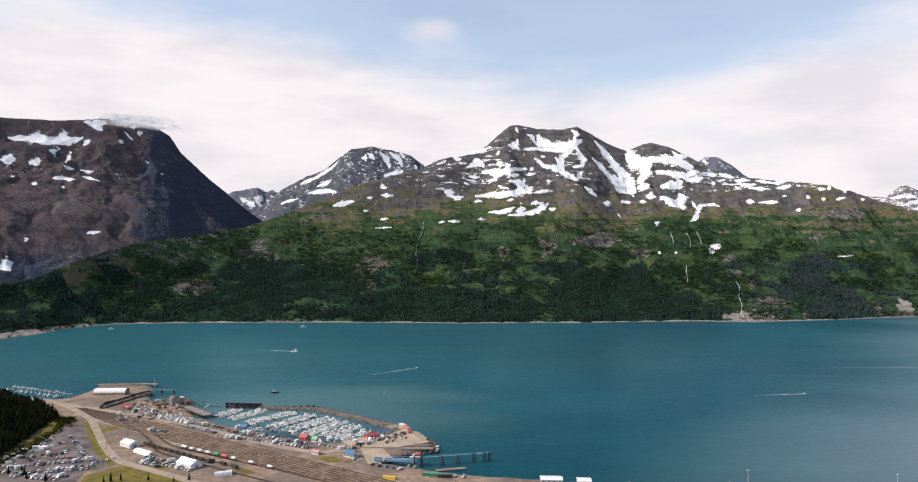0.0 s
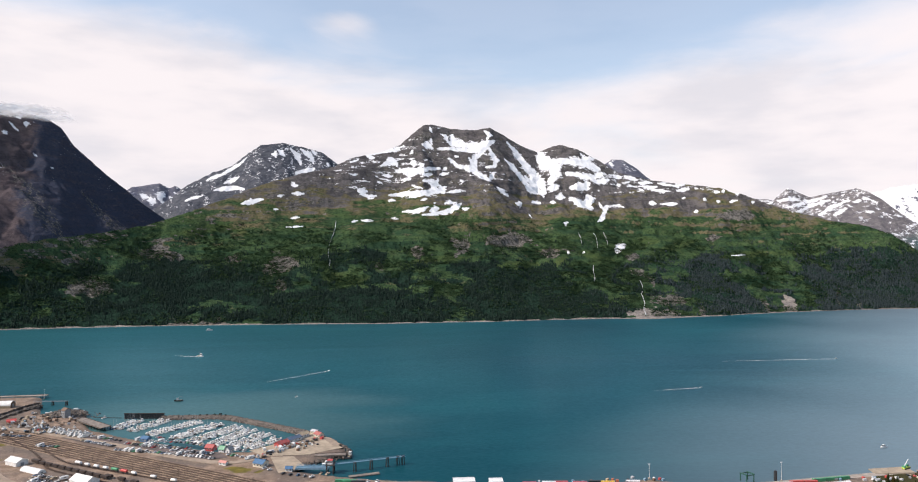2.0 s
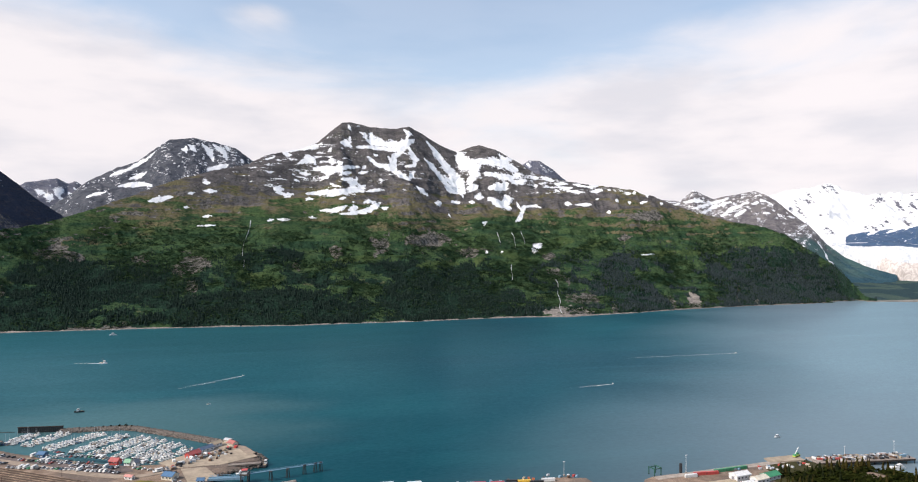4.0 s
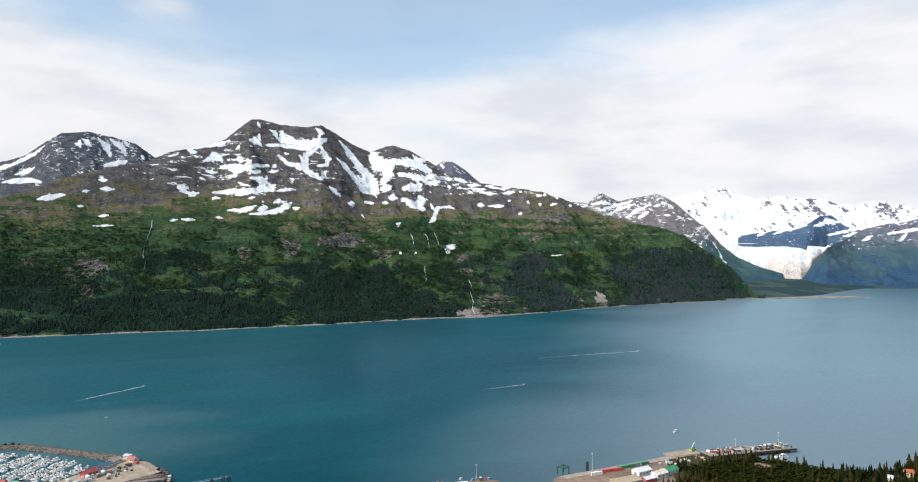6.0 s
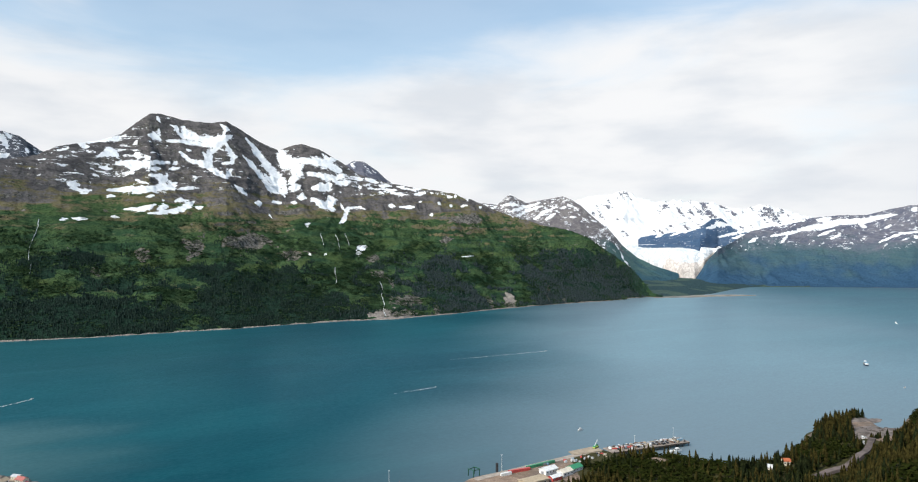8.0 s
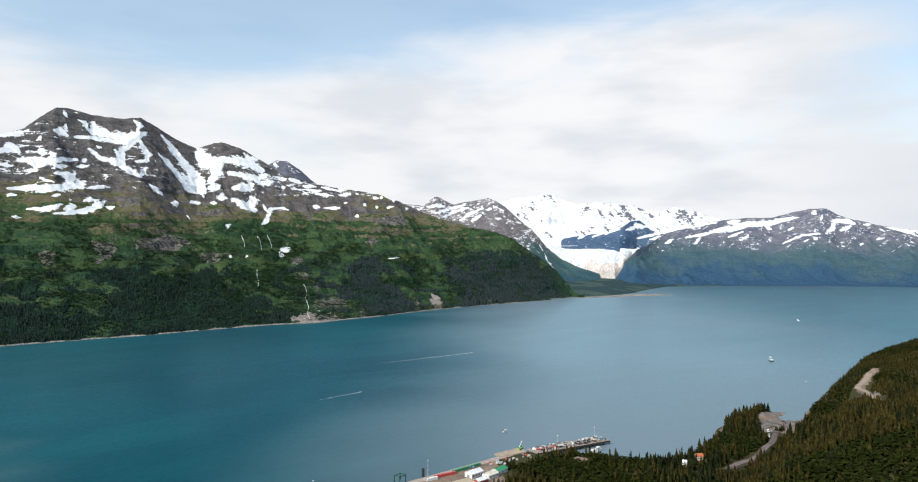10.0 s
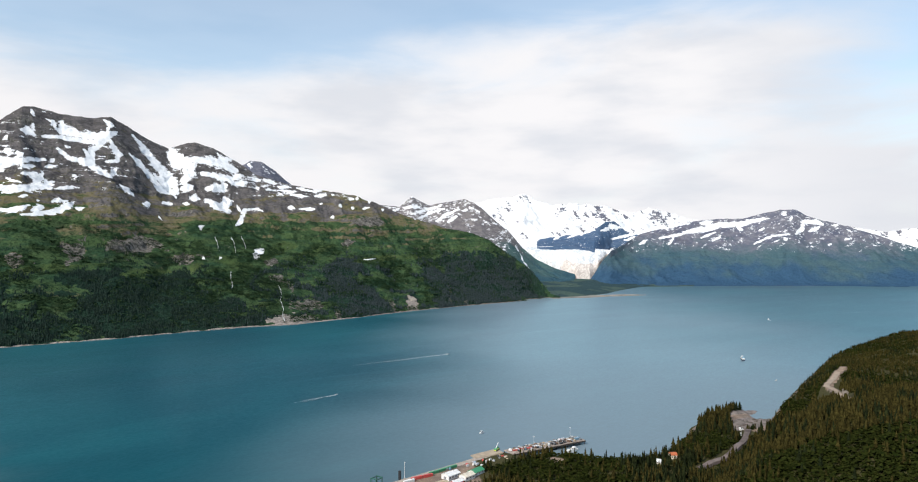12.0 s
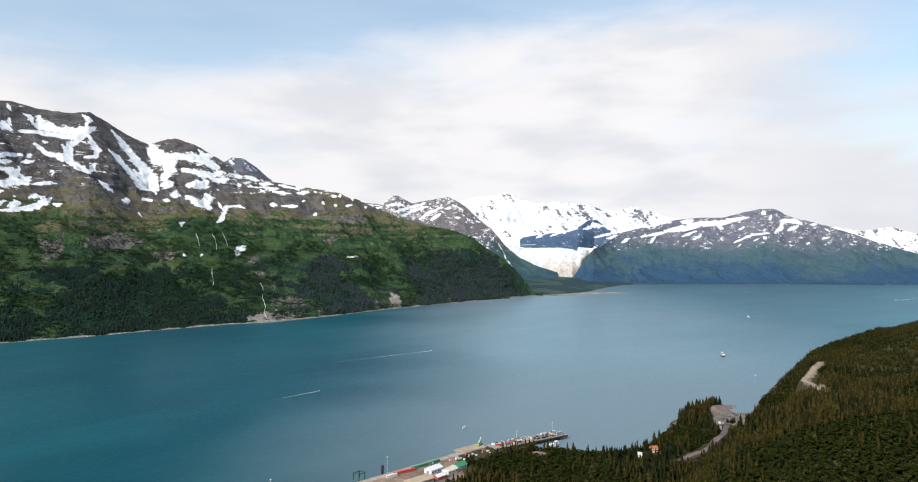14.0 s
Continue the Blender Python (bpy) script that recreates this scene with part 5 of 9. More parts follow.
def near_ground():
    x, y = np.arange(-900, 2001, 6.0), np.arange(-160, 1031, 6.0)
    X, Y = np.meshgrid(x, y, indexing="ij")
    Z = land_height(X, Y)
    mid = fbm(X / 50, Y / 50, 210, 4)
    h, _ = gap_to(X, Y, HILL_FOOT, False)
    south = within(X, Y, HILL_FOOT + [(-1600, -900), (2200, -900)])
    west = within(X, Y, KNOLL_FOOT + [(-1500, 380), (-1500, 930)])
    wood = np.where(south | west, 1.0, 0.0)
    wood = np.maximum(wood, step(X + 0.6 * (505 - Y), 405, 425) * step(X, 380, 420))
    d, _ = gap_to(X, Y, SHORE_EAST[:-2], False)
    wood = wood * step(d, 3, 9)
    for px, py, w in ((838, 452, 46), (868, 470, 34), (505, 487, 12), (815, 440, 40), (790, 425, 34), (895, 488, 16), (845, 340, 0)):
        if w:
            wood = wood * step(np.hypot(X - px, Y - py), w * 0.7, w)
    bend, _ = gap_to(X, Y, [q[:2] for q in ROAD_BEND], False)
    wood = wood * step(bend, 4, 8)
    grass = patches(X, Y, GRASS)
    for pts in ([(-325, 588), (-306, 619), (-283, 610), (-247, 588), (-230, 572), (-320, 572)], [(-435, 778), (-428, 783), (-363, 680), (-315, 620), (-316, 612), (-354, 651)],
                [(-470, 800), (-452, 790), (-437, 700), (-424, 620), (-436, 610), (-452, 712)]):
        gap, inside = gap_to(X, Y, pts, True)
        grass = np.maximum(grass, step(np.where(inside, gap, -gap), -4, 3))
    ob = new("ground", grid_mesh("ground", X[:, ::-1], Y[:, ::-1], Z[:, ::-1], M_GROUND, (X * 0, grass[:, ::-1], wood[:, ::-1])))
    tagged(ob, "brown gravel and wooded land along the shore", "ground", kind="structure")


near_ground()


def sheet(name, pts, z, mat, label, category):
    """A flat paved surface with a given outline."""
    bm = bmesh.new()
    bm.faces.new([bm.verts.new((x, y, z)) for x, y in pts])
    bmesh.ops.triangulate(bm, faces=bm.faces[:])
    for f in bm.faces:
        if f.normal.z < 0:
            f.normal_flip()
    mesh = bpy.data.meshes.new(name)
    bm.to_mesh(mesh)
    bm.free()
    mesh.materials.append(mat)
    return tagged(new(name, mesh), label, category, kind="structure")


def smooth_line(pts, steps=6):
    """A rounded line through pts, by Catmull-Rom."""
    p = [Vector(q) for q in pts]
    p = [2 * p[0] - p[1]] + p + [2 * p[-1] - p[-2]]
    out = []
    for a, b, c, d in zip(p, p[1:], p[2:], p[3:]):
        for k in range(steps):
            t = k / steps
            out.append(0.5 * (2 * b + (c - a) * t + (2 * a - 5 * b + 4 * c - d) * t * t + (3 * b - a - 3 * c + d) * t * t * t))
    return out + [p[-2]]


def ribbon(name, pts, width, lift, mat, label, category, follow=False, z=3.6, kind="structure"):
    """A road or bed along a line: a slab with a top and two sloping sides."""
    line3 = smooth_line([(*q, 0) if len(q) == 2 else q for q in pts])
    verts, faces = [], []
    for k, q in enumerate(line3):
        a, b = line3[max(k - 1, 0)], line3[min(k + 1, len(line3) - 1)]
        side = Vector((b.y - a.y, a.x - b.x, 0)).normalized()
        base = float(land_height(q.x, q.y)) if follow else (q.z if len(pts[0]) == 3 else z)
        for s, dz in ((-0.5, -1.5), (-0.5, lift), (0.5, lift), (0.5, -1.5)):
            o = q + side * (width * s + (0.8 if dz < 0 else 0) * (1 if s > 0 else -1))
            verts.append((o.x, o.y, base + dz))
    for k in range(len(line3) - 1):
        for j in range(3):
            i = 4 * k + j
            faces.append((i + 1, i, i + 4, i + 5))
    mesh = bpy.data.meshes.new(name)
    mesh.from_pydata(verts, [], faces)
    mesh.materials.append(mat)
    return tagged(new(name, mesh), label, category, kind=kind)


M_ASPHALT = simple("worn_asphalt", (0.118, 0.094, 0.086), 0.9, 0, 0.45, 0.06)
M_ROAD = simple("pale_road", (0.285, 0.225, 0.170), 0.9, 0, 0.2, 0.1)
M_BALLAST = simple("track_ballast", (0.25, 0.18, 0.125), 0.95, 0, 0.45, 0.12)
M_DIRT = simple("dry_gravel", (0.33, 0.27, 0.20), 0.95, 0, 0.2, 0.15)
M_RAIL = simple("rusty_rail", (0.09, 0.055, 0.04), 0.6, 0.3, 0.3, 1.0)

sheet("parking_lot", [(-442, 765), (-428, 770), (-394, 716), (-358, 660), (-322, 619), (-332, 598), (-322, 560), (-400, 560), (-424, 600), (-428, 670)], 3.85, M_ASPHALT,
      "worn grey asphalt parking lot", "parking lot")
sheet("parking_lot", [(-318, 775), (-262, 745), (-200, 715), (-150, 690), (-138, 672), (-165, 664), (-290, 738), (-330, 765)], 3.85, M_ASPHALT, "grey harbour parking lot", "parking lot")
sheet("gravel_yard", [(-122, 692), (-100, 712), (-84, 740), (-62, 752), (-42, 716), (-30, 690), (-62, 672), (-104, 671)], 3.84, M_DIRT, "pale sandy yard at the harbour point", "yard")
sheet("gravel_yard", [(-98, 668), (-76, 668), (-58, 628), (-84, 620)], 3.9, M_DIRT, "bare sandy gravel yard", "yard")
ROAD_LINE = [(-700, 930), (-564, 893), (-518, 869), (-438, 794), (-395, 735), (-351, 670), (-316, 629), (-282, 607), (-225, 572), (-160, 525)]
ribbon("road", ROAD_LINE, 7.5, 0.5, M_ROAD, "pale dusty road curving past the parking lot", "road")
ribbon("road", [(-516, 866), (-432, 826), (-369, 796), (-277, 740), (-200, 688), (-150, 660), (-122, 658), (-104, 676), (-80, 712), (-52, 728), (-36, 700)], 8, 0.45, M_ROAD, "pale road along the harbour", "road")
ribbon("road", [(597, 376), (622, 379), (646, 380), (671, 384), (719, 398), (768, 419)], 6.5, 1.2, M_ASPHALT, "grey road running to a small cove", "road", True)
ribbon("road", [(1027, 427), (978, 412), (931, 400), (909, 382), (871, 359), (802, 318)], 6.5, 0.5, M_ROAD, "pale road cut into the wooded hillside", "road", True)


def railway():
    yard = [(-470, 838), (-406, 790), (-330, 738), (-233, 672), (-140, 610), (-66, 560), (0, 515)]
    ribbon("rail_yard", yard, 36, 0.25, M_BALLAST, "brown ballast bed of a railway yard", "rail yard", kind="structure")
    lines = []
    for k in range(8):
        off = (k - 3.5) * 4.4
        pts = []
        for i, q in enumerate(yard):
            a, b = Vector(yard[max(i - 1, 0)]), Vector(yard[min(i + 1, len(yard) - 1)])
            side = Vector((b.y - a.y, a.x - b.x)).normalized()
            pts.append((q[0] + side.x * off * min(1, i / 1.5 + 0.15), q[1] + side.y * off * min(1, i / 1.5 + 0.15)))
        lines.append(pts)
    lines.append([(-391, 778), (-344, 728), (-312, 686), (-290, 655), (-229, 615), (-167, 576), (-90, 530)])
    lines.append([(-344, 745), (-300, 690), (-268, 664), (-174, 610), (-110, 570)])
    M_TIE = simple("railway_sleeper", (0.10, 0.08, 0.065), 0.95, 0, 0.4, 0.5)
    for pts in lines:
        track = tagged(new("railway_track"), "rusty railway track on dark sleepers", "railway track", "tracks of the yard")
        path = smooth_line([(*q, 0) for q in pts], 10)
        for pair in ((-0.85, -0.6), (0.6, 0.85)):
            verts, faces = [], []
            for k, q in enumerate(path):
                a, b = path[max(k - 1, 0)], path[min(k + 1, len(path) - 1)]
                side = Vector((b.y - a.y, a.x - b.x, 0)).normalized()
                for s in pair:
                    for dz in (4.0, 4.22):
                        o = q + side * s
                        verts.append((o.x, o.y, dz))
            for k in range(len(path) - 1):
                i, j = 4 * k, 4 * k + 4
                faces += [(i + 1, i + 3, j + 3, j + 1), (i, i + 1, j + 1, j), (i + 3, i + 2, j + 2, j + 3)]
            mesh = bpy.data.meshes.new("rail")
            mesh.from_pydata(verts, [], faces)
            mesh.materials.append(M_RAIL)
            new("rail", mesh).parent = track
        verts, faces = [], []
        for a, b in zip(path, path[1:]):
            n = max(1, int((b - a).length / 1.6))
            along = (b - a).normalized()
            side = Vector((along.y, -along.x, 0))
            for i in range(n):
                c = a.lerp(b, i / n)
                base = len(verts)
                for su, sv, z in ((-1, -1, 3.84), (1, -1, 3.84), (1, 1, 3.84), (-1, 1, 3.84), (-1, -1, 4.0), (1, -1, 4.0), (1, 1, 4.0), (-1, 1, 4.0)):
                    o = c + side * su * 1.35 + along * sv * 0.3
                    verts.append((o.x, o.y, z))
                for f in ((4, 5, 6, 7), (0, 1, 5, 4), (1, 2, 6, 5), (2, 3, 7, 6), (3, 0, 4, 7)):
                    faces.append(tuple(base + v for v in f))
        mesh = bpy.data.meshes.new("sleeper_bed")
        mesh.from_pydata(verts, [], faces)
        mesh.materials.append(M_TIE)
        tagged(new("sleeper_bed", mesh), kind="stuff").parent = track


railway()


# ---------------------------------------------------------------- woods
def spruce_shape(tiers, spikes, rng, trunk=True):
    """A spruce one unit high: a tapered trunk and drooping, uneven whorls of limbs. Returns verts, faces of crown and of trunk."""
    crown, cf = [], []
    for t in range(tiers):
        low = 0.10 + 0.80 * t / tiers
        top = min(1.0, low + 1.35 * 0.88 / tiers + 0.03)
        wide = 0.17 * (1 - (t / tiers) ** 1.15) + 0.02
        base = len(crown)
        crown.append((rng.uniform(-0.006, 0.006), rng.uniform(-0.006, 0.006), top))
        turn = rng.uniform(0, 6.28)
        n = spikes * 2
        for k in range(n):
            r = wide * (rng.uniform(0.8, 1.25) if k % 2 == 0 else rng.uniform(0.4, 0.6))
            a = turn + k * 6.2832 / n + rng.uniform(-0.12, 0.12)
            crown.append((r * math.cos(a), r * math.sin(a), low + (rng.uniform(-0.03, 0.01) if k % 2 == 0 else rng.uniform(0.0, 0.03))))
        cf += [(base, base + 1 + k, base + 1 + (k + 1) % n) for k in range(n)]
    stem, sf = [], []
    for z, r in ((-0.05, 0.018), (0.5, 0.010), (0.97, 0.002)):
        for k in range(5):
            stem.append((r * math.cos(k * 1.2566), r * math.sin(k * 1.2566), z))
    for lv in range(2):
        sf += [(lv * 5 + k, lv * 5 + (k + 1) % 5, lv * 5 + 5 + (k + 1) % 5, lv * 5 + 5 + k) for k in range(5)]
    return np.array(crown), cf, np.array(stem), sf


def shrub_shape(rng, leaves):
    """A bush one unit across: a heap of many small tilted leaf clumps with gaps."""
    verts, faces = [], []
    for k in range(leaves):
        a, b = rng.uniform(0, 6.28), rng.random()
        r = 0.5 * math.sqrt(b) * rng.uniform(0.8, 1.1)
        h = 0.62 * math.sqrt(max(0.02, 1 - b)) * rng.uniform(0.7, 1.1)
        c = Vector((r * math.cos(a), r * math.sin(a), h))
        n = (c + Vector((rng.uniform(-0.3, 0.3), rng.uniform(-0.3, 0.3), 0.1))).normalized()
        u = n.orthogonal().normalized()
        v = n.cross(u)
        s = rng.uniform(0.11, 0.2) * (14 / max(9, min(leaves, 14))) ** 0.5
        base = len(verts)
        for p, q in ((1, 0), (0.1, 0.8), (-0.9, 0.25), (-0.2, -0.9)):
            verts.append(tuple(c + u * p * s + v * q * s + n * rng.uniform(-0.05, 0.05)))
        faces += [(base, base + 1, base + 2), (base, base + 2, base + 3)]
    return np.array(verts), faces


def scatter(name, shapes, places, mat, label, category):
    """Many copies of a few triangle shapes in one mesh. places: x, y, z, height, width, turn."""
    V, F, at = [], [], 0
    P = np.asarray(places, float)
    for k, (verts, faces) in enumerate(shapes):
        p = P[k::len(shapes)]
        if not len(p):
            continue
        c, s = np.cos(p[:, 5])[:, None], np.sin(p[:, 5])[:, None]
        x = (verts[:, 0] * c - verts[:, 1] * s) * p[:, 4][:, None] + p[:, 0][:, None]
        y = (verts[:, 0] * s + verts[:, 1] * c) * p[:, 4][:, None] + p[:, 1][:, None]
        z = verts[:, 2] * p[:, 3][:, None] + p[:, 2][:, None]
        V.append(np.stack([x, y, z], -1).reshape(-1, 3))
        f = np.asarray(faces)[None] + (np.arange(len(p)) * len(verts))[:, None, None] + at
        F.append(f.reshape(-1, 3))
        at += len(p) * len(verts)
    V, F = np.concatenate(V), np.concatenate(F)
    mesh = bpy.data.meshes.new(name)
    mesh.vertices.add(len(V))
    mesh.vertices.foreach_set("co", V.astype(np.float32).ravel())
    mesh.loops.add(F.size)
    mesh.loops.foreach_set("vertex_index", F.astype(np.int32).ravel())
    mesh.polygons.add(len(F))
    mesh.polygons.foreach_set("loop_start", np.arange(0, F.size, 3, dtype=np.int32))
    mesh.update()
    mesh.materials.append(mat)
    return tagged(new(name, mesh), label, category, kind="stuff")


def far_woods():
    """Spruces on the lower slopes across the water."""
    rng = np.random.default_rng(5)
    X, Y, Z, U, woods = MAIN
    chance = woods ** 1.3 * (np.hypot(X, Y)) * (0.22 + step(fbm(X / 48, Y / 48, 305, 4), 0.42, 0.56))    # stands with brushy gaps
    cell = np.abs(np.gradient(np.hypot(X, Y), axis=1)) * np.hypot(X, Y)
    w = (chance * cell).ravel()
    pick = rng.choice(w.size, 38000, p=w / w.sum())
    x, y, z = X.ravel()[pick], Y.ravel()[pick], Z.ravel()[pick]
    n = len(pick)
    h = rng.uniform(5, 13, n) * (0.6 + 0.7 * fbm(x / 90, y / 90, 301, 3))
    local = random.Random(8)
    shapes = [spruce_shape(2, 3, local)[:2] for _ in range(4)]
    P = np.stack([x + rng.uniform(-3, 3, n), y + rng.uniform(-3, 3, n), z - 1, h, h * rng.uniform(1.1, 1.6, n), rng.uniform(0, 6, n)], -1)
    grey = np.degrees(np.arctan2(x, y)) + rng.normal(0, 3, n) > 23    # stands towards the river mouth, coloured grey to paint in haze
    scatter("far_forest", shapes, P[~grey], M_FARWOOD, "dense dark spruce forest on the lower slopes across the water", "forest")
    scatter("far_forest", shapes, P[grey], M_HAZEWOOD, "thin spruce forest greyed by haze towards the river mouth", "forest")
    # brush and alder thickets above the spruces
    bush = np.clip(1.15 - np.abs(Z - 120) / 200, 0, 1) * (U > 0.02) * (1 - 0.45 * woods) * step(fbm(X / 80, Y / 80, 303, 4), 0.38, 0.58)
    w = (bush * cell).ravel()
    pick = rng.choice(w.size, 26000, p=w / w.sum())
    n = len(pick)
    shapes = [shrub_shape(local, 5) for _ in range(6)]
    wide = rng.uniform(7, 17, n)
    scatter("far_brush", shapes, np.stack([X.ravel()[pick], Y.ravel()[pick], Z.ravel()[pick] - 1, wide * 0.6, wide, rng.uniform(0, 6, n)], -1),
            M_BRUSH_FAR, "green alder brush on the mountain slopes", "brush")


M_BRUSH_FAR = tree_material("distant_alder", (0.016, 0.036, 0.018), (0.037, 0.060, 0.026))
M_BRUSH = tree_material("alder_leaves", (0.011, 0.017, 0.004), (0.030, 0.034, 0.008))
M_OLIVE = tree_material("olive_spruce", (0.020, 0.018, 0.006), (0.056, 0.047, 0.014))
far_woods()


def near_woods():
    rng = np.random.default_rng(9)
    local = random.Random(4)
    n = 105000
    x, y = rng.uniform(380, 2000, n), rng.uniform(60, 660, n)
    az = np.degrees(np.arctan2(x, y))
    keep = (az > 34) & (az < 79) & (np.hypot(x, y) > 250)
    x, y = x[keep], y[keep]
    d, inside = gap_to(x, y, SHORE_WEST + SHORE_EAST, True)
    ok = inside & (d > 5) & ((x > 560) | (y < 514 - 0.02 * (x - 430)))
    for pts, w in (([(597, 376), (646, 380), (671, 384), (719, 398), (771, 421), (800, 440)], 6), ([q[:2] for q in ROAD_BEND], 7), ([(735, 282), (802, 318), (871, 359), (931, 400)], 10), ([(905, 388), (950, 398), (985, 406)], 10)):
        g, _ = gap_to(x, y, pts, False)
        ok &= g > w
    ok &= ~within(x, y, [(735, 400), (785, 405), (850, 430), (925, 458), (900, 500), (865, 497), (815, 474), (765, 440), (735, 415)])
    ok &= ~((np.hypot(x - 842, y - 452) < 30) | (np.hypot(x - 505, y - 487) < 11) | (np.hypot(x - 600, y - 406) < 11) | (np.hypot(x - 570, y - 403) < 9) | (np.hypot(x - 853, y - 345) < 10))
    ok &= ~((x < 428) & (y > 486))
    x, y = x[ok], y[ok]
    z = land_height(x, y)
    # conifers thin out on the higher brushy slope
    brushy = step(fbm(x / 95, y / 95, 311, 4) + 0.35 * step(z, 60, 130), 0.50, 0.66)
    thin = np.where(np.hypot(x, y) > 1150, 0.35, 0.62)
    tree = rng.random(len(x)) < thin * (1 - 0.93 * brushy)
    tx, ty, tz = x[tree], y[tree], z[tree]
    h = rng.uniform(6, 19, len(tx)) * (0.7 + 0.6 * fbm(tx / 60, ty / 60, 312, 3))
    h = np.where(np.hypot(tx - 800, ty - 460) < 75, h * 1.25, h)
    near = np.hypot(tx, ty)
    h = h * (1 - 0.35 * step(near, 950, 1250)) * (0.72 + 0.28 * step(near, 450, 700))
    order = np.argsort(near)
    single = order[:0]
    # the spruces of the low ground and the headland stand singly
    zone = np.where((tx > 560) & (tx < 850) & (ty > 385) & (ty < 500))[0]
    single = zone[np.linspace(0, len(zone) - 1, 260).astype(int)]
    mask = np.ones(len(tx), bool)
    mask[single] = False
    shapes = [spruce_shape(4, 4, local)[:2] for _ in range(9)]
    h = h * 0.82
    wide = h * rng.uniform(0.8, 1.4, len(h))
    P = np.stack([tx, ty, tz - 0.5, h, wide, rng.uniform(0, 6, len(h))], -1)
    rest = P[mask]
    olive = fbm(rest[:, 0] / 45, rest[:, 1] / 45, 313, 3) + rng.uniform(-0.15, 0.15, len(rest)) > 0.40
    scatter("forest", shapes, rest[~olive], M_SPRUCE, "dense dark spruce forest on the near hillside", "forest")
    scatter("forest", shapes, rest[olive], M_OLIVE, "olive green spruces on the near hillside", "forest")
    kinds = []
    for k in range(6):
        crown, cf, stem, sf = spruce_shape(7, 6, local)
        mc, ms = bpy.data.meshes.new("crown"), bpy.data.meshes.new("trunk")
        mc.from_pydata([tuple(v) for v in crown], [], cf)
        ms.from_pydata([tuple(v) for v in stem], [], sf)
        mc.materials.append(M_SPRUCE if k % 2 else M_OLIVE)
        ms.materials.append(M_BARK)
        kinds.append((mc, ms))
    for i, q in enumerate(P[~mask]):
        tree_ob = tagged(new("spruce_tree"), "tall narrow spruce tree on the wooded shore", "tree", "spruces by the cove")
        tree_ob.matrix_basis = Matrix.Translation(q[:3]) @ Matrix.Rotation(q[5], 4, "Z") @ Matrix.Diagonal((q[4], q[4], q[3], 1))
        for nm, mesh in zip(("crown", "trunk"), kinds[i % 6]):
            new(nm, mesh).parent = tree_ob
    b = rng.random(len(x)) < 0.34 + 0.56 * brushy
    bx, by, bz = x[b], y[b], z[b]
    shapes = [shrub_shape(local, 9) for _ in range(8)]
    wide = rng.uniform(4, 9.5, len(bx))
    P = np.stack([bx, by, bz - 0.4, wide * rng.uniform(0.6, 0.95, len(bx)), wide, rng.uniform(0, 6, len(bx))], -1)
    far = np.hypot(bx, by) > 1100
    P = P[~far | (rng.random(len(bx)) < 0.5)]
    scatter("brush", shapes, P[:22000], M_BRUSH, "green alder brush covering the near hillside", "brush")


def knoll_woods():
    rng = np.random.default_rng(12)
    local = random.Random(6)
    x, y = rng.uniform(-700, -425, 9000), rng.uniform(560, 930, 9000)
    k, _ = gap_to(x, y, KNOLL_FOOT, False)
    ok = within(x, y, KNOLL_FOOT + [(-1500, 380), (-1500, 930)]) & (k > 4)
    x, y = x[ok], y[ok]
    z = land_height(x, y)
    h = rng.uniform(7, 14, len(x))
    shapes = [spruce_shape(4, 5, local)[:2] for _ in range(5)]
    scatter("forest", shapes, np.stack([x, y, z - 0.5, h, h * rng.uniform(1, 1.4, len(x)), rng.uniform(0, 6, len(x))], -1), M_SPRUCE, "dark spruce wood on a knoll by the parking lot", "forest")


def bank_brush():
    """Brush on the bank between the knoll and the parking lot."""
    rng = np.random.default_rng(15)
    local = random.Random(16)
    pts = [(-462, 792), (-448, 770), (-436, 715), (-428, 660), (-424, 612), (-428, 572)]
    t = rng.uniform(0, len(pts) - 1.001, 900)
    i = t.astype(int)
    P = np.array(pts, float)
    x, y = (P[i] + (P[i + 1] - P[i]) * (t - i)[:, None]).T
    x, y = x + rng.normal(0, 5, 900), y + rng.normal(0, 4, 900)
    wide = rng.uniform(2.0, 4.6, 900)
    scatter("brush", [shrub_shape(local, 14) for _ in range(5)], np.stack([x, y, land_height(x, y) - 0.2, wide * 0.7, wide, rng.uniform(0, 6, 900)], -1), M_BRUSH, "green brush on the bank beside the parking lot", "brush")


near_woods()
knoll_woods()
bank_brush()


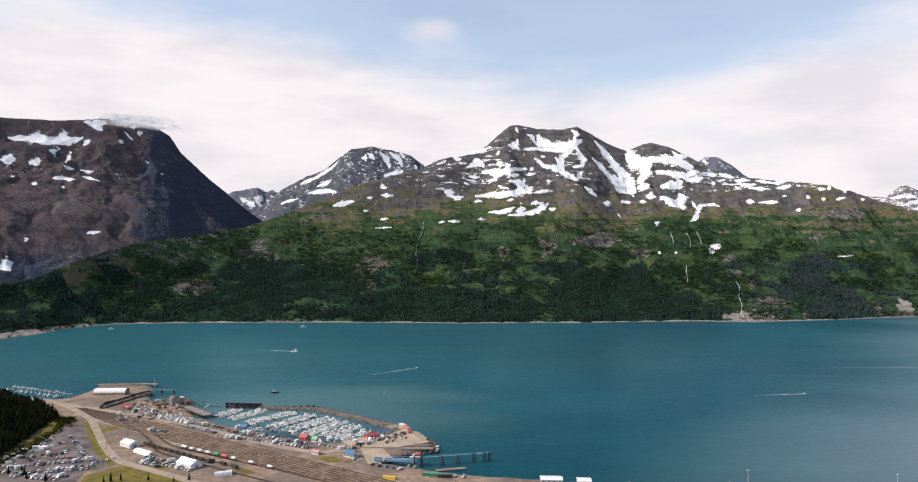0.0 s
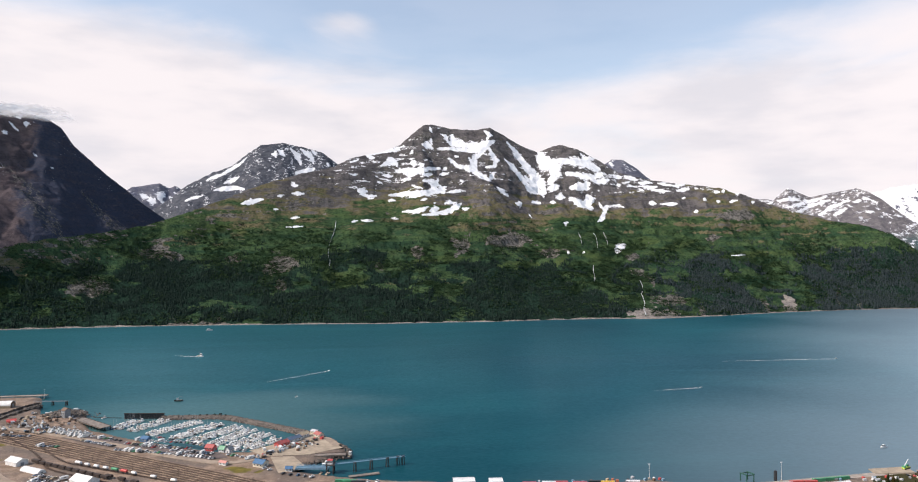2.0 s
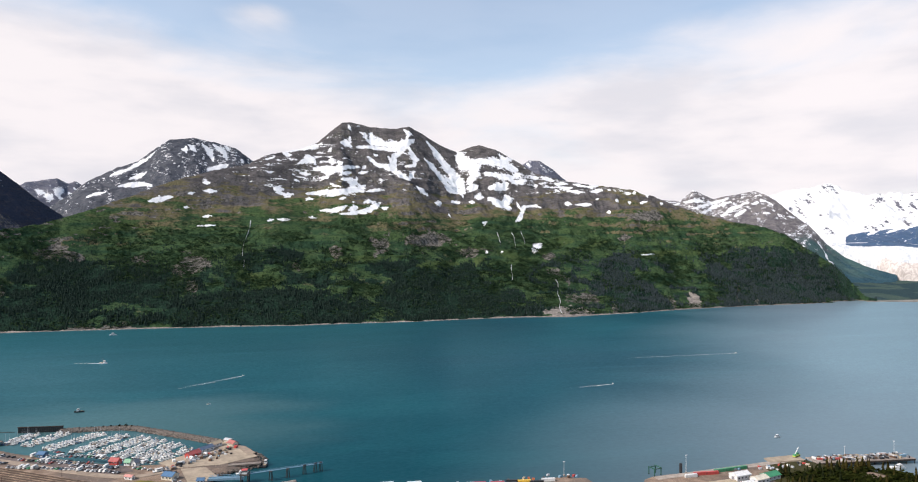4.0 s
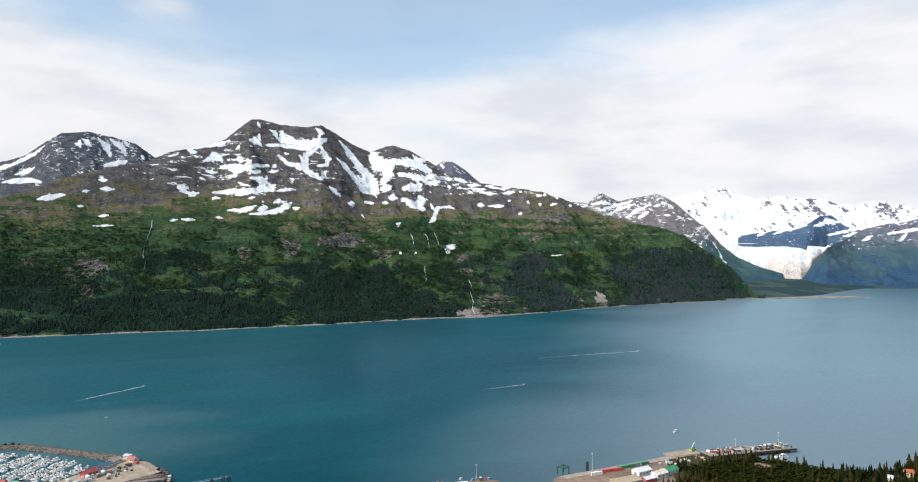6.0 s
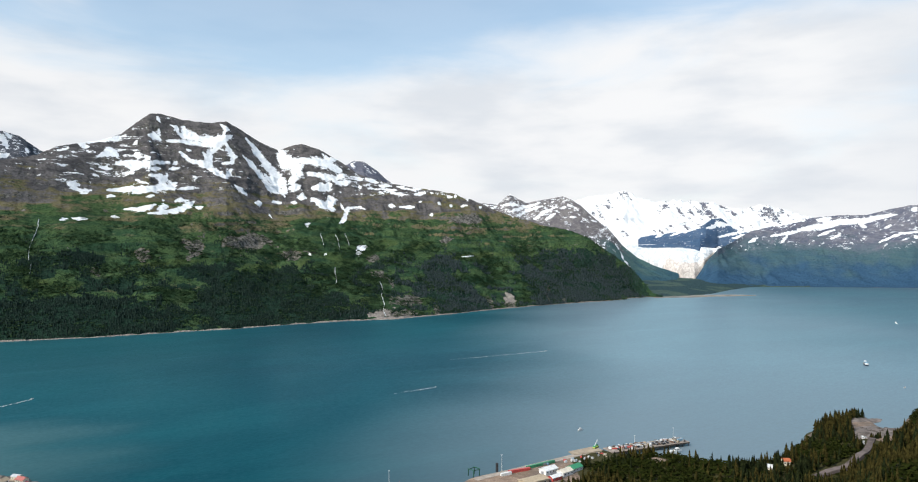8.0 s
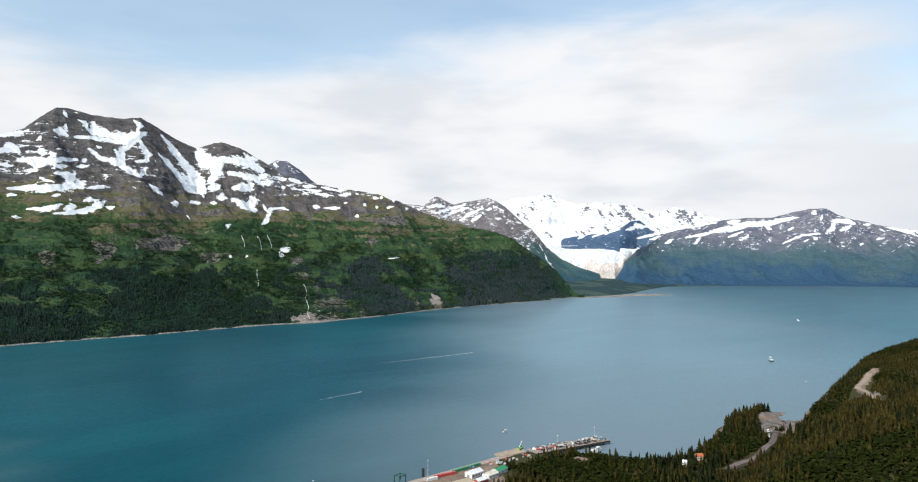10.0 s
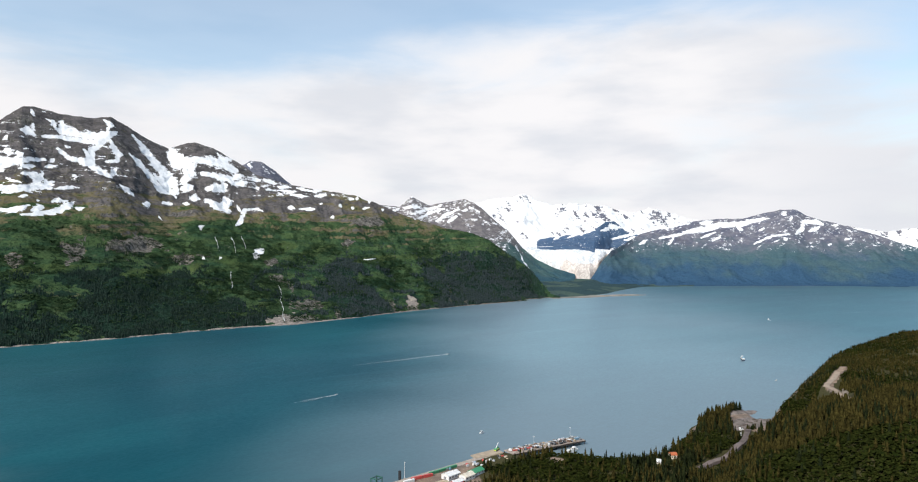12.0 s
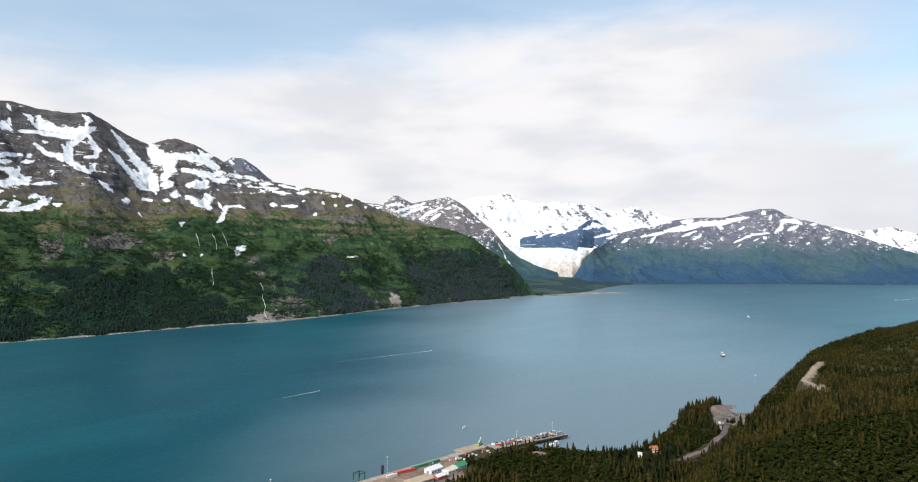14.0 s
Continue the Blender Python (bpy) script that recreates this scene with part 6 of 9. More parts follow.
# ---------------------------------------------------------------- shapes for things
class Shape:
    """A mesh put together from plain solids in local metres."""

    def __init__(self):
        self.verts, self.faces = [], []

    def add(self, verts, faces):
        n = len(self.verts)
        self.verts += [tuple(v) for v in verts]
        self.faces += [tuple(n + i for i in f) for f in faces]
        return self

    def box(self, x, y, z, sx, sy, sz, bevel=0.0, turn=0.0):
        """A block with its base middle at x, y, z; the upper edges can be drawn in."""
        c, s = math.cos(turn), math.sin(turn)
        hx, hy = sx / 2, sy / 2
        rings = [(hx, hy, 0), (hx, hy, sz - bevel), (hx - bevel, hy - bevel, sz)] if bevel else [(hx, hy, 0), (hx, hy, sz)]
        verts = [(x + c * a * p - s * b * q, y + s * a * p + c * b * q, z + h) for p, q, h in rings for a, b in ((-1, -1), (1, -1), (1, 1), (-1, 1))]
        faces = [(3, 2, 1, 0)]
        for k in range(len(rings) - 1):
            faces += [(4 * k + i, 4 * k + (i + 1) % 4, 4 * k + 4 + (i + 1) % 4, 4 * k + 4 + i) for i in range(4)]
        top = 4 * (len(rings) - 1)
        return self.add(verts, faces + [(top, top + 1, top + 2, top + 3)])

    def rings(self, rings, cap=True, closed=True):
        """A skin over rings of equally many points."""
        n = len(rings[0])
        verts = [p for r in rings for p in r]
        faces = []
        for k in range(len(rings) - 1):
            faces += [(k * n + i, k * n + (i + 1) % n, (k + 1) * n + (i + 1) % n, (k + 1) * n + i) for i in range(n if closed else n - 1)]
        if cap:
            faces += [tuple(range(n))[::-1], tuple(range((len(rings) - 1) * n, len(rings) * n))]
        return self.add(verts, faces)

    def tube(self, a, b, r0, r1=None, sides=8):
        a, b = Vector(a), Vector(b)
        d = (b - a).normalized()
        u = d.orthogonal().normalized()
        v = d.cross(u)
        ring = lambda o, r: [o + (u * math.cos(t) + v * math.sin(t)) * r for t in (2 * math.pi * k / sides for k in range(sides))]
        return self.rings([ring(a, r0), ring(b, r0 if r1 is None else r1)])

    def gable(self, sx, sy, z, rise, over=0.4, thick=0.3):
        """A pitched roof slab over a base sx by sy, ridge along x."""
        hx, hy = sx / 2 + over, sy / 2 + over
        drop = rise * over / (sy / 2)
        prof = [(-hy, z - drop), (0, z + rise), (hy, z - drop), (hy, z - drop + thick), (0, z + rise + thick), (-hy, z - drop + thick)]
        return self.rings([[(-hx, y, h) for y, h in prof], [(hx, y, h) for y, h in prof]])

    def mesh(self, name, mat, smooth=False):
        m = bpy.data.meshes.new(name)
        m.from_pydata(self.verts, [], self.faces)
        m.materials.append(mat)
        if smooth:
            for p in m.polygons:
                p.use_smooth = True
        return m


def part(name, shape, mat, parent, label="", smooth=False):
    ob = new(name, shape.mesh(name, mat, smooth))
    ob.parent = parent
    return tagged(ob, label)


def thing(name, label, category, x=0, y=0, z=0, turn=0, group=""):
    ob = tagged(new(name), label, category, group)
    ob.matrix_basis = pose(x, y, z, 0, 0, turn)
    return ob


def paint(name, col, rough=0.45, metal=0.0, spec=0.4):
    return simple(name, col, rough, metal, 0.12, 0.4, spec)


P_WHITE, P_CREAM = paint("white_paint", (0.68, 0.68, 0.66)), paint("cream_paint", (0.62, 0.56, 0.45))
P_RED, P_BLUE, P_GREEN = paint("red_paint", (0.48, 0.07, 0.06)), paint("blue_paint", (0.06, 0.14, 0.25)), paint("green_paint", (0.05, 0.24, 0.12))
P_DARK, P_GREY, P_SILVER = paint("dark_paint", (0.025, 0.027, 0.03)), paint("grey_paint", (0.22, 0.23, 0.24)), paint("silver_paint", (0.50, 0.51, 0.52), 0.55, 0.1)
P_YELLOW, P_ORANGE, P_TEAL = paint("yellow_paint", (0.72, 0.45, 0.06)), paint("orange_paint", (0.40, 0.12, 0.05)), paint("pale_blue_paint", (0.17, 0.29, 0.38))
P_TAN, P_BROWN = paint("tan_paint", (0.40, 0.32, 0.22), 0.7), paint("brown_paint", (0.14, 0.085, 0.055), 0.7)
M_GLASS_DARK = paint("dark_window_glass", (0.015, 0.02, 0.025), 0.3, 0.0, 0.5)
M_RUBBER = simple("black_rubber", (0.02, 0.02, 0.02), 0.85)
M_STEEL = simple("weathered_steel", (0.09, 0.08, 0.075), 0.6, 0.4, 0.35, 0.3)
M_PILE = simple("creosoted_timber", (0.045, 0.035, 0.03), 0.9, 0, 0.4, 0.5)
M_PLANK = simple("grey_planks", (0.20, 0.17, 0.145), 0.9, 0, 0.3, 0.3)
M_CONCRETE = simple("pale_concrete", (0.33, 0.285, 0.24), 0.9, 0, 0.2, 0.2)
M_TENT = simple("white_tent_fabric", (0.70, 0.69, 0.66), 0.6, 0, 0.12, 0.3)
M_BOULDER = Nodes("breakwater_rock", 0.95, 0, 0.2)
M_BOULDER = M_BOULDER.color(M_BOULDER.mix(M_BOULDER.island(), (0.07, 0.06, 0.052), (0.20, 0.172, 0.148)))


# ---------------------------------------------------------------- cars
def make_car(mat, kind):
    """kind: sedan, van or truck. Stands on z = 0, nose to +x."""
    names = {"sedan": "parked passenger car", "van": "parked high van", "truck": "parked pickup truck"}
    ob = tagged(new("car"), COLOURS[mat.name] + " " + names[kind] + " on the open lot", "car", "parked cars")
    h = 1.0 if kind == "sedan" else 1.15
    prof = {"sedan": [(-2.25, 0.55), (-2.2, 0.85), (-1.5, 0.95), (0.9, 0.98), (2.15, 0.78), (2.25, 0.5)],
            "van": [(-2.6, 0.5), (-2.6, 1.1), (-2.0, 1.15), (1.6, 1.15), (2.5, 0.9), (2.6, 0.5)],
            "truck": [(-2.7, 0.55), (-2.7, 1.1), (-0.7, 1.1), (1.2, 1.15), (2.6, 1.0), (2.7, 0.55)]}[kind]
    w = 0.92 if kind == "sedan" else 1.0
    part("body", Shape().rings([[(x, s * w, z) for x, z in prof + [(prof[-1][0] - 0.1, 0.28), (prof[0][0] + 0.1, 0.28)]] for s in (-1, 1)]), mat, ob)
    cab = {"sedan": [(-1.75, 0.94), (-1.1, 1.45), (0.35, 1.47), (1.15, 0.96)], "van": [(-2.5, 1.14), (-2.4, 2.1), (1.2, 2.1), (1.9, 1.12)],
           "truck": [(-0.7, 1.1), (-0.55, 1.75), (0.7, 1.75), (1.4, 1.12)]}[kind]
    top = 0.72 if kind == "sedan" else 0.85
    part("window", Shape().rings([[(x, s * (w - 0.06 if i in (0, 3) else top), z) for i, (x, z) in enumerate(cab)] for s in (-1, 1)]), M_GLASS_DARK, ob, "dark glass all round")
    a, b = cab[1], cab[2]
    part("roof", Shape().box((a[0] + b[0]) / 2, 0, a[1] - 0.02, b[0] - a[0] + 0.05, 2 * top, 0.1, 0.05), mat, ob)
    for x in (prof[0][0] + 0.85, prof[-1][0] - 0.85):
        for s in (-1, 1):
            part("wheel", Shape().tube((x, s * (w - 0.22), 0.33), (x, s * (w + 0.02), 0.33), 0.33, sides=10), M_RUBBER, ob)
    return ob


def make_camper():
    ob = tagged(new("camper"), "white motor camper with a dark windscreen", "camper", "parked campers")
    part("body", Shape().box(-0.4, 0, 0.5, 6.4, 2.4, 2.5, 0.15), P_WHITE, ob)
    part("cab", Shape().rings([[(x, s * 1.05, z) for x, z in [(2.7, 0.5), (2.7, 1.9), (3.2, 1.8), (4.0, 1.1), (4.1, 0.5)]] for s in (-1, 1)]), P_WHITE, ob)
    part("windscreen", Shape().rings([[(x, s * 0.95, z) for x, z in [(3.2, 1.82), (3.9, 1.2), (3.95, 1.22), (3.25, 1.86)]] for s in (-1, 1)]), M_GLASS_DARK, ob)
    for s in (-1, 1):
        part("window", Shape().box(-0.8, s * 1.2, 1.6, 2.2, 0.06, 0.6), M_GLASS_DARK, ob)
        for x in (-2.2, 3.0):
            part("wheel", Shape().tube((x, s * 0.85, 0.42), (x, s * 1.12, 0.42), 0.42, sides=10), M_RUBBER, ob)
    return ob


COLOURS = {"white_paint": "white", "silver_paint": "silver", "dark_paint": "black", "grey_paint": "grey", "red_paint": "red", "blue_paint": "blue", "tan_paint": "tan", "green_paint": "dark green"}
CAR_ROWS = [  # from x, y to x, y, how many
    (-416, 655, -427, 708, 10), (-407, 708, -376, 670, 8), (-368, 654, -336, 620, 7), (-401, 629, -381, 654, 8), (-390, 619, -353, 626, 10), (-362, 601, -335, 606, 8),
    (-348, 612, -334, 612, 4), (-336, 625, -326, 634, 4), (-407, 599, -384, 591, 6), (-389, 587, -345, 577, 11), (-417, 624, -419, 642, 5), (-340, 737, -318, 729, 6),
    (-301, 749, -262, 725, 10), (-303, 767, -262, 744, 8), (-255, 711, -218, 698, 10), (-297, 640, -268, 626, 7), (-269, 617, -240, 601, 8), (-253, 734, -220, 716, 9),
    (-211, 713, -182, 706, 8), (-188, 696, -157, 686, 8),
]
CAR_ROWS_MORE = [
    (-245, 744, -176, 719, 14), (-107, 646, -93, 628, 4), (-79, 616, -53, 604, 5), (-52, 612, -40, 609, 3), (-404, 642, -384, 662, 6), (-430, 640, -428, 664, 4),
    (-380, 640, -352, 632, 6), (-20, 588, 4, 584, 4), (-412, 612, -396, 606, 4), (-372, 589, -340, 584, 7), (-240, 727, -205, 716, 8),
    (-180, 722, -126, 690, 16), (-140, 680, -101, 656, 9), (-213, 697, -147, 668, 17), (-228, 752, -166, 711, 17), (-204, 705, -160, 684, 9), (-395, 781, -366, 774, 8),
    (-120, 664, -106, 676, 4), (-92, 694, -72, 712, 6), (-296, 632, -266, 614, 9), (-294, 625, -270, 610, 8), (-428, 634, -406, 640, 7), (-412, 614, -381, 616, 9), (-394, 594, -357, 599, 11),
    (-412, 660, -405, 688, 8), (-408, 708, -362, 652, 16),
]


def cars():
    rng = random.Random(21)
    base = [make_car(m, k) for m, k in ((P_WHITE, "sedan"), (P_SILVER, "sedan"), (P_DARK, "sedan"), (P_GREY, "sedan"), (P_RED, "sedan"), (P_BLUE, "sedan"),
                                        (P_WHITE, "van"), (P_WHITE, "truck"), (P_DARK, "truck"), (P_TAN, "truck"), (P_SILVER, "van"), (P_GREEN, "truck"))]
    camper = make_camper()
    used = set()
    for x0, y0, x1, y1, n in CAR_ROWS + CAR_ROWS_MORE:
        way = math.degrees(math.atan2(y1 - y0, x1 - x0))
        gap = math.hypot(x1 - x0, y1 - y0) / max(1, n - 1)
        for k in range(n):
            if rng.random() < 0.08:
                continue
            t = k / max(1, n - 1)
            x, y = x0 + (x1 - x0) * t + rng.uniform(-0.4, 0.4), y0 + (y1 - y0) * t + rng.uniform(-0.8, 0.8)
            turn = way + (90 if gap < 5 else rng.choice((70, 90))) + rng.choice((0, 180)) + rng.uniform(-5, 5)
            if rng.random() < 0.10 and gap > 3.4:
                src = camper
            else:
                src = rng.choices(base, (9, 7, 6, 5, 2, 2, 4, 4, 3, 1, 2, 1))[0]
            m = pose(x, y, 4.0, 0, 0, turn)
            if src in used:
                copy_thing(src, m)
            else:
                src.matrix_basis = m
                used.add(src)
    for src in base + [camper]:
        if src not in used:
            src.matrix_basis = pose(-300 + 5 * base.index(src) if src in base else -330, 752, 4.0)


cars()


# ---------------------------------------------------------------- boats
def hull_rings(length, beam, depth, bow=0.45, sheer=0.35):
    """Hull sections from stern to bow; the waterline is z = 0."""
    rings = []
    for t in (0, 0.15, 0.4, 0.65, 0.82, 0.94, 1.0):
        x = (t - 0.5) * length
        w = beam / 2 * (0.86 + 0.14 * math.sin(min(t, 0.5) * math.pi)) * (1 if t < 0.5 else max(0.03, 1 - ((t - 0.5) / 0.5) ** 2.2))
        top = depth * (0.62 + sheer * max(0, t - 0.3) ** 1.5)
        low = -0.3 * depth * (1 - max(0, (t - 0.8) / 0.2) * 0.8)
        rings.append([(x, -w, top), (x, -w * 0.82, 0.05), (x, 0, low), (x, w * 0.82, 0.05), (x, w, top), (x, w * 0.9, top - 0.12), (x, -w * 0.9, top - 0.12)])
    return rings


def make_boat(kind, hull_mat, label, length=7.0):
    ob = tagged(new("boat"), label, "boat", "boats in the harbour")
    beam = length * 0.34
    part("hull", Shape().rings(hull_rings(length, beam, length * 0.2)), hull_mat, ob)
    deck = length * 0.13
    if kind == "sail":
        part("cabin", Shape().box(0.3, 0, deck, length * 0.4, beam * 0.5, 0.5, 0.15), P_WHITE, ob)
        part("mast", Shape().tube((0.6, 0, deck), (0.6, 0, deck + length * 1.15), 0.10, 0.06, 6), P_SILVER, ob, "tall bare metal mast")
        part("boom", Shape().tube((0.5, 0, deck + 1.4), (-length * 0.36, 0, deck + 1.3), 0.16, 0.12, 6), P_BLUE, ob, "boom with a furled blue sail cover")
    elif kind == "cruiser":
        part("cabin", Shape().rings([[(x, s * beam * k, z) for x, z, k in ((-length * 0.28, deck, 0.4), (-length * 0.24, deck + 1.5, 0.34), (length * 0.12, deck + 1.5, 0.32), (length * 0.3, deck + 0.2, 0.3))] for s in (-1, 1)]), P_WHITE, ob)
        part("windscreen", Shape().rings([[(x, s * beam * k, z) for x, z, k in ((length * 0.13, deck + 1.4, 0.325), (length * 0.22, deck + 0.8, 0.31), (length * 0.235, deck + 0.84, 0.31), (length * 0.15, deck + 1.46, 0.325))] for s in (-1, 1)]), M_GLASS_DARK, ob)
        for s in (-1, 1):
            part("window", Shape().box(-length * 0.06, s * beam * 0.375, deck + 0.75, length * 0.26, 0.08, 0.45), M_GLASS_DARK, ob)
        part("flybridge", Shape().box(-length * 0.07, 0, deck + 1.5, length * 0.26, beam * 0.55, 0.55, 0.12), P_WHITE, ob)
    else:
        part("wheelhouse", Shape().box(length * 0.12, 0, deck, length * 0.24, beam * 0.6, 2.1, 0.12), P_WHITE, ob)
        part("window", Shape().box(length * 0.12, 0, deck + 1.2, length * 0.25, beam * 0.62, 0.5), M_GLASS_DARK, ob)
        part("mast", Shape().tube((-length * 0.05, 0, deck), (-length * 0.05, 0, deck + 4.5), 0.1, 0.06, 6), P_GREY, ob)
        part("boom", Shape().tube((-length * 0.05, 0, deck + 3), (-length * 0.4, 0, deck + 3.6), 0.08, 0.06, 6), P_GREY, ob)
        part("hatch", Shape().box(-length * 0.22, 0, deck - 0.2, length * 0.2, beam * 0.5, 0.45, 0.1), P_TAN, ob)
    return ob


PIERS = [  # floating piers: from x, y to x, y
    (-290, 805, -276, 848), (-270, 795, -243, 843), (-245, 776, -203, 830), (-213, 758, -176, 817), (-192, 742, -152, 800), (-166, 730, -133, 787), (-147, 719, -114, 768),
    (-128, 712, -100, 745),
]


def harbour():
    rng = random.Random(33)
    base = [make_boat("cruiser", P_WHITE, "white cabin cruiser moored at a floating pier"), make_boat("cruiser", P_WHITE, "long white motor yacht moored at a floating pier", 9.0),
            make_boat("fishing", P_WHITE, "white fishing boat with a wheelhouse at its mooring", 7.5), make_boat("fishing", P_BLUE, "blue hulled fishing boat at its mooring", 7.5),
            make_boat("sail", P_WHITE, "white sailing boat with a bare mast at its mooring", 7.5), make_boat("cruiser", P_GREY, "small grey open cabin boat at its mooring", 5.5),
            make_boat("sail", P_DARK, "dark hulled sailing boat at its mooring", 8), make_boat("fishing", P_DARK, "black hulled workboat at its mooring", 8.5)]
    used = set()
    for n, (x0, y0, x1, y1) in enumerate(PIERS):
        a, b = Vector((x0, y0, 0)), Vector((x1, y1, 0))
        long = (b - a).length
        way = math.degrees(math.atan2(y1 - y0, x1 - x0))
        pier = thing("floating_pier", "grey planked floating pier with timber piles", "pier", x0, y0, 0, way, "piers of the harbour")
        part("deck", Shape().box(long / 2, 0, 0.15, long, 2.4, 0.45, 0.08), M_PLANK, pier)
        for k in range(int(long / 12) + 1):
            for s in (-1, 1):
                part("pile", Shape().tube((k * 12, s * 1.45, -2), (k * 12, s * 1.45, 2.8), 0.2, sides=6), M_PILE, pier)
        count = int(long / 3.5)
        for k in range(count):
            for s in (-1, 1):
                if k % 2 == 0:
                    part("finger", Shape().box(4 + k * 3.5, s * 4.4, 0.15, 0.7, 6.4, 0.35), M_PLANK, pier)
                if rng.random() < (0.06 if n < 7 else 0.3):
                    continue
                src = rng.choices(base, (10, 4, 6, 2, 5, 3, 1, 1))[0]
                out = rng.uniform(4.6, 5.4)
                p = a + (b - a).normalized() * (2.4 + k * 3.5)
                side = Vector((b.y - a.y, a.x - b.x, 0)).normalized() * s * out
                m = pose(p.x + side.x, p.y + side.y, 0.05, 0, 0, way + (-90 * s if rng.random() < 0.6 else 90 * s) + rng.uniform(-3, 3))
                if src in used:
                    copy_thing(src, m)
                else:
                    src.matrix_basis = m
                    used.add(src)
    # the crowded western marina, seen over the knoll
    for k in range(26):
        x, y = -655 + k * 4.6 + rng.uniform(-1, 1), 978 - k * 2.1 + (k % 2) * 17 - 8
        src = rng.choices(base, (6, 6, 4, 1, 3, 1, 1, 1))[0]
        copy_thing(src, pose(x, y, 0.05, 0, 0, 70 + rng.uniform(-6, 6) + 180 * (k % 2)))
    # boats laid up ashore and drawn up round the rock heap
    for k in range(30):
        x, y = rng.uniform(-416, -372), rng.uniform(800, 884)
        if k > 14:
            x, y = rng.uniform(-372, -322), rng.uniform(768, 812)
        o = copy_thing(rng.choices(base, (4, 2, 3, 3, 0, 6, 0, 3))[0], pose(x, y, 4.4, 0, 0, rng.uniform(0, 180)) @ Matrix.Scale(rng.uniform(0.6, 1.0), 4))
        tagged(o, "boat laid up on the gravel beside the rock heap", "boat", "boats laid up ashore")
    for k in range(20):
        x, y = -352 + (k % 10) * 5.2 + rng.uniform(-1, 1), 800 - (k % 10) * 3.2 - (k // 10) * 9
        o = copy_thing(rng.choices(base, (8, 3, 4, 2, 0, 3, 0, 1))[0], pose(x, y, 4.8, 0, 0, rng.uniform(20, 80)))
        tagged(o, "boat laid up on blocks on the gravel", "boat", "boats laid up ashore")
    return base


BOATS = harbour()


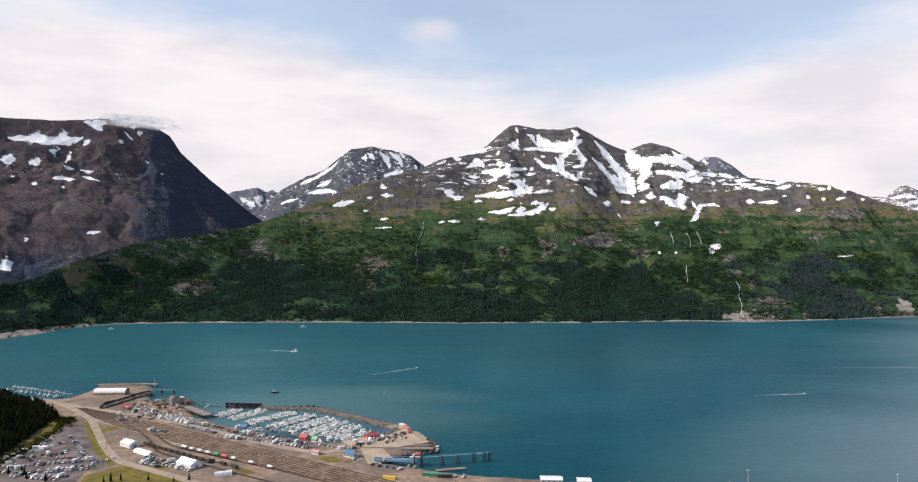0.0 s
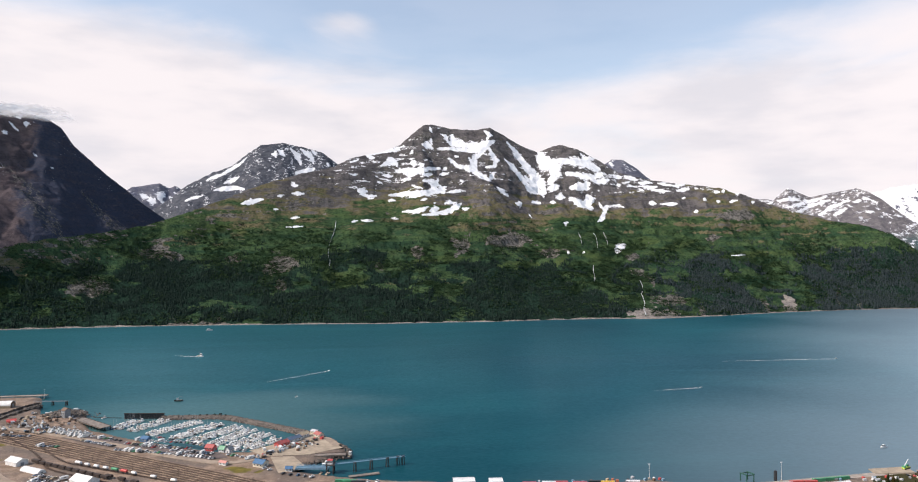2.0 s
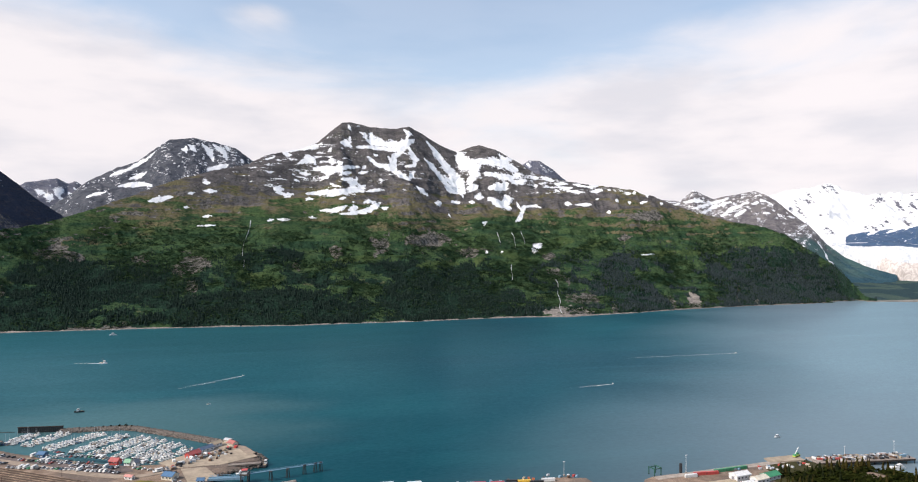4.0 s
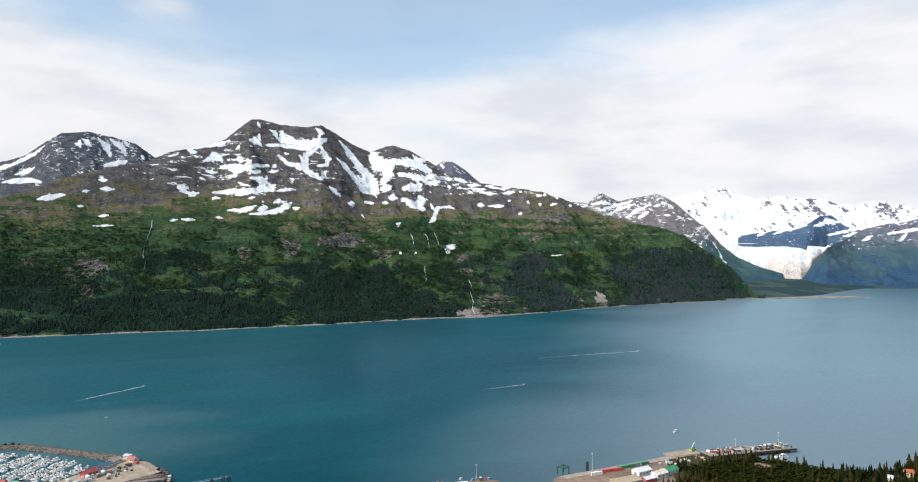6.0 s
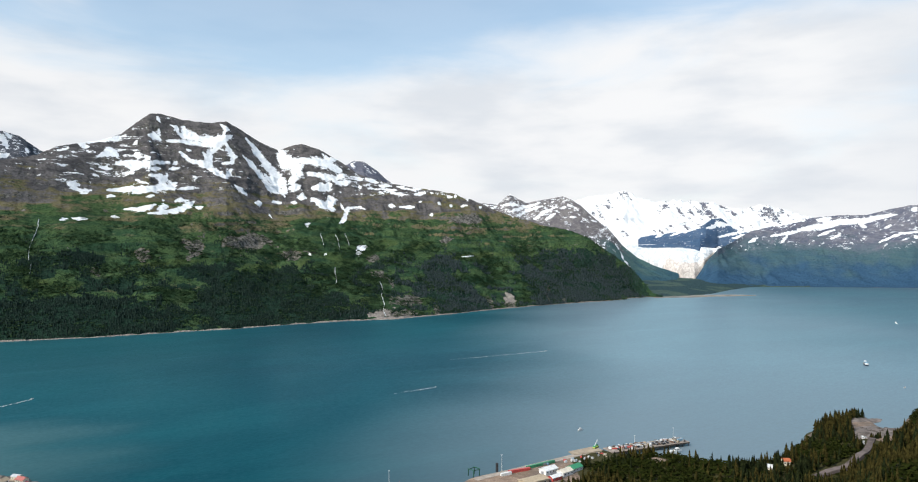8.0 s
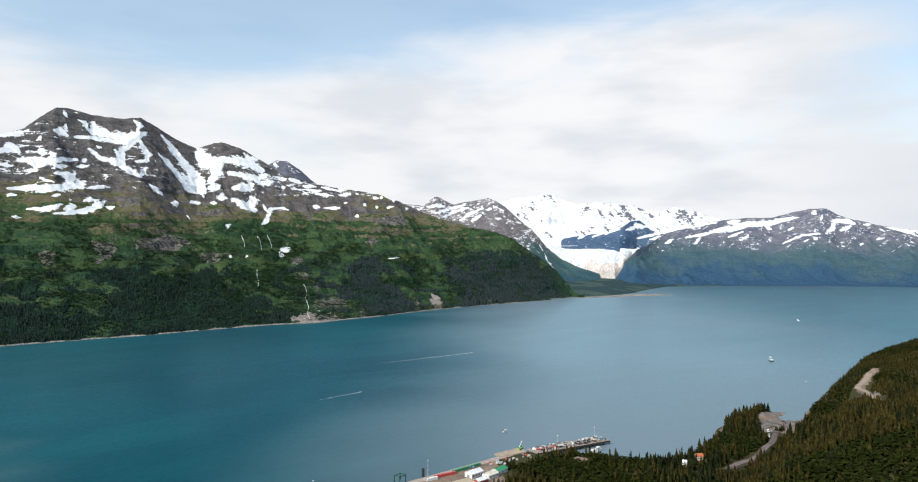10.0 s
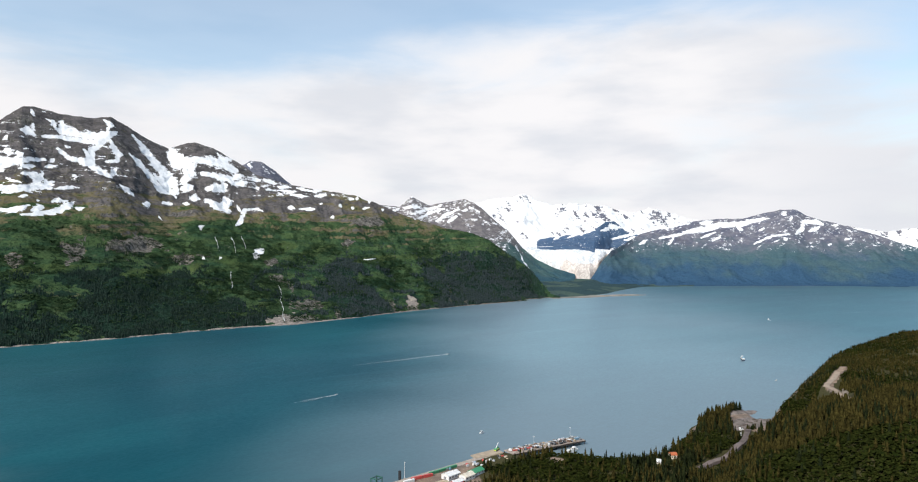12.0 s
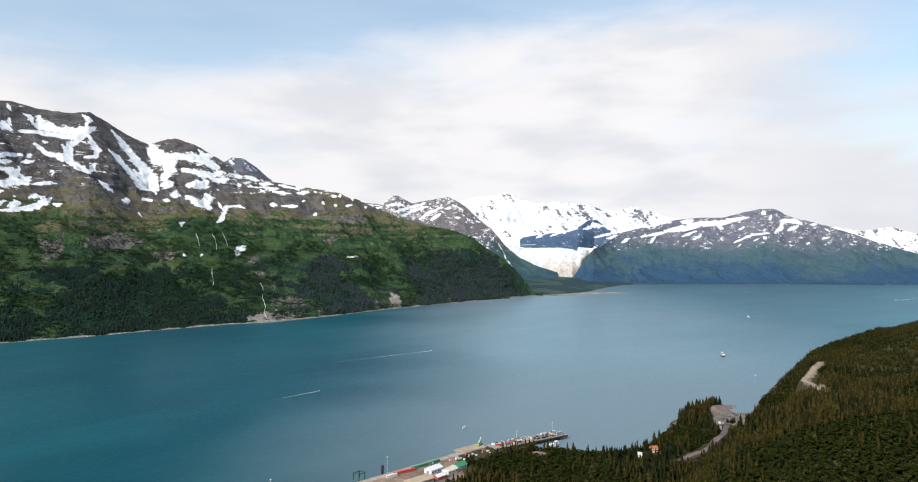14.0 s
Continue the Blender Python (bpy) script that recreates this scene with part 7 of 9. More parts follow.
# ---------------------------------------------------------------- harbour works
def breakwater():
    line2 = smooth_line([(-252, 851, 0), (-215, 849, 0), (-179, 845, 0), (-150, 825, 0), (-129, 808, 0), (-98, 782, 0), (-70, 757, 0), (-56, 742, 0)], 6)
    rng = random.Random(41)
    ob = thing("breakwater", "long rubble stone breakwater sheltering the boat harbour", "breakwater")
    rings = []
    for k, q in enumerate(line2):
        a, b = line2[max(k - 1, 0)], line2[min(k + 1, len(line2) - 1)]
        side = Vector((b.y - a.y, a.x - b.x, 0)).normalized()
        rings.append([q + side * s + Vector((0, 0, z)) for s, z in ((-9, -2), (-5.5, 1.2), (-2, 3.2), (2, 3.3), (5.5, 1.3), (9, -2))])
    part("core", Shape().rings(rings), M_BOULDER, ob)
    verts, faces = [], []
    phi = (1 + 5 ** 0.5) / 2
    ico = [Vector(v).normalized() for v in ((-1, phi, 0), (1, phi, 0), (-1, -phi, 0), (1, -phi, 0), (0, -1, phi), (0, 1, phi), (0, -1, -phi), (0, 1, -phi), (phi, 0, -1), (phi, 0, 1), (-phi, 0, -1), (-phi, 0, 1))]
    tri = ((0, 11, 5), (0, 5, 1), (0, 1, 7), (0, 7, 10), (0, 10, 11), (1, 5, 9), (5, 11, 4), (11, 10, 2), (10, 7, 6), (7, 1, 8), (3, 9, 4), (3, 4, 2), (3, 2, 6), (3, 6, 8), (3, 8, 9), (4, 9, 5), (2, 4, 11), (6, 2, 10), (8, 6, 7), (9, 8, 1))
    heaps = []
    for a, b in zip(line2, line2[1:]):
        n = int((b - a).length * 8)
        side = Vector((b.y - a.y, a.x - b.x, 0)).normalized()
        for k in range(n):
            s = rng.uniform(-8, 8)
            heaps.append((a.lerp(b, rng.random()) + side * s, 3.2 * (1 - max(0, (abs(s) - 2) / 6.2)), rng.uniform(0.4, 1.1)))
    for k in range(420):   # rock heap beside the timber quay, and riprap round the fuel dock
        a = rng.uniform(0, 6.28)
        r = math.sqrt(rng.random())
        heaps.append((Vector((-371 + 24 * r * math.cos(a), 874 + 18 * r * math.sin(a), 0)), 3.4 + 6 * (1 - r), rng.uniform(0.8, 2.4)))
    for k in range(260):   # the steep rubble bank beside the arched hall
        t = rng.random()
        heaps.append((Vector((-424 - 20 * t + rng.uniform(-3, 3), 922 - 84 * t + rng.uniform(-4, 4), 0)), rng.uniform(3.2, 6.0), rng.uniform(0.8, 1.8)))
    for k in range(160):
        heaps.append((Vector((rng.uniform(-420, -330), rng.uniform(800, 880), 0)), 3.7, rng.uniform(0.5, 1.5)))
    for (x0, y0), (x1, y1) in zip(((-60, 750), (-40, 718), (-24, 688), (-28, 668), (-52, 656), (-67, 646)), ((-40, 718), (-24, 688), (-28, 668), (-52, 656), (-67, 646), (-73, 630))):
        for k in range(70):
            t = rng.random()
            heaps.append((Vector((x0 + (x1 - x0) * t + rng.uniform(-4, 4), y0 + (y1 - y0) * t + rng.uniform(-4, 4), 0)), rng.uniform(0.2, 2.4), rng.uniform(0.6, 1.5)))
    for q, z, size in heaps:
        n = len(verts)
        sx, sy, sz = (size * rng.uniform(0.7, 1.3) for _ in range(3))
        turn = rng.uniform(0, 6.28)
        for v in ico:
            j = rng.uniform(0.75, 1.15)
            x, y = v.x * sx * j, v.y * sy * j
            verts.append((q.x + x * math.cos(turn) - y * math.sin(turn), q.y + x * math.sin(turn) + y * math.cos(turn), z + v.z * sz * j * 0.8))
        faces += [tuple(n + i for i in f) for f in tri]
    mesh = bpy.data.meshes.new("rubble")
    mesh.from_pydata(verts, [], faces)
    mesh.materials.append(M_BOULDER)
    tagged(new("rubble", mesh), "loose grey boulders", kind="stuff").parent = ob
    local = random.Random(7)
    for k, (x, y, s) in enumerate(((-183, 846, 3.2), (-190, 847, 2.4), (-176, 843, 2.0), (-199, 848, 2.2), (-207, 848, 1.8), (-220, 849, 1.6))):
        bush = thing("bush", "dark green bush growing on the breakwater", "bush", x, y, 2.9, group="bushes on the breakwater")
        v, f = shrub_shape(local, 40)
        part("leaves", Shape().add([(p[0] * s * 1.3, p[1] * s * 1.3, p[2] * s * 1.3 + 0.4) for p in v], f), M_SPRUCE, bush)
        part("stem", Shape().tube((0, 0, 0), (0, 0, s * 0.5), 0.15, 0.08, 5), M_BARK, bush)


def wave_wall():
    ob = thing("wave_wall", "dark steel sheet pile wave barrier at the harbour mouth", "wall", -297, 856, 0, -6)
    for k in range(24):
        part("sheet_pile", Shape().rings([[(k * 2.0 + x, y, z) for x, y in ((0, 0), (0.5, -0.45), (1.5, -0.45), (2.0, 0), (1.5, 0.15), (0.5, 0.15))] for z in (-3, 6.2)]), P_DARK, ob)
    part("cap", Shape().box(24, -0.1, 6.2, 48.4, 1.5, 0.7, 0.1), M_PILE, ob)
    boom = thing("floating_boom", "thin floating log boom off the wave barrier", "boom", -337, 868, 0, -12)
    part("log", Shape().tube((0, 0, 0.15), (36, 0, 0.15), 0.45, sides=6), M_PILE, boom)


def piles_under(ob, x0, x1, y0, y1, top, step_x=6.0, step_y=6.0, r=0.3):
    nx, ny = max(1, round((x1 - x0) / step_x)), max(1, round((y1 - y0) / step_y))
    for i in range(nx + 1):
        for j in range(ny + 1):
            x, y = x0 + (x1 - x0) * i / nx, y0 + (y1 - y0) * j / ny
            part("pile", Shape().tube((x, y, -3), (x, y, top), r, sides=6), M_PILE, ob)


def quay(label, x, y, turn, long, wide, top, deck=None):
    ob = thing("quay", label, "quay", x, y, 0, turn)
    part("deck", Shape().box(long / 2, wide / 2, top - 0.7, long, wide, 0.7, 0.1), deck or M_PLANK, ob)
    piles_under(ob, 0.6, long - 0.6, 0.6, wide - 0.6, top - 0.7, 7, 7)
    for s in (0.25, wide - 0.25):
        part("kerb", Shape().box(long / 2, s, top, long, 0.4, 0.4), M_PILE, ob)
    return ob


def ferry_ramp():
    ob = thing("ferry_ramp", "pale blue steel transfer bridge to the ferry berth", "bridge", -69, 629, 0, -6)
    part("deck", Shape().box(15, 0, 4.4, 31, 5, 0.5), P_TEAL, ob)
    for s in (-1, 1):
        part("girder", Shape().box(15, s * 2.7, 4.0, 31, 0.4, 2.0), P_TEAL, ob)
        for k in range(7):
            part("brace", Shape().tube((1 + k * 4.5, s * 2.75, 4.9), (3.2 + k * 4.5, s * 2.75, 7.2), 0.12, sides=5), P_TEAL, ob)
        part("rail", Shape().tube((0, s * 2.75, 7.2), (30, s * 2.75, 7.2), 0.14, sides=5), P_TEAL, ob)
    tower = thing("ramp_tower", "dark lift tower with a white control cabin at the berth", "tower", -38, 626, 0, -6)
    for x in (-3, 3):
        for y in (-4, 4):
            part("leg", Shape().tube((x, y, -3), (x, y, 9), 0.55, sides=8), M_PILE, tower)
    part("platform", Shape().box(0, 0, 7.6, 8, 10, 0.6), M_STEEL, tower)
    part("cabin", Shape().box(-0.5, 0.5, 8.2, 4.5, 4.5, 3.2, 0.2), P_WHITE, tower)
    part("window", Shape().box(-0.5, 0.5, 9.8, 4.6, 4.6, 0.9), M_GLASS_DARK, tower)
    part("roof", Shape().box(-0.5, 0.5, 11.4, 5.2, 5.2, 0.3, 0.1), P_RED, tower)
    walk_a, walk_b = Vector((-34, 626, 7.8)), Vector((31, 641, 7.8))
    way = walk_b - walk_a
    walkway = thing("walkway", "long pale steel catwalk between mooring piles", "walkway", walk_a.x, walk_a.y, 0, math.degrees(math.atan2(way.y, way.x)))
    part("deck", Shape().box(way.length / 2, 0, 7.5, way.length, 1.6, 0.35), P_TEAL, walkway)
    for s in (-1, 1):
        part("rail", Shape().tube((0, s * 0.75, 8.8), (way.length, s * 0.75, 8.8), 0.09, sides=5), P_TEAL, walkway)
    base = thing("mooring_dolphin", "cluster of dark timber mooring piles with a cap", "mooring pile", -16, 626, 0, 0, "mooring piles of the ferry berth")
    for k in range(5):
        a = k * 1.2566
        part("pile", Shape().tube((1.9 * math.cos(a), 1.9 * math.sin(a), -3), (1.1 * math.cos(a), 1.1 * math.sin(a), 8.8), 0.30, sides=7), M_PILE, base)
    part("cap", Shape().tube((0, 0, 7.8), (0, 0, 8.4), 1.4, sides=8), M_STEEL, base)
    for x, y in ((-1, 630), (14, 636), (29, 641), (24, 640)):
        copy_thing(base, pose(x, y, 0, 0, 0, 30))
    for x, y in ((-416, 943), (-398, 940)):
        copy_thing(base, pose(x, y, -3.4, 0, 0, 12))
    west = thing("walkway", "thin steel catwalk off the end of the western quay", "walkway", -440, 944, 0, -4)
    part("deck", Shape().box(22, 0, 4.9, 44, 1.4, 0.3), P_GREY, west)
    for s in (-1, 1):
        part("rail", Shape().tube((0, s * 0.65, 6.1), (44, s * 0.65, 6.1), 0.08, sides=5), P_GREY, west)
    ramp = thing("landing_float", "low pale timber landing float beside the shore", "float", -20, 611, 0, 14)
    part("deck", Shape().box(13, 0, 0.2, 28, 5, 0.9, 0.15), M_PLANK, ramp)
    for k in range(4):
        part("fender", Shape().tube((2 + k * 7, 2.6, -1), (2 + k * 7, 2.6, 1.6), 0.3, sides=6), M_PILE, ramp)


breakwater()
wave_wall()
ferry_ramp()
quay("dark timber quay on old piles beside a rock heap", -348, 842, -44, 62, 13, 4.2)
quay("small fuel quay of grey planks on dark piles", -56, 664, 0, 30, 9, 3.9)
def bulkhead():
    """Dark timber retaining wall along the western basin, with a stepped top."""
    ob = thing("timber_bulkhead", "dark weathered timber bulkhead wall below the arched hall", "retaining wall")
    line3 = smooth_line([(-446, 836, 0), (-450, 866, 0), (-441, 896, 0), (-426, 930, 0)], 9)
    for k, (a, b) in enumerate(zip(line3, line3[1:])):
        along = (b - a)
        top = 6.6 + 1.0 * math.sin(k * 0.35)
        s = Vector((along.y, -along.x, 0)).normalized()
        part("plank_panel", Shape().rings([[a + s * d + Vector((0, 0, z)), b + s * d + Vector((0, 0, z)), b - s * 0.5 + Vector((0, 0, z)), a - s * 0.5 + Vector((0, 0, z))] for d, z in ((5.0, 0.5), (2.2, 4.0), (0.5, top))]), M_PILE if k % 3 else M_STEEL, ob)
        part("post", Shape().tube(a + s * 3 + Vector((0, 0, 0)), a + s * 0.8 + Vector((0, 0, top + 0.5)), 0.35, sides=6), M_PILE, ob)


bulkhead()
quay("long western ferry quay of grey planks", -530, 984, 2, 86, 8, 3.9, M_CONCRETE)


# ---------------------------------------------------------------- buildings
def building(name, label, x, y, turn, sx, sy, high, wall, roof, rise=2.0, windows=4, door=True, z=3.6, category="building"):
    """A pitched house: walls, roof, doors and windows as parts; ridge along its own x."""
    ob = thing(name, label, category, x, y, z, turn)
    hx, hy = sx / 2, sy / 2
    prof = [(-hy, -0.6), (-hy, high), (0, high + rise), (hy, high), (hy, -0.6)]
    part("wall", Shape().rings([[(-hx, a, b) for a, b in prof], [(hx, a, b) for a, b in prof]]), wall, ob)
    part("roof", Shape().gable(sx, sy, high + 0.05, rise, 0.5, 0.25), roof, ob)
    for s in (-1, 1):
        for k in range(windows):
            wx, ww = -hx + sx * (k + 0.5) / windows, min(1.6, sx / windows * 0.5)
            w = part("window", Shape().box(wx, s * (hy + 0.05), high * 0.45, ww, 0.1, high * 0.28), M_GLASS_DARK, ob)
            part("window_frame", Shape().box(wx, s * (hy + 0.02), high * 0.45 - 0.12, ww + 0.24, 0.1, high * 0.28 + 0.24), P_WHITE, w)
            part("window_sill", Shape().box(wx, s * (hy + 0.09), high * 0.45 - 0.14, ww + 0.3, 0.22, 0.08), P_GREY, w)
        if door:
            part("door", Shape().box(s * (hx + 0.02), 0, -0.1, 0.12, min(3.2, sy * 0.35), min(3.2, high * 0.75)), P_GREY, ob)
    part("ridge_cap", Shape().box(0, 0, high + rise + 0.22, sx + 1.0, 0.5, 0.14), roof, ob)
    return ob


def vault(name, label, x, y, turn, long, wide, high, mat, side=0.0, z=3.6, open_front=False):
    """A round-roofed hall or tent."""
    ob = thing(name, label, "hall", x, y, z, turn)
    arc = [(wide / 2 * math.cos(math.pi - math.pi * k / 12), side + (high - side) * math.sin(math.pi * k / 12)) for k in range(13)]
    inner = [(a * 0.97, b * 0.97 - 0.05) for a, b in arc[::-1]]
    part("roof", Shape().rings([[(-long / 2, a, b) for a, b in arc + inner], [(long / 2, a, b) for a, b in arc + inner]]), mat, ob, smooth=False)
    for s in (-1, 1):
        if side:
            part("side_wall", Shape().box(0, s * (wide / 2 - 0.3), -0.5, long, 0.3, side + 0.5), P_TAN if open_front else mat, ob)
        part("end_wall", Shape().rings([[(s * (long / 2 - 0.2) + d, a * 0.96, b * 0.96) for a, b in arc + [(wide / 2, -0.5), (-wide / 2, -0.5)]] for d in (-0.1, 0.1)]), P_BROWN if open_front else mat, ob)
        part("door", Shape().box(s * (long / 2 + 0.05), 0, -0.2, 0.12, wide * 0.3, high * 0.55), P_GREY, ob)
    for k in range(7):
        lx = -long / 2 + long * k / 6
        part("rib", Shape().rings([[(lx + d, a * (1.004 + e), b * (1.004 + e) + 0.01) for a, b in arc] + [(lx + d, a * 0.99, b * 0.99) for a, b in arc[::-1]] for d, e in ((-0.12, 0), (0.12, 0))]), mat, ob)
    return ob


R = -33
M_OLD_RED = paint("sun_bleached_red_paint", (0.38, 0.09, 0.08))
building("storage_tent", "white pitched fabric storage hall with a brown gable", -331, 678, R, 17, 11, 3.8, M_TENT, M_TENT, 2.6, 0)
vault("tent_hall", "long low white fabric hall in the gravel yard", -305, 653, R, 25, 8, 3.6, M_TENT)
building("storage_tent", "large white fabric hall with a pitched roof", -246, 615, R, 21, 13, 3.6, M_TENT, M_TENT, 3.4, 0)
vault("tent_hall", "small white round-roofed hall near the road", -206, 589, 25, 14, 6, 4.0, M_TENT)
vault("arena_hall", "long white arched hall with open brown sides on the quay", -476, 922, 4, 42, 15, 8.0, M_TENT, 3.0, 3.6, True)
building("blue_shed", "shed with a bright blue metal roof beside a gravel yard", -103, 643, -30, 11, 9, 3.4, P_CREAM, P_BLUE, 2.6, 3)
building("small_shed", "small shed with a pale blue roof", -75, 625, -10, 6, 4.5, 2.6, P_WHITE, P_BLUE, 1.6, 2)
building("harbour_shop", "red roofed harbour shop beside the moorings", -161, 701, -25, 9, 7, 3.0, P_RED, M_OLD_RED, 2.4, 3)
building("harbour_house", "small white house with a green roof by the harbour", -148, 694, -25, 6, 5, 2.8, P_WHITE, P_GREEN, 2.6, 2)
building("harbour_house", "small white gabled house by the harbour", -141, 691, 60, 5.5, 5, 2.8, P_WHITE, P_GREY, 2.6, 2)
building("cannery_shed", "red harbour shed in a row of sheds", -92, 706, 48, 14, 7, 3.2, P_RED, M_OLD_RED, 2.2, 3)
building("cannery_shed", "dark blue roofed shed in a row of sheds", -82, 720, 48, 16, 7, 3.6, P_WHITE, paint("slate_blue_paint", (0.10, 0.14, 0.20)), 2.0, 3)
building("cannery_shed", "tan roofed shed in a row of sheds", -74, 735, 48, 12, 7, 3.6, P_WHITE, P_TAN, 2.0, 3)
building("fuel_station", "white house with a pinkish red roof at the harbour point", -57, 735, -50, 10, 6.5, 3.0, P_CREAM, paint("faded_red_paint", (0.36, 0.12, 0.10)), 2.0, 3)
building("fuel_station", "white open shelter at the harbour point", -62, 748, -40, 8, 6, 3.0, P_CREAM, P_SILVER, 1.0, 2)
building("ice_house", "weathered dark grey building above the rock heap", -364, 858, -40, 8, 7, 8, P_GREY, P_BROWN, 2.5, 2, z=4.5)
building("blue_shed", "blue boat shed beside the car park", -236, 742, -25, 8, 7, 3, P_BLUE, P_BLUE, 2, 2)
building("red_tent", "bright red canopy by the quay road", -416, 841, 20, 9, 7, 2.4, P_RED, P_RED, 1.6, 0)
building("kiosk", "small pink roofed kiosk beside the tracks", -138, 651, -30, 8, 4, 2.6, P_WHITE, paint("pink_roof", (0.55, 0.26, 0.22)), 1.0, 2)
building("pier_shed", "long white flat roofed shed on the shore", 78, 572, -3, 18, 10, 3.2, P_WHITE, P_WHITE, 0.8, 4, z=3.6)
building("pier_shed", "white flat roofed shed on the shore", 105, 568, -3, 11, 9, 3.2, P_WHITE, P_WHITE, 0.8, 3, z=3.6)


# ---------------------------------------------------------------- rolling stock and containers
P_WAGON = paint("sooty_brown_paint", (0.045, 0.032, 0.026), 0.8)


def make_tank_wagon(mat, label):
    ob = tagged(new("tank_wagon"), label, "railway wagon", "wagons in the yard")
    part("frame", Shape().box(0, 0, 0.9, 11.5, 2.4, 0.35), M_STEEL, ob)
    ring = lambda x, r: [(x, r * math.cos(a), 2.5 + r * math.sin(a)) for a in (2 * math.pi * k / 14 for k in range(14))]
    part("tank", Shape().rings([ring(-5.3, 0.8), ring(-5.0, 1.25), ring(-4.6, 1.4), ring(4.6, 1.4), ring(5.0, 1.25), ring(5.3, 0.8)]), mat, ob, smooth=True)
    part("dome", Shape().tube((0, 0, 3.7), (0, 0, 4.3), 0.55, 0.45, 10), mat, ob)
    for x in (-4, 4):
        bogie = part("bogie", Shape().box(x, 0, 0.25, 2.4, 2.0, 0.65), M_STEEL, ob)
        for d in (-0.8, 0.8):
            part("wheelset", Shape().tube((x + d, -0.85, 0.45), (x + d, 0.85, 0.45), 0.45, sides=10), M_STEEL, bogie)
    return ob


def make_hopper():
    ob = tagged(new("open_wagon"), "dark brown open railway wagon", "railway wagon", "wagons in the yard")
    part("body", Shape().rings([[(x, s * 1.45, 3.3) for x, s in ((-6, -1), (6, -1), (6, 1), (-6, 1))], [(x, s * 1.35, 3.32) for x, s in ((-5.9, -1), (5.9, -1), (5.9, 1), (-5.9, 1))],
                                [(x, s * 1.1, 1.2) for x, s in ((-5, -1), (5, -1), (5, 1), (-5, 1))], [(x, s * 1.2, 1.0) for x, s in ((-5.2, -1), (5.2, -1), (5.2, 1), (-5.2, 1))]], True), P_WAGON, ob)
    part("side", Shape().box(0, -1.45, 1.0, 12, 0.12, 2.3).box(0, 1.45, 1.0, 12, 0.12, 2.3), P_WAGON, ob)
    for x in (-4.2, 4.2):
        bogie = part("bogie", Shape().box(x, 0, 0.25, 2.4, 2.0, 0.75), M_STEEL, ob)
        for d in (-0.8, 0.8):
            part("wheelset", Shape().tube((x + d, -0.85, 0.45), (x + d, 0.85, 0.45), 0.45, sides=10), M_STEEL, bogie)
    return ob


def make_container(mat, label, long=12.0):
    ob = tagged(new("shipping_container"), label, "container", "containers on the waterfront")
    ribs = int(long / 0.6)
    verts = []
    for z in (0, 2.6):
        ring = []
        for k in range(ribs + 1):
            ring.append((-long / 2 + long * k / ribs, -1.2 - 0.06 * (k % 2), z))
        for k in range(ribs, -1, -1):
            ring.append((-long / 2 + long * k / ribs, 1.2 + 0.06 * (k % 2), z))
        verts.append(ring)
    part("body", Shape().rings(verts), mat, ob)
    part("door", Shape().box(long / 2 + 0.04, 0, 0.1, 0.08, 2.3, 2.35), mat, ob)
    for x in (-long / 2, long / 2):
        for s in (-1, 1):
            part("corner_post", Shape().box(x, s * 1.2, 0, 0.2, 0.2, 2.65), M_STEEL, ob)
    return ob


def trains():
    a, b = Vector((-272, 667)), Vector((-170, 606))
    way = math.degrees(math.atan2(b.y - a.y, b.x - a.x))
    kinds = {"w": make_tank_wagon(P_WHITE, "white cylindrical tank wagon on a yard track"), "r": make_tank_wagon(P_RED, "red cylindrical tank wagon on a yard track"), "g": make_tank_wagon(P_GREEN, "dark green cylindrical tank wagon on a yard track"), "d": make_hopper()}
    used = set()
    rng = random.Random(3)

    def put(kind, x, y, z, turn):
        m = pose(x, y, z, 0, 0, turn) @ Matrix.Diagonal((0.8 if kind == "d" else 0.72, 0.95, 0.9, 1))
        if kind in used:
            copy_thing(kinds[kind], m)
        else:
            kinds[kind].matrix_basis = m
            used.add(kind)

    for k, kind in enumerate("wwwwgrw.w.w"):
        if kind != ".":
            q = a.lerp(b, k / 10)
            put(kind, q.x, q.y, 4.2, way + (8 if k > 6 else rng.uniform(-2, 2)))
    for k in range(11):
        q = Vector((-314, 678)).lerp(Vector((-233, 624)), k / 10)
        put("d", q.x, q.y, 4.2, -33)
    for k in range(3):
        q = Vector((-238, 622)).lerp(Vector((-205, 600)), k / 2.4)
        put("d", q.x + 8, q.y + 4, 4.2, -33)


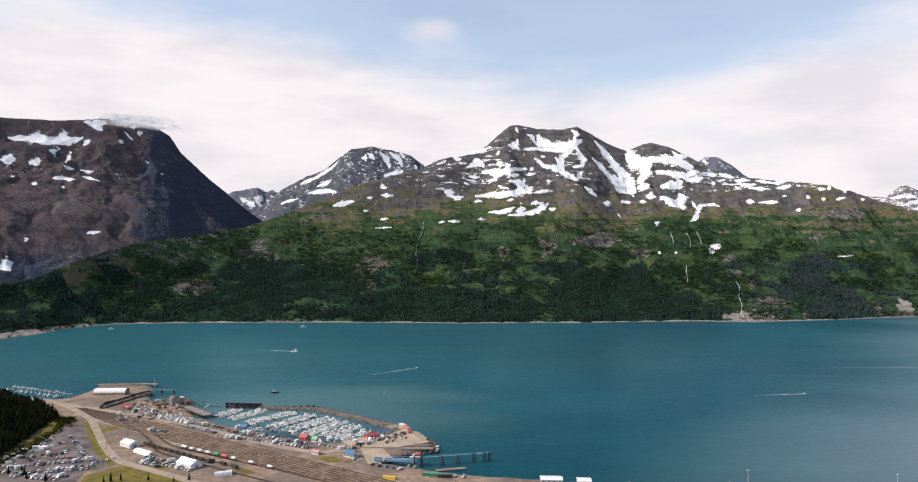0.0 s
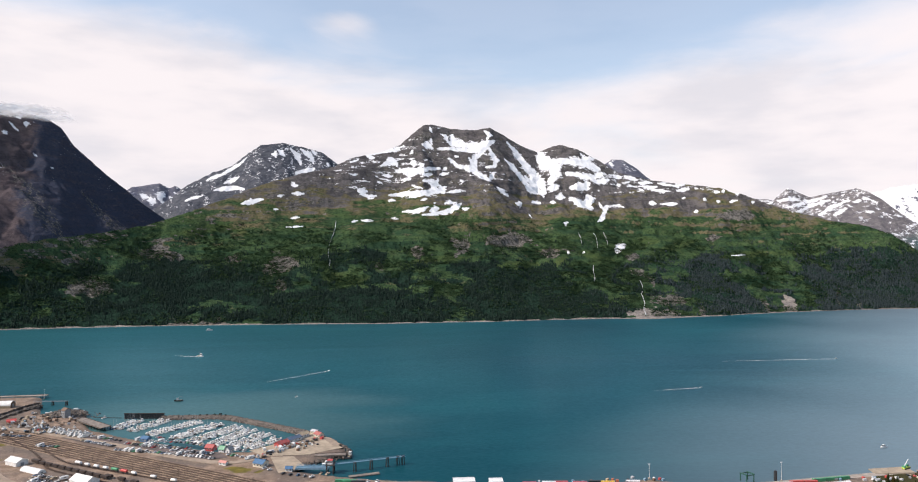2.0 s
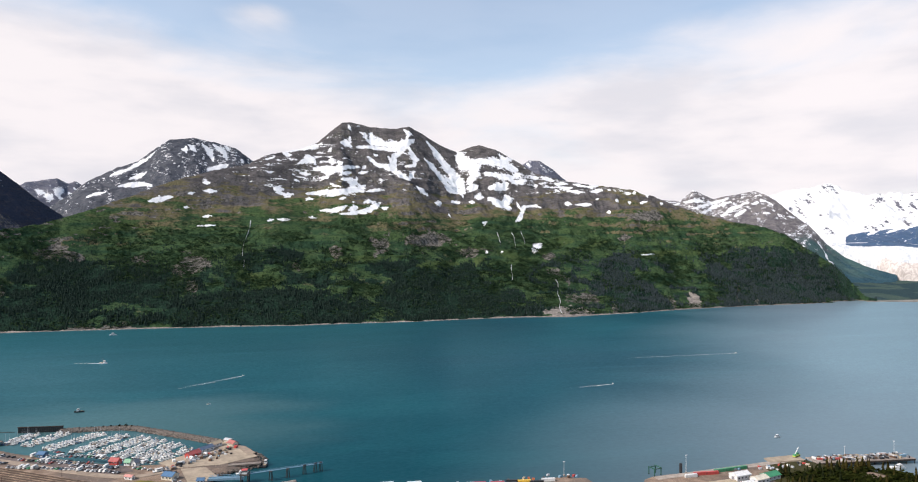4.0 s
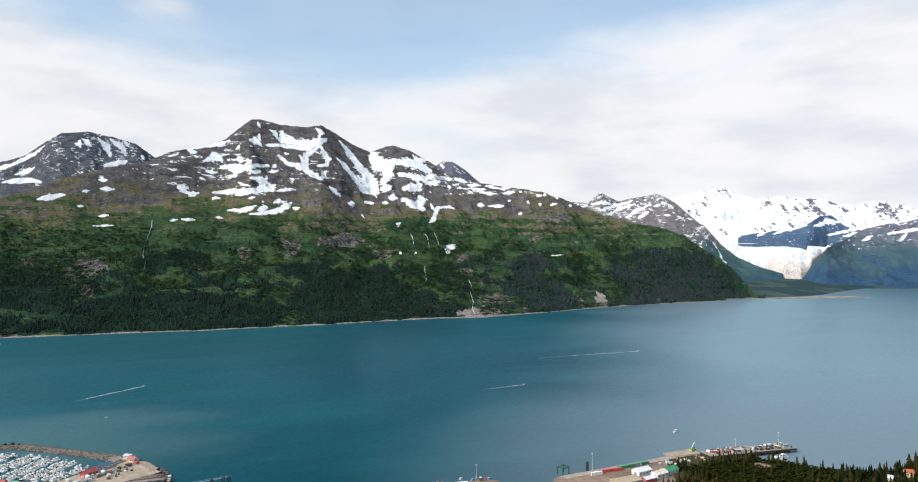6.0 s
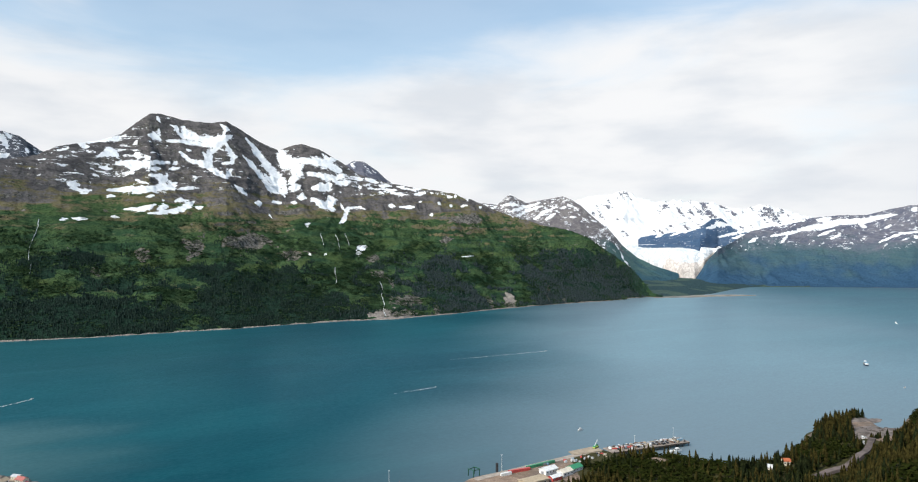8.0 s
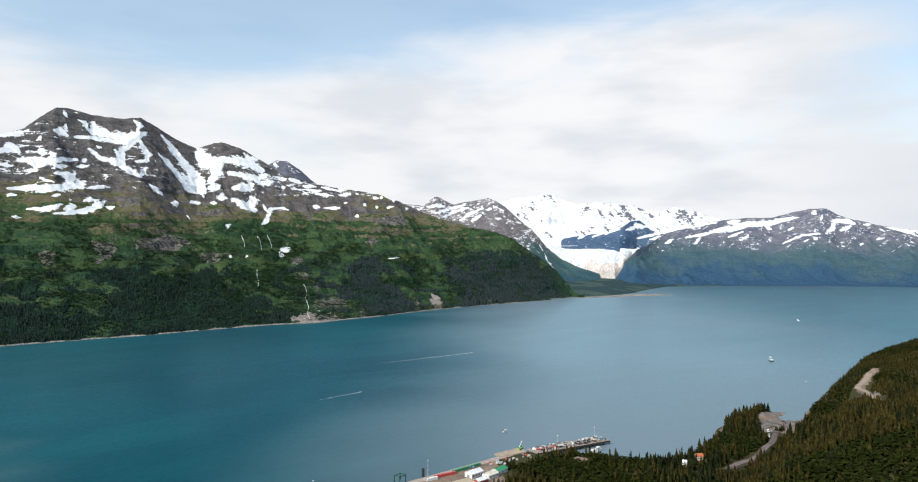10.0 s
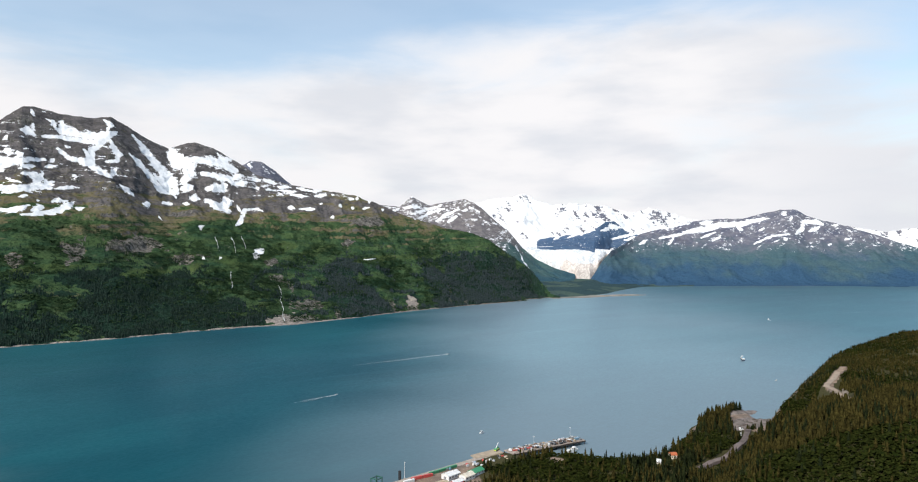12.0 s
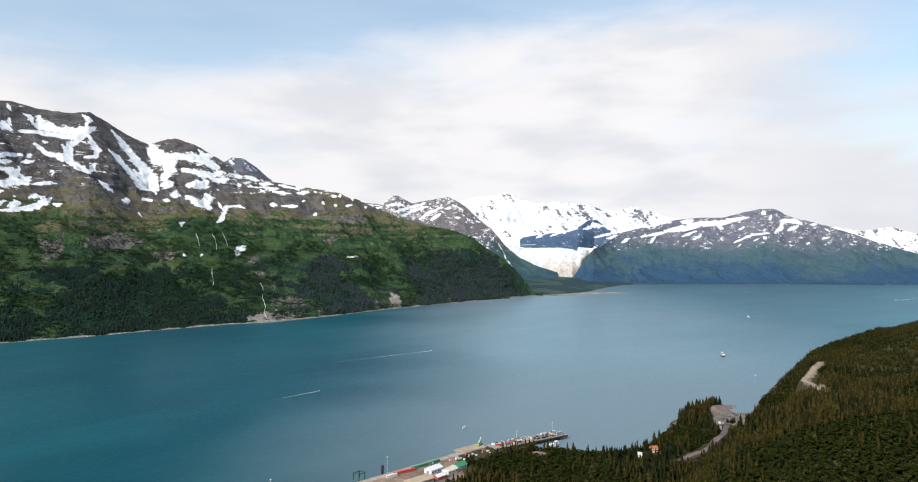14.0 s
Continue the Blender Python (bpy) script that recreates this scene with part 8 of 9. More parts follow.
trains()
boxes = [make_container(P_RED, "red corrugated shipping container on the waterfront"), make_container(P_GREEN, "green corrugated shipping container on the waterfront"),
         make_container(P_YELLOW, "yellow corrugated shipping container by the shore road"), make_container(P_WHITE, "white corrugated shipping container on the waterfront"),
         make_container(P_DARK, "black corrugated shipping container by the shore road")]
for src, first, more in ((0, (361, 534, -3), ((176, 567, -8), (160, 570, -8), (133, 572, -6), (500, 540, -10), (514, 537, -8), (373, 533, -3))),
                         (1, (384, 537, 3), ((396, 538, 3), (-20, 586, 0), (-26, 588, 0), (408, 539, 4))),
                         (2, (-60, 579, -12), ((200, 565, -8),)), (3, (222, 553, -8), ((350, 531, 0), (150, 571, -8), (528, 536, -8))), (4, (-12, 583, -4), ((190, 568, -8), (186, 563, -8), (210, 561, -8)))):
    boxes[src].matrix_basis = pose(first[0], first[1], 3.7, 0, 0, first[2])
    for x, y, turn in more:
        copy_thing(boxes[src], pose(x, y - (11 if 120 < x < 235 else 0), 3.7, 0, 0, turn))


make_container(P_TEAL, "pale blue tarpaulined container at the end of the wharf", 7.0).matrix_basis = pose(582, 527, 5.05, 0, 0, -6.5)


# ---------------------------------------------------------------- eastern wharf
def wharf():
    ob = thing("wharf", "long timber wharf crowded with gear, on dark piles", "wharf", 486, 531, 0, -6.5)
    part("deck", Shape().box(52, 10, 4.2, 104, 18, 0.8, 0.15), simple("sun_bleached_planks", (0.27, 0.225, 0.19), 0.9, 0, 0.3, 0.3), ob)
    piles_under(ob, 1, 103, 1.5, 18.5, 4.2, 8.5, 8.5, 0.4)
    part("fascia", Shape().box(52, 0.9, 3.0, 104, 0.3, 1.4), M_PILE, ob)
    part("fascia", Shape().box(103.9, 10, 3.0, 0.3, 18, 1.4), M_PILE, ob)
    for k in range(9):
        part("bollard", Shape().tube((6 + k * 11.5, 18.4, 5.0), (6 + k * 11.5, 18.4, 5.9), 0.35, 0.45, 8), M_STEEL, ob)
    apron = thing("quay_apron", "pale concrete quay apron along the shore", "quay", 318, 533, 0, 5)
    part("slab", Shape().box(84, 2.5, 3.4, 168, 8, 0.45, 0.1), M_CONCRETE, apron)
    part("face", Shape().box(84, 6.4, -2, 168, 0.8, 5.6), M_PILE, apron)
    ramp = thing("slipway", "sandy brown slipway ramp on the quay", "slipway", 446, 548, 3.4, -4)
    part("slab", Shape().rings([[(0, 0, 0), (34, -4, 0), (38, 12, 0), (2, 12, 0)], [(0, 0, 0.9), (34, -4, 2.2), (38, 12, 2.2), (2, 12, 0.9)]]), M_DIRT, ramp)


def clutter():
    """Gear on the wharf: net bins, pallets, cable drums and small crates."""
    rng = random.Random(55)
    mats = [P_GREY, P_BROWN, P_TAN, P_SILVER, P_WHITE, P_RED, P_DARK, P_TEAL, P_ORANGE]

    def crate(mat):
        ob = tagged(new("gear_crate"), "stacked " + mat.name.split("_")[0] + " fishing gear crate on the wharf", "crate", "gear on the wharf")
        part("box", Shape().box(0, 0, 0, 2.6, 1.8, 1.5, 0.08), mat, ob)
        part("lid", Shape().box(0, 0, 1.5, 2.7, 1.9, 0.15), mat, ob)
        for s in (-1, 1):
            part("skid", Shape().box(0, s * 0.6, -0.12, 2.6, 0.2, 0.12), M_PLANK, ob)
        return ob

    def drum():
        ob = tagged(new("net_drum"), "dark net drum standing on the wharf", "drum", "gear on the wharf")
        part("core", Shape().tube((0, -1, 1.1), (0, 1, 1.1), 0.8, sides=10), P_TEAL, ob)
        for s in (-1, 1):
            part("flange", Shape().tube((0, s * 1.0, 1.1), (0, s * 1.15, 1.1), 1.1, sides=12), M_STEEL, ob)
        return ob

    src = [crate(m) for m in mats] + [drum()]
    first = set()
    for k in range(120):
        u, v = rng.uniform(3, 100), rng.uniform(3, 17)
        if rng.random() < 0.25:
            v = rng.uniform(10, 17)
        a = radians(-6.5)
        x, y = 486 + u * math.cos(a) - v * math.sin(a), 531 + u * math.sin(a) + v * math.cos(a)
        o = rng.choices(src, (12, 7, 6, 9, 3, 1, 7, 1, 0.5, 3))[0]
        m = pose(x, y, 5.12, 0, 0, rng.uniform(0, 180))
        if o in first:
            copy_thing(o, m)
        else:
            o.matrix_basis = m
            first.add(o)
    for k in range(30):
        copy_thing(rng.choice(src[:9]), pose(rng.uniform(395, 480), rng.uniform(522, 540), 3.97, 0, 0, rng.uniform(0, 180)))
    for k in range(46):
        t = rng.random()
        x, y = -108 + 50 * t + rng.uniform(-7, 7), 686 + 42 * t + rng.uniform(-8, 5) - 20 * rng.random()
        copy_thing(rng.choices(src, (6, 9, 8, 5, 6, 2, 8, 1, 0, 3))[0], pose(x, y, 3.95, 0, 0, rng.uniform(0, 180)) @ Matrix.Scale(rng.uniform(0.7, 1.4), 4))
    for k in range(70):
        x, y = rng.uniform(-416, -345), rng.uniform(790, 884)
        copy_thing(rng.choices(src, (6, 9, 8, 5, 4, 1, 8, 1, 0, 3))[0], pose(x, y, 3.95, 0, 0, rng.uniform(0, 180)) @ Matrix.Scale(rng.uniform(0.8, 1.5), 4))
    for k in range(16):
        copy_thing(rng.choice(src[:9]), pose(rng.uniform(130, 255), rng.uniform(556, 566), 3.75, 0, 0, rng.uniform(0, 180)))


def light_mast(x, y, z, high, head=True):
    ob = thing("light_mast", "tall pale lighting mast with a lamp head", "light mast", x, y, z, 0, "masts of the waterfront")
    part("base", Shape().box(0, 0, -0.5, 1.4, 1.4, 1.4, 0.1), M_CONCRETE, ob)
    part("pole", Shape().tube((0, 0, 0.8), (0, 0, high), 0.18, 0.10, 8), P_WHITE, ob)
    part("lamp_head", Shape().box(0, 0, high - 0.2, 1.6, 0.8, 0.4, 0.1), P_WHITE, ob)
    return ob


P_DARK_GREEN = paint("dark_green_paint", (0.02, 0.09, 0.06))


def crane():
    ob = thing("mobile_crane", "yellow green mobile crane with a folded boom on the quay", "crane", 480, 552, 5.4, 20)
    part("chassis", Shape().box(0, 0, 0.7, 9, 2.8, 1.1, 0.1), paint("lime_paint", (0.42, 0.50, 0.08)), ob)
    part("cab", Shape().box(2.6, 0.6, 1.8, 2.4, 1.5, 1.8, 0.2), P_GREEN, ob)
    part("window", Shape().box(2.7, 0.6, 2.5, 2.45, 1.55, 0.8), M_GLASS_DARK, ob)
    part("boom", Shape().tube((-3, 0, 2.6), (3.5, 0, 8.5), 0.45, 0.3, 6), P_WHITE, ob)
    part("counterweight", Shape().box(-3.4, 0, 1.8, 1.8, 2.6, 1.4, 0.1), P_GREEN, ob)
    for x in (-3.2, -1, 1.4, 3.4):
        for s in (-1, 1):
            part("wheel", Shape().tube((x, s * 1.1, 0.65), (x, s * 1.55, 0.65), 0.65, sides=12), M_RUBBER, ob)
    loader = thing("boat_hoist", "dark green travelling boat hoist frame over a slip", "hoist", 322, 545, 3.7, 15)
    for x in (-4, 4):
        for y in (-3.5, 3.5):
            part("leg", Shape().box(x, y, 0, 0.7, 0.7, 6.5), P_DARK_GREEN, loader)
            part("wheel", Shape().tube((x, y - 0.3, 0.6), (x, y + 0.3, 0.6), 0.6, sides=10), M_RUBBER, loader)
        part("crossbeam", Shape().box(x, 0, 6.3, 0.8, 8, 0.8), P_DARK_GREEN, loader)
    for y in (-3.5, 3.5):
        part("side_beam", Shape().box(0, y, 5.9, 9, 0.6, 0.7), P_DARK_GREEN, loader)
    tank = thing("fuel_tank", "dark upright fuel tank beside a mast", "tank", 347, 543, 3.8)
    part("shell", Shape().tube((0, 0, 0), (0, 0, 8.5), 1.4, sides=14), P_DARK, tank)
    part("top", Shape().tube((0, 0, 8.5), (0, 0, 9.0), 1.4, 0.5, 14), P_DARK, tank)


wharf()
clutter()
crane()
light_mast(241, 563, 3.7, 12.5)
light_mast(352, 542, 3.8, 16)
light_mast(577, 533, 5.0, 14)
light_mast(530, 545, 5.0, 9)
light_mast(-438, 968, 3.9, 12)
for x, y in ((-290, 690), (-215, 640), (-168, 612), (-262, 672), (-240, 655), (-125, 590), (-352, 716), (-318, 712), (-188, 626), (-148, 598), (-196, 664), (-100, 585), (-82, 566), (-345, 660)):
    post = thing("utility_pole", "thin dark utility pole beside the tracks", "pole", x, y, 3.7, -32, "poles beside the tracks")
    part("shaft", Shape().tube((0, 0, -0.3), (0, 0, 9), 0.16, 0.11, 6), M_PILE, post)
    part("crossarm", Shape().box(0, 0, 8.2, 0.16, 2.2, 0.16), M_PILE, post)
building("warehouse", "white warehouse with a pale roof among trees", 390, 517, 8, 16, 10, 4.4, P_WHITE, P_WHITE, 2.0, 4)
building("warehouse", "white shed with a cream roof among trees", 401, 505, 10, 14, 9, 4.0, P_WHITE, P_CREAM, 1.8, 3)
building("warehouse", "white shed with a green metal roof beside the woods", 416, 510, 12, 16, 9, 3.8, P_WHITE, P_GREEN, 2.4, 3)
building("warehouse", "small red walled shed with a white roof", 384, 499, 8, 12, 7, 3.2, P_RED, P_WHITE, 1.4, 2)
building("warehouse", "wide tan roofed shed beside the woods", 360, 500, 4, 26, 13, 4.0, P_TAN, P_TAN, 1.4, 3)
building("cottage", "two storey cottage with an orange red roof among spruces", 606, 413, -35, 7, 6, 4.6, P_CREAM, P_ORANGE, 2.0, 2, z=float(land_height(607, 413)))
building("cottage", "small white cottage with a steep roof among spruces", 576, 409, -60, 4.2, 4.2, 2.6, P_CREAM, P_SILVER, 2.2, 2, z=float(land_height(576, 409)))
for x, y, turn in ((735, 410, 25), (742, 414, 25), (752, 420, 25), (762, 424, 70)):
    src = bpy.data.objects["car"]
    copy_thing(src, pose(x, y, float(land_height(x, y)) + 1.3, 0, 0, turn))
copy_thing(bpy.data.objects["camper"], pose(770, 431, float(land_height(770, 431)) + 0.6, 0, 0, 40))


# ---------------------------------------------------------------- cove, road cut, falls
M_CUT = simple("cut_rock", (0.19, 0.16, 0.13), 0.95, 0, 0.4, 0.2)


def cove():
    rng = random.Random(77)
    M_BEACH = simple("tidal_gravel", (0.165, 0.140, 0.125), 0.95, 0, 0.45, 0.12)
    x, y = np.meshgrid(np.arange(735, 925, 3.0), np.arange(400, 515, 3.0), indexing="ij")
    d = np.minimum(np.hypot((x - 815) / 50, (y - 442) / 18), np.hypot((x - 862 + 0.5 * (y - 485)) / 40, (y - 485) / 12)) + 0.5 * (fbm(x / 20, y / 20, 401, 4) - 0.5)
    z = np.maximum(land_height(x, y) + 0.35, 1.5 * (1.1 - d)) - np.where(d > 1, (d - 1) * 14, 0)
    ob = new("beach", grid_mesh("beach", x[:, ::-1], y[:, ::-1], z[:, ::-1], M_BEACH))
    tagged(ob, "grey tidal gravel beach in a small cove", "beach", kind="structure")
    for k in range(26):
        a = rng.uniform(0, 6.28)
        px, py = 818 + 34 * rng.uniform(-1, 1), 442 + 14 * rng.uniform(-1, 1)
        log = thing("driftwood_log", "bleached driftwood log on the gravel beach", "log", px, py, max(1.2, float(land_height(px, py)) + 0.9), rng.uniform(0, 180), "driftwood in the cove")
        part("trunk", Shape().tube((-3, 0, 0), (3, 0.3, 0.15), 0.45, 0.25, 7), M_BARK if k % 3 else M_PLANK, log)
    for k in range(22):
        px, py, h = rng.uniform(832, 872), rng.uniform(484, 501), rng.uniform(9, 14)
        tree_ob = thing("spruce_tree", "tall narrow spruce tree on the wooded shore", "tree", px, py, max(0.5, float(land_height(px, py)) - 0.4), rng.uniform(0, 360), "spruces by the cove")
        crown, cf, stem, sf = spruce_shape(6, 5, rng)
        part("crown", Shape().add([(p[0] * h * 1.5, p[1] * h * 1.5, p[2] * h) for p in crown], cf), M_OLIVE if k % 2 else M_SPRUCE, tree_ob)
        part("trunk", Shape().add([tuple(v * h for v in p) for p in stem], sf), M_BARK, tree_ob)
    for k in range(26):    # clumps that hide parts of the cove road and its end
        px, py, h = rng.uniform(690, 722), rng.uniform(372, 388), rng.uniform(9, 13)
        if k > 11:
            px, py, h = 770 + 1.4 * (k - 12) + rng.uniform(-3, 3), 417 + 0.9 * (k - 12) + rng.uniform(-5, 5), rng.uniform(6, 10)
        tree_ob = thing("spruce_tree", "tall narrow spruce tree on the wooded shore", "tree", px, py, float(land_height(px, py)) - 0.4, rng.uniform(0, 360), "spruces by the cove")
        crown, cf, stem, sf = spruce_shape(6, 5, rng)
        part("crown", Shape().add([(p[0] * h * 1.4, p[1] * h * 1.4, p[2] * h) for p in crown], cf), M_OLIVE if k % 2 else M_SPRUCE, tree_ob)
        part("trunk", Shape().add([tuple(v * h for v in p) for p in stem], sf), M_BARK, tree_ob)
    cut = thing("road_cut", "bare tan rock cut above the hillside road", "rock cut", 0, 0, 0)
    rings = []
    for t in range(16):
        u = t / 15
        px, py = 868 + 86 * u, 348 + 38 * u
        base = float(land_height(px, py))
        h = 5 * math.sin(math.pi * u) ** 0.7 + 1.0
        j = [rng.uniform(-1.2, 1.2) for _ in range(4)]
        rings.append([(px - 3 + j[0], py + 4, base - 0.5), (px - 1 + j[1], py + 1, base + h * 0.5), (px + 2 + j[2], py - 3 + j[3], base + h), (px + 9, py - 12, base - 2)])
    part("face", Shape().rings(rings, True, True), M_CUT, cut)


FALLS = [  # the line of each fall, and its half width
    ([(-144, 2716), (-142, 2644), (-151, 2555), (-155, 2471), (-153, 2383), (-144, 2335), (-143, 2279)], 0.8),
    ([(908, 2199), (896, 2144), (869, 2090), (849, 2016), (818, 1951), (800, 1893)], 0.9),
    ([(832, 2644), (824, 2583), (806, 2513)], 0.6), ([(962, 2718), (945, 2631), (926, 2565)], 0.6), ([(896, 2648), (896, 2610), (866, 2510)], 0.6),
    ([(794, 2349), (763, 2241), (742, 2185)], 1.0),
]


def glacier():
    """The glacier's tongue: a broken ice fall with dirty ice at its front."""
    m = Nodes("glacier_ice", 0.7, 0, 0.2)
    cracks = m.noise(1.0, 6, 0.7, m.squash(0.035, 0.05, 0.02), 1.5)
    ice = m.mix(m.span(cracks, 0.42, 0.6), (0.48, 0.51, 0.54), (0.76, 0.77, 0.78))
    dirt = m.attribute("cover")[0]
    grime = m.mix(m.span(cracks, 0.4, 0.65), (0.42, 0.37, 0.34), (0.68, 0.63, 0.59))
    ice = m.mix(m.span(m.calc("ADD", dirt, m.calc("MULTIPLY", m.calc("SUBTRACT", m.noise(0.02, 4, 0.6), 0.5), 0.8)), 0.35, 0.65), ice, grime)
    m.color(ice)
    az, u = np.arange(43.4, 50.6, 0.05), np.linspace(0, 1, 90)
    A, U = np.meshgrid(az, u, indexing="ij")
    front = np.interp(az, [43.4, 46.2, 47.6, 48.6, 49.3, 50.0], [4260, 4180, 4140, 4150, 4200, 4325])
    low = np.interp(az, [43.4, 45.5, 47, 48.2, 48.94, 49.4, 50.2], [212, 117, 75, 55, 60, 105, 180])
    high = np.interp(az, [43.4, 46.8, 49.0, 50.3, 51.4], [228, 234, 216, 208, 185])
    r = front[:, None] + (4345 - front)[:, None] * U
    X, Y = r * np.sin(np.radians(A)), r * np.cos(np.radians(A))
    rise = np.interp(U, [0, 0.08, 0.5, 0.8, 1], [0, 0.22, 0.72, 0.95, 1.0])
    Z = low[:, None] + (high - low)[:, None] * rise + 15 * (ridged(X / 40, Y / 40, 501, 4) - 0.5) * (1 - U) - 130 * (U < 0.01)
    dirty = step(A, 46.0, 46.8) * (1 - step(U + 0.15 * (fbm(X / 60, Y / 60, 503, 3) - 0.5), 0.10, 0.32)) + 0.4 * (1 - step(U, 0.05, 0.2))
    ob = new("glacier", grid_mesh("glacier", X, Y, Z, m.mat, (np.clip(dirty, 0, 1), X * 0, X * 0)))
    tagged(ob, "broken pale glacier tongue with dirty brown ice at its front", "glacier", kind="structure")


glacier()


def waterfalls():
    X, Y, Z = MAIN[:3]
    M_FALL = simple("white_water", (0.46, 0.48, 0.50), 0.6, 0, 0.3, 0.1)
    az0, daz = -37.0, 0.075

    def ground(px, py):
        i = int(round((math.degrees(math.atan2(px, py)) - az0) / daz))
        i = min(max(i, 0), X.shape[0] - 1)
        return float(np.interp(math.hypot(px, py), np.hypot(X[i], Y[i]), Z[i]))

    for pts, wide in FALLS:
        line3 = smooth_line([(*q, 0) for q in pts], 5)
        ob = thing("waterfall", "thin white waterfall running down the green mountainside", "waterfall", group="waterfalls of the mountain")
        rings = []
        for k, q in enumerate(line3):
            w = wide * (0.6 + 0.8 * value_noise(np.array(k * 0.9), np.array(2.0), 5))
            jog = 3 * (float(value_noise(np.array(k * 0.6), np.array(7.0), 6)) - 0.5)
            z = max(ground(q.x + jog + s, q.y) for s in (-3, 0, 3)) + 1.2
            rings.append([(q.x + jog - w, q.y, z), (q.x + jog, q.y - 0.8, z + 0.7), (q.x + jog + w, q.y, z), (q.x + jog, q.y + 1, z - 2.5)])
        part("stream", Shape().rings(rings), M_FALL, ob)


# ---------------------------------------------------------------- boats under way and their wakes
P_NAVY = simple("navy_paint", (0.03, 0.045, 0.07), 0.4)
M_FOAM = simple("foam", (0.78, 0.82, 0.83), 0.6, 0, 0.15, 0.15)


def wake(x, y, tail_x, tail_y, wide, label):
    """A tapering streak of broken foam on the water behind a boat."""
    rng = random.Random(int(x) + 7)
    a, b = Vector((x, y, 0)), Vector((tail_x, tail_y, 0))
    d = b - a
    side = Vector((d.y, -d.x, 0)).normalized()
    shape = Shape()
    n = max(30, int(d.length / 2.0))
    for k in range(n):
        t = k / n
        if t > 0.7 and rng.random() < 1.6 * (t - 0.7):
            continue
        w = wide * (0.34 + 0.2 * math.sqrt(t)) * (1 - 0.92 * t) * rng.uniform(0.6, 1.1)
        c = a + d * t + side * rng.uniform(-0.25, 0.25) * wide * t
        along = d.normalized() * (d.length / n) * rng.uniform(1.2, 2.4)
        z = 0.10 + 0.012 * (k % 5)
        shape.add([c - along + Vector((0, 0, z)), c - side * w + Vector((0, 0, z)), c + along + Vector((0, 0, z)), c + side * w + Vector((0, 0, z))], [(0, 1, 2, 3)])
    ob = new("wake", shape.mesh("wake", M_FOAM))
    tagged(ob, label, "wake", kind="stuff")


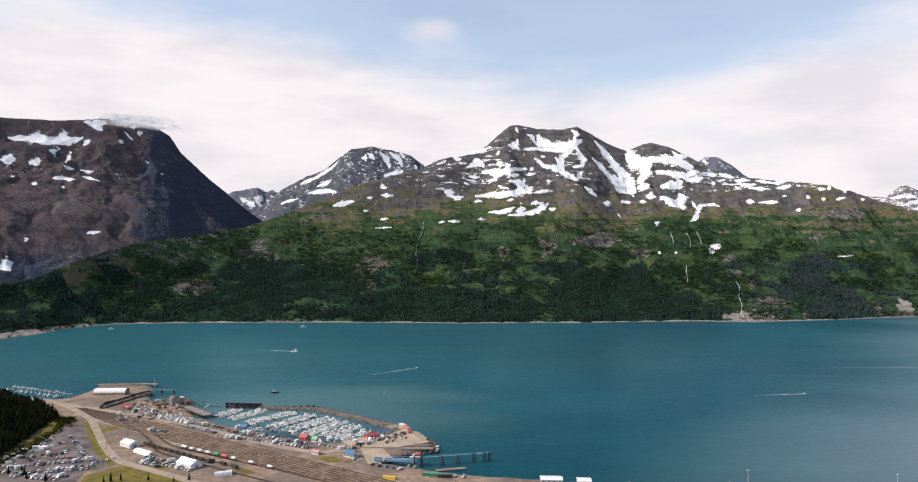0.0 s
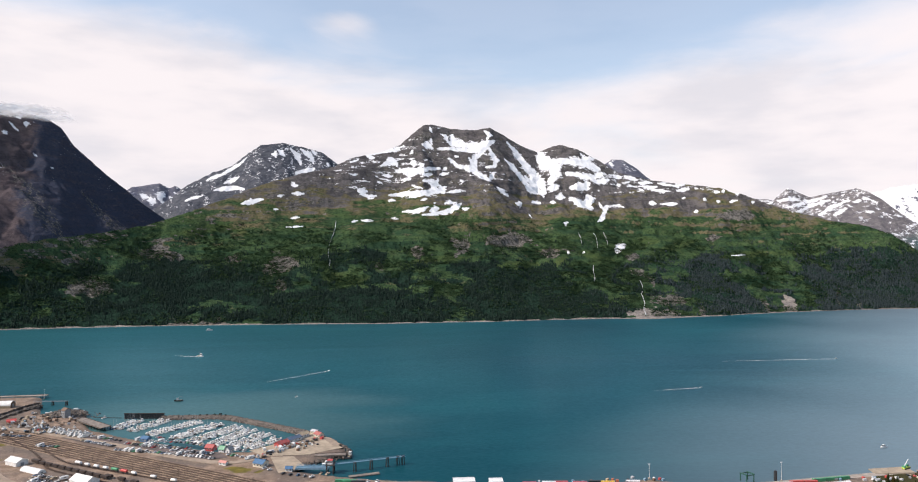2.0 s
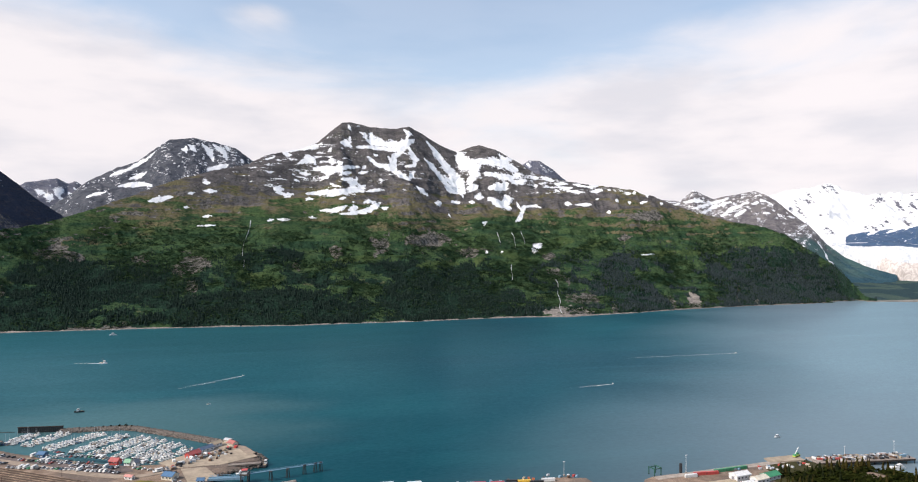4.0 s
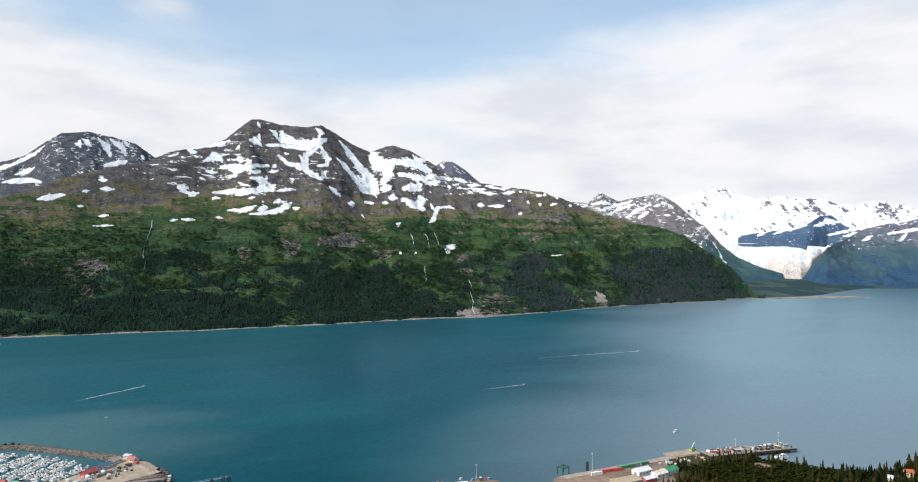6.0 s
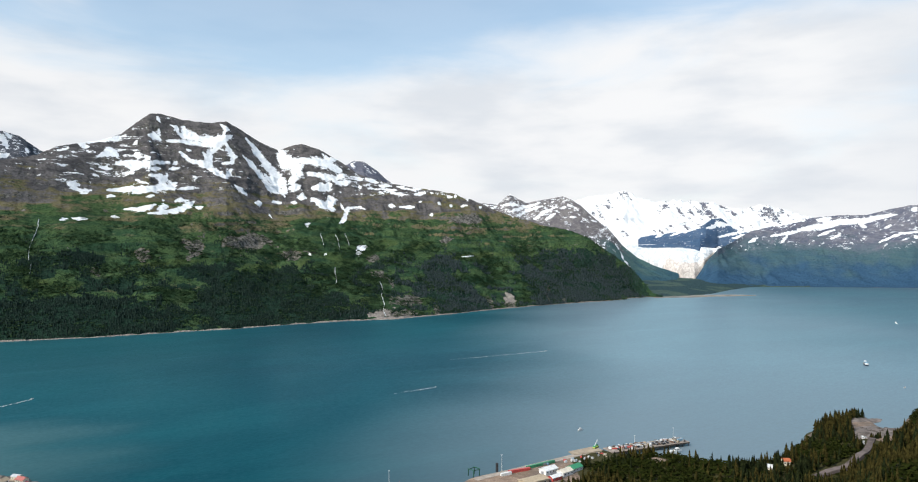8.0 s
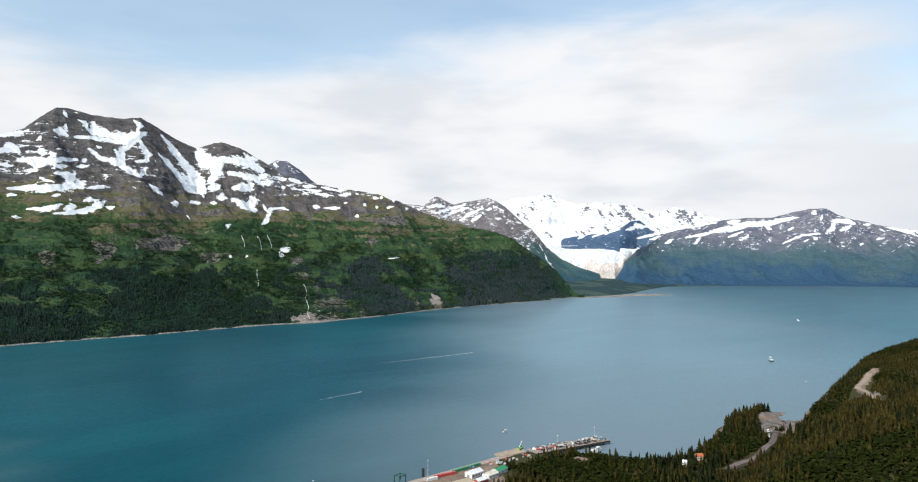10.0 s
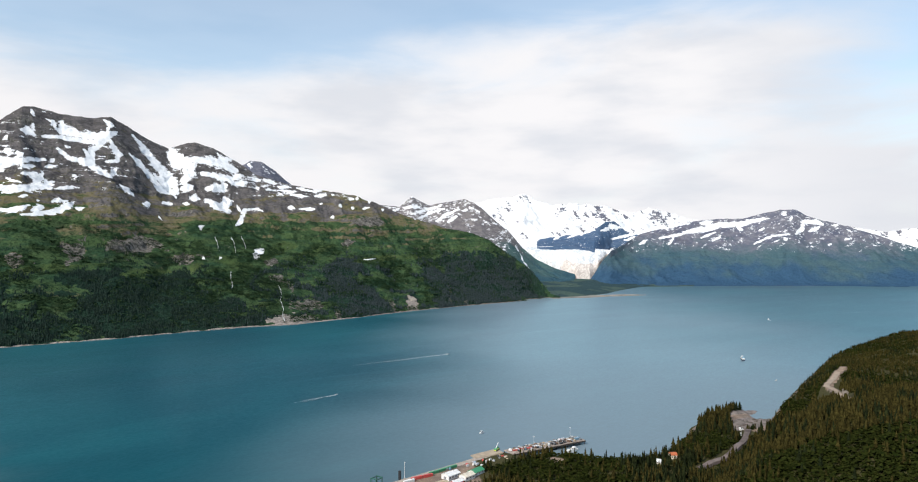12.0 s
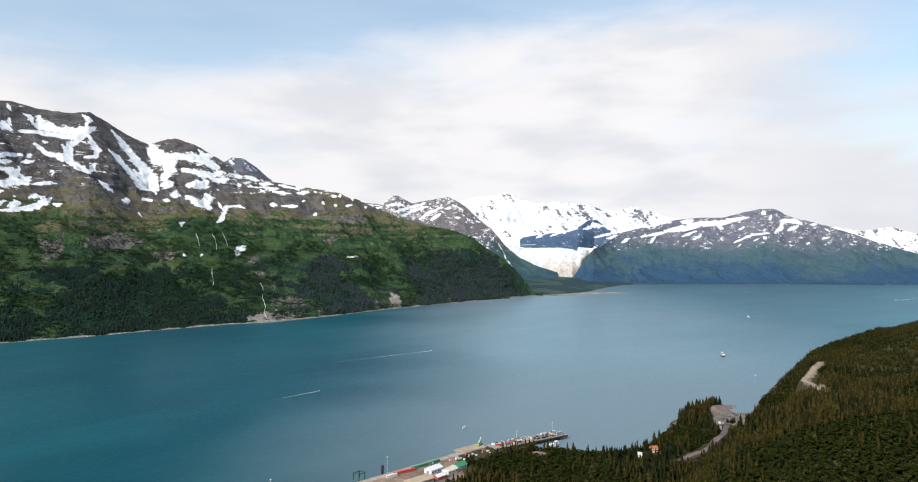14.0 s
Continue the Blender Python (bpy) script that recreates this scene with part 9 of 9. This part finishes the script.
def sea_traffic():
    yacht, ship, trawl = BOATS[1], BOATS[7], BOATS[2]
    for x, y, tx, ty, scale, wide in ((-72, 1146, -160, 1064, 0.45, 2.6), (481, 936, 405, 925, 0.45, 2.6), (854, 1146, 620, 1148, 0.6, 3.2), (-324, 1328, -385, 1350, 2.0, 4.0), (2057, 1073, 2030, 1050, 1.2, 6), (3161, 1015, 3345, 990, 1.5, 8)):
        way = math.degrees(math.atan2(y - ty, x - tx))
        o = copy_thing(trawl if scale == 2.0 else yacht, pose(x, y, 0.1, 0, 0, way) @ Matrix.Scale(scale, 4))
        tagged(o, "white boat under way leaving a foam wake", "boat", "boats out on the inlet")
        wake(x - 4 * math.cos(radians(way)), y - 4 * math.sin(radians(way)), tx, ty, wide, "white foam wake trailing behind a boat")
    for src, x, y, way, scale, label in ((ship, -259, 946, 185, 1.35, "dark hulled tug with a white wheelhouse on the water"), (yacht, -405, 1748, 10, 1.8, "white boat lying off the far shore"),
                                         (yacht, -887, 1715, 40, 1.4, "white boat lying off the beach"), (yacht, 522, 630, 190, 0.95, "small white motor boat near the wharf"),
                                         (trawl, -104, 950, 20, 0.6, "small white skiff on the water"), (trawl, 1132, 572, 0, 0.7, "small white skiff near the headland"),
                                         (yacht, 548, 507, -6, 1.5, "white motor yacht moored behind the wharf"), (yacht, 560, 512, 174, 1.4, "white motor yacht moored behind the wharf"),
                                         (ship, -22, 670, 80, 1.6, "dark hulled workboat moored at the fuel quay"), (yacht, -42, 650, 10, 1.2, "white boat moored below the fuel quay"),
                                         (yacht, -366, 893, 20, 2.0, "white ferry boat moored beside the rock heap"), (trawl, -322, 862, 60, 0.9, "white skiff off the rock heap")):
        o = copy_thing(src, pose(x, y, 0.1, 0, 0, way) @ Matrix.Scale(scale, 4))
        tagged(o, label, "boat", "boats out on the inlet")
    ferry = thing("tour_boat", "blue and white two deck tour boat out on the inlet", "boat", 1284, 720, 0, 42)
    ferry.scale = (0.85, 0.85, 0.85)
    part("hull", Shape().rings(hull_rings(26, 8, 5)), P_NAVY, ferry)
    part("lower_deck", Shape().box(-1.5, 0, 3.1, 18, 6.6, 2.4, 0.2), P_WHITE, ferry)
    part("upper_deck", Shape().box(-2.5, 0, 5.5, 14, 5.6, 2.2, 0.2), P_TEAL, ferry)
    part("window", Shape().box(-1.5, 0, 4.0, 16.5, 6.7, 0.8), M_GLASS_DARK, ferry)
    part("window", Shape().box(-2.5, 0, 6.3, 13, 5.7, 0.8), M_GLASS_DARK, ferry)
    part("wheelhouse", Shape().box(3, 0, 7.7, 4, 4, 1.9, 0.2), P_WHITE, ferry)
    part("mast", Shape().tube((0, 0, 7.7), (0, 0, 12), 0.2, 0.1, 6), P_GREY, ferry)


def lot_trees():
    """Single spruces along the lower edge of the parking lot."""
    rng = random.Random(91)
    for x, y, h in ((-404, 590, 9), (-397, 594, 8), (-390, 601, 7), (-378, 586, 9), (-296, 573, 9), (-289, 576, 7), (-301, 571, 6), (-266, 577, 6), (-231, 577, 7), (-243, 574, 5), (-372, 580, 7), (-352, 574, 8)):
        tree_ob = thing("spruce_tree", "small dark spruce tree beside the parking lot", "tree", x, y, 3.5, rng.uniform(0, 360), "spruces by the parking lot")
        crown, cf, stem, sf = spruce_shape(6, 6, rng)
        part("crown", Shape().add([tuple(v * h * 1.1 if i < 2 else v * h for i, v in enumerate(p)) for p in crown], cf), M_SPRUCE, tree_ob)
        part("trunk", Shape().add([tuple(v * h for v in p) for p in stem], sf), M_BARK, tree_ob)


lot_trees()
cove()
waterfalls()
sea_traffic()
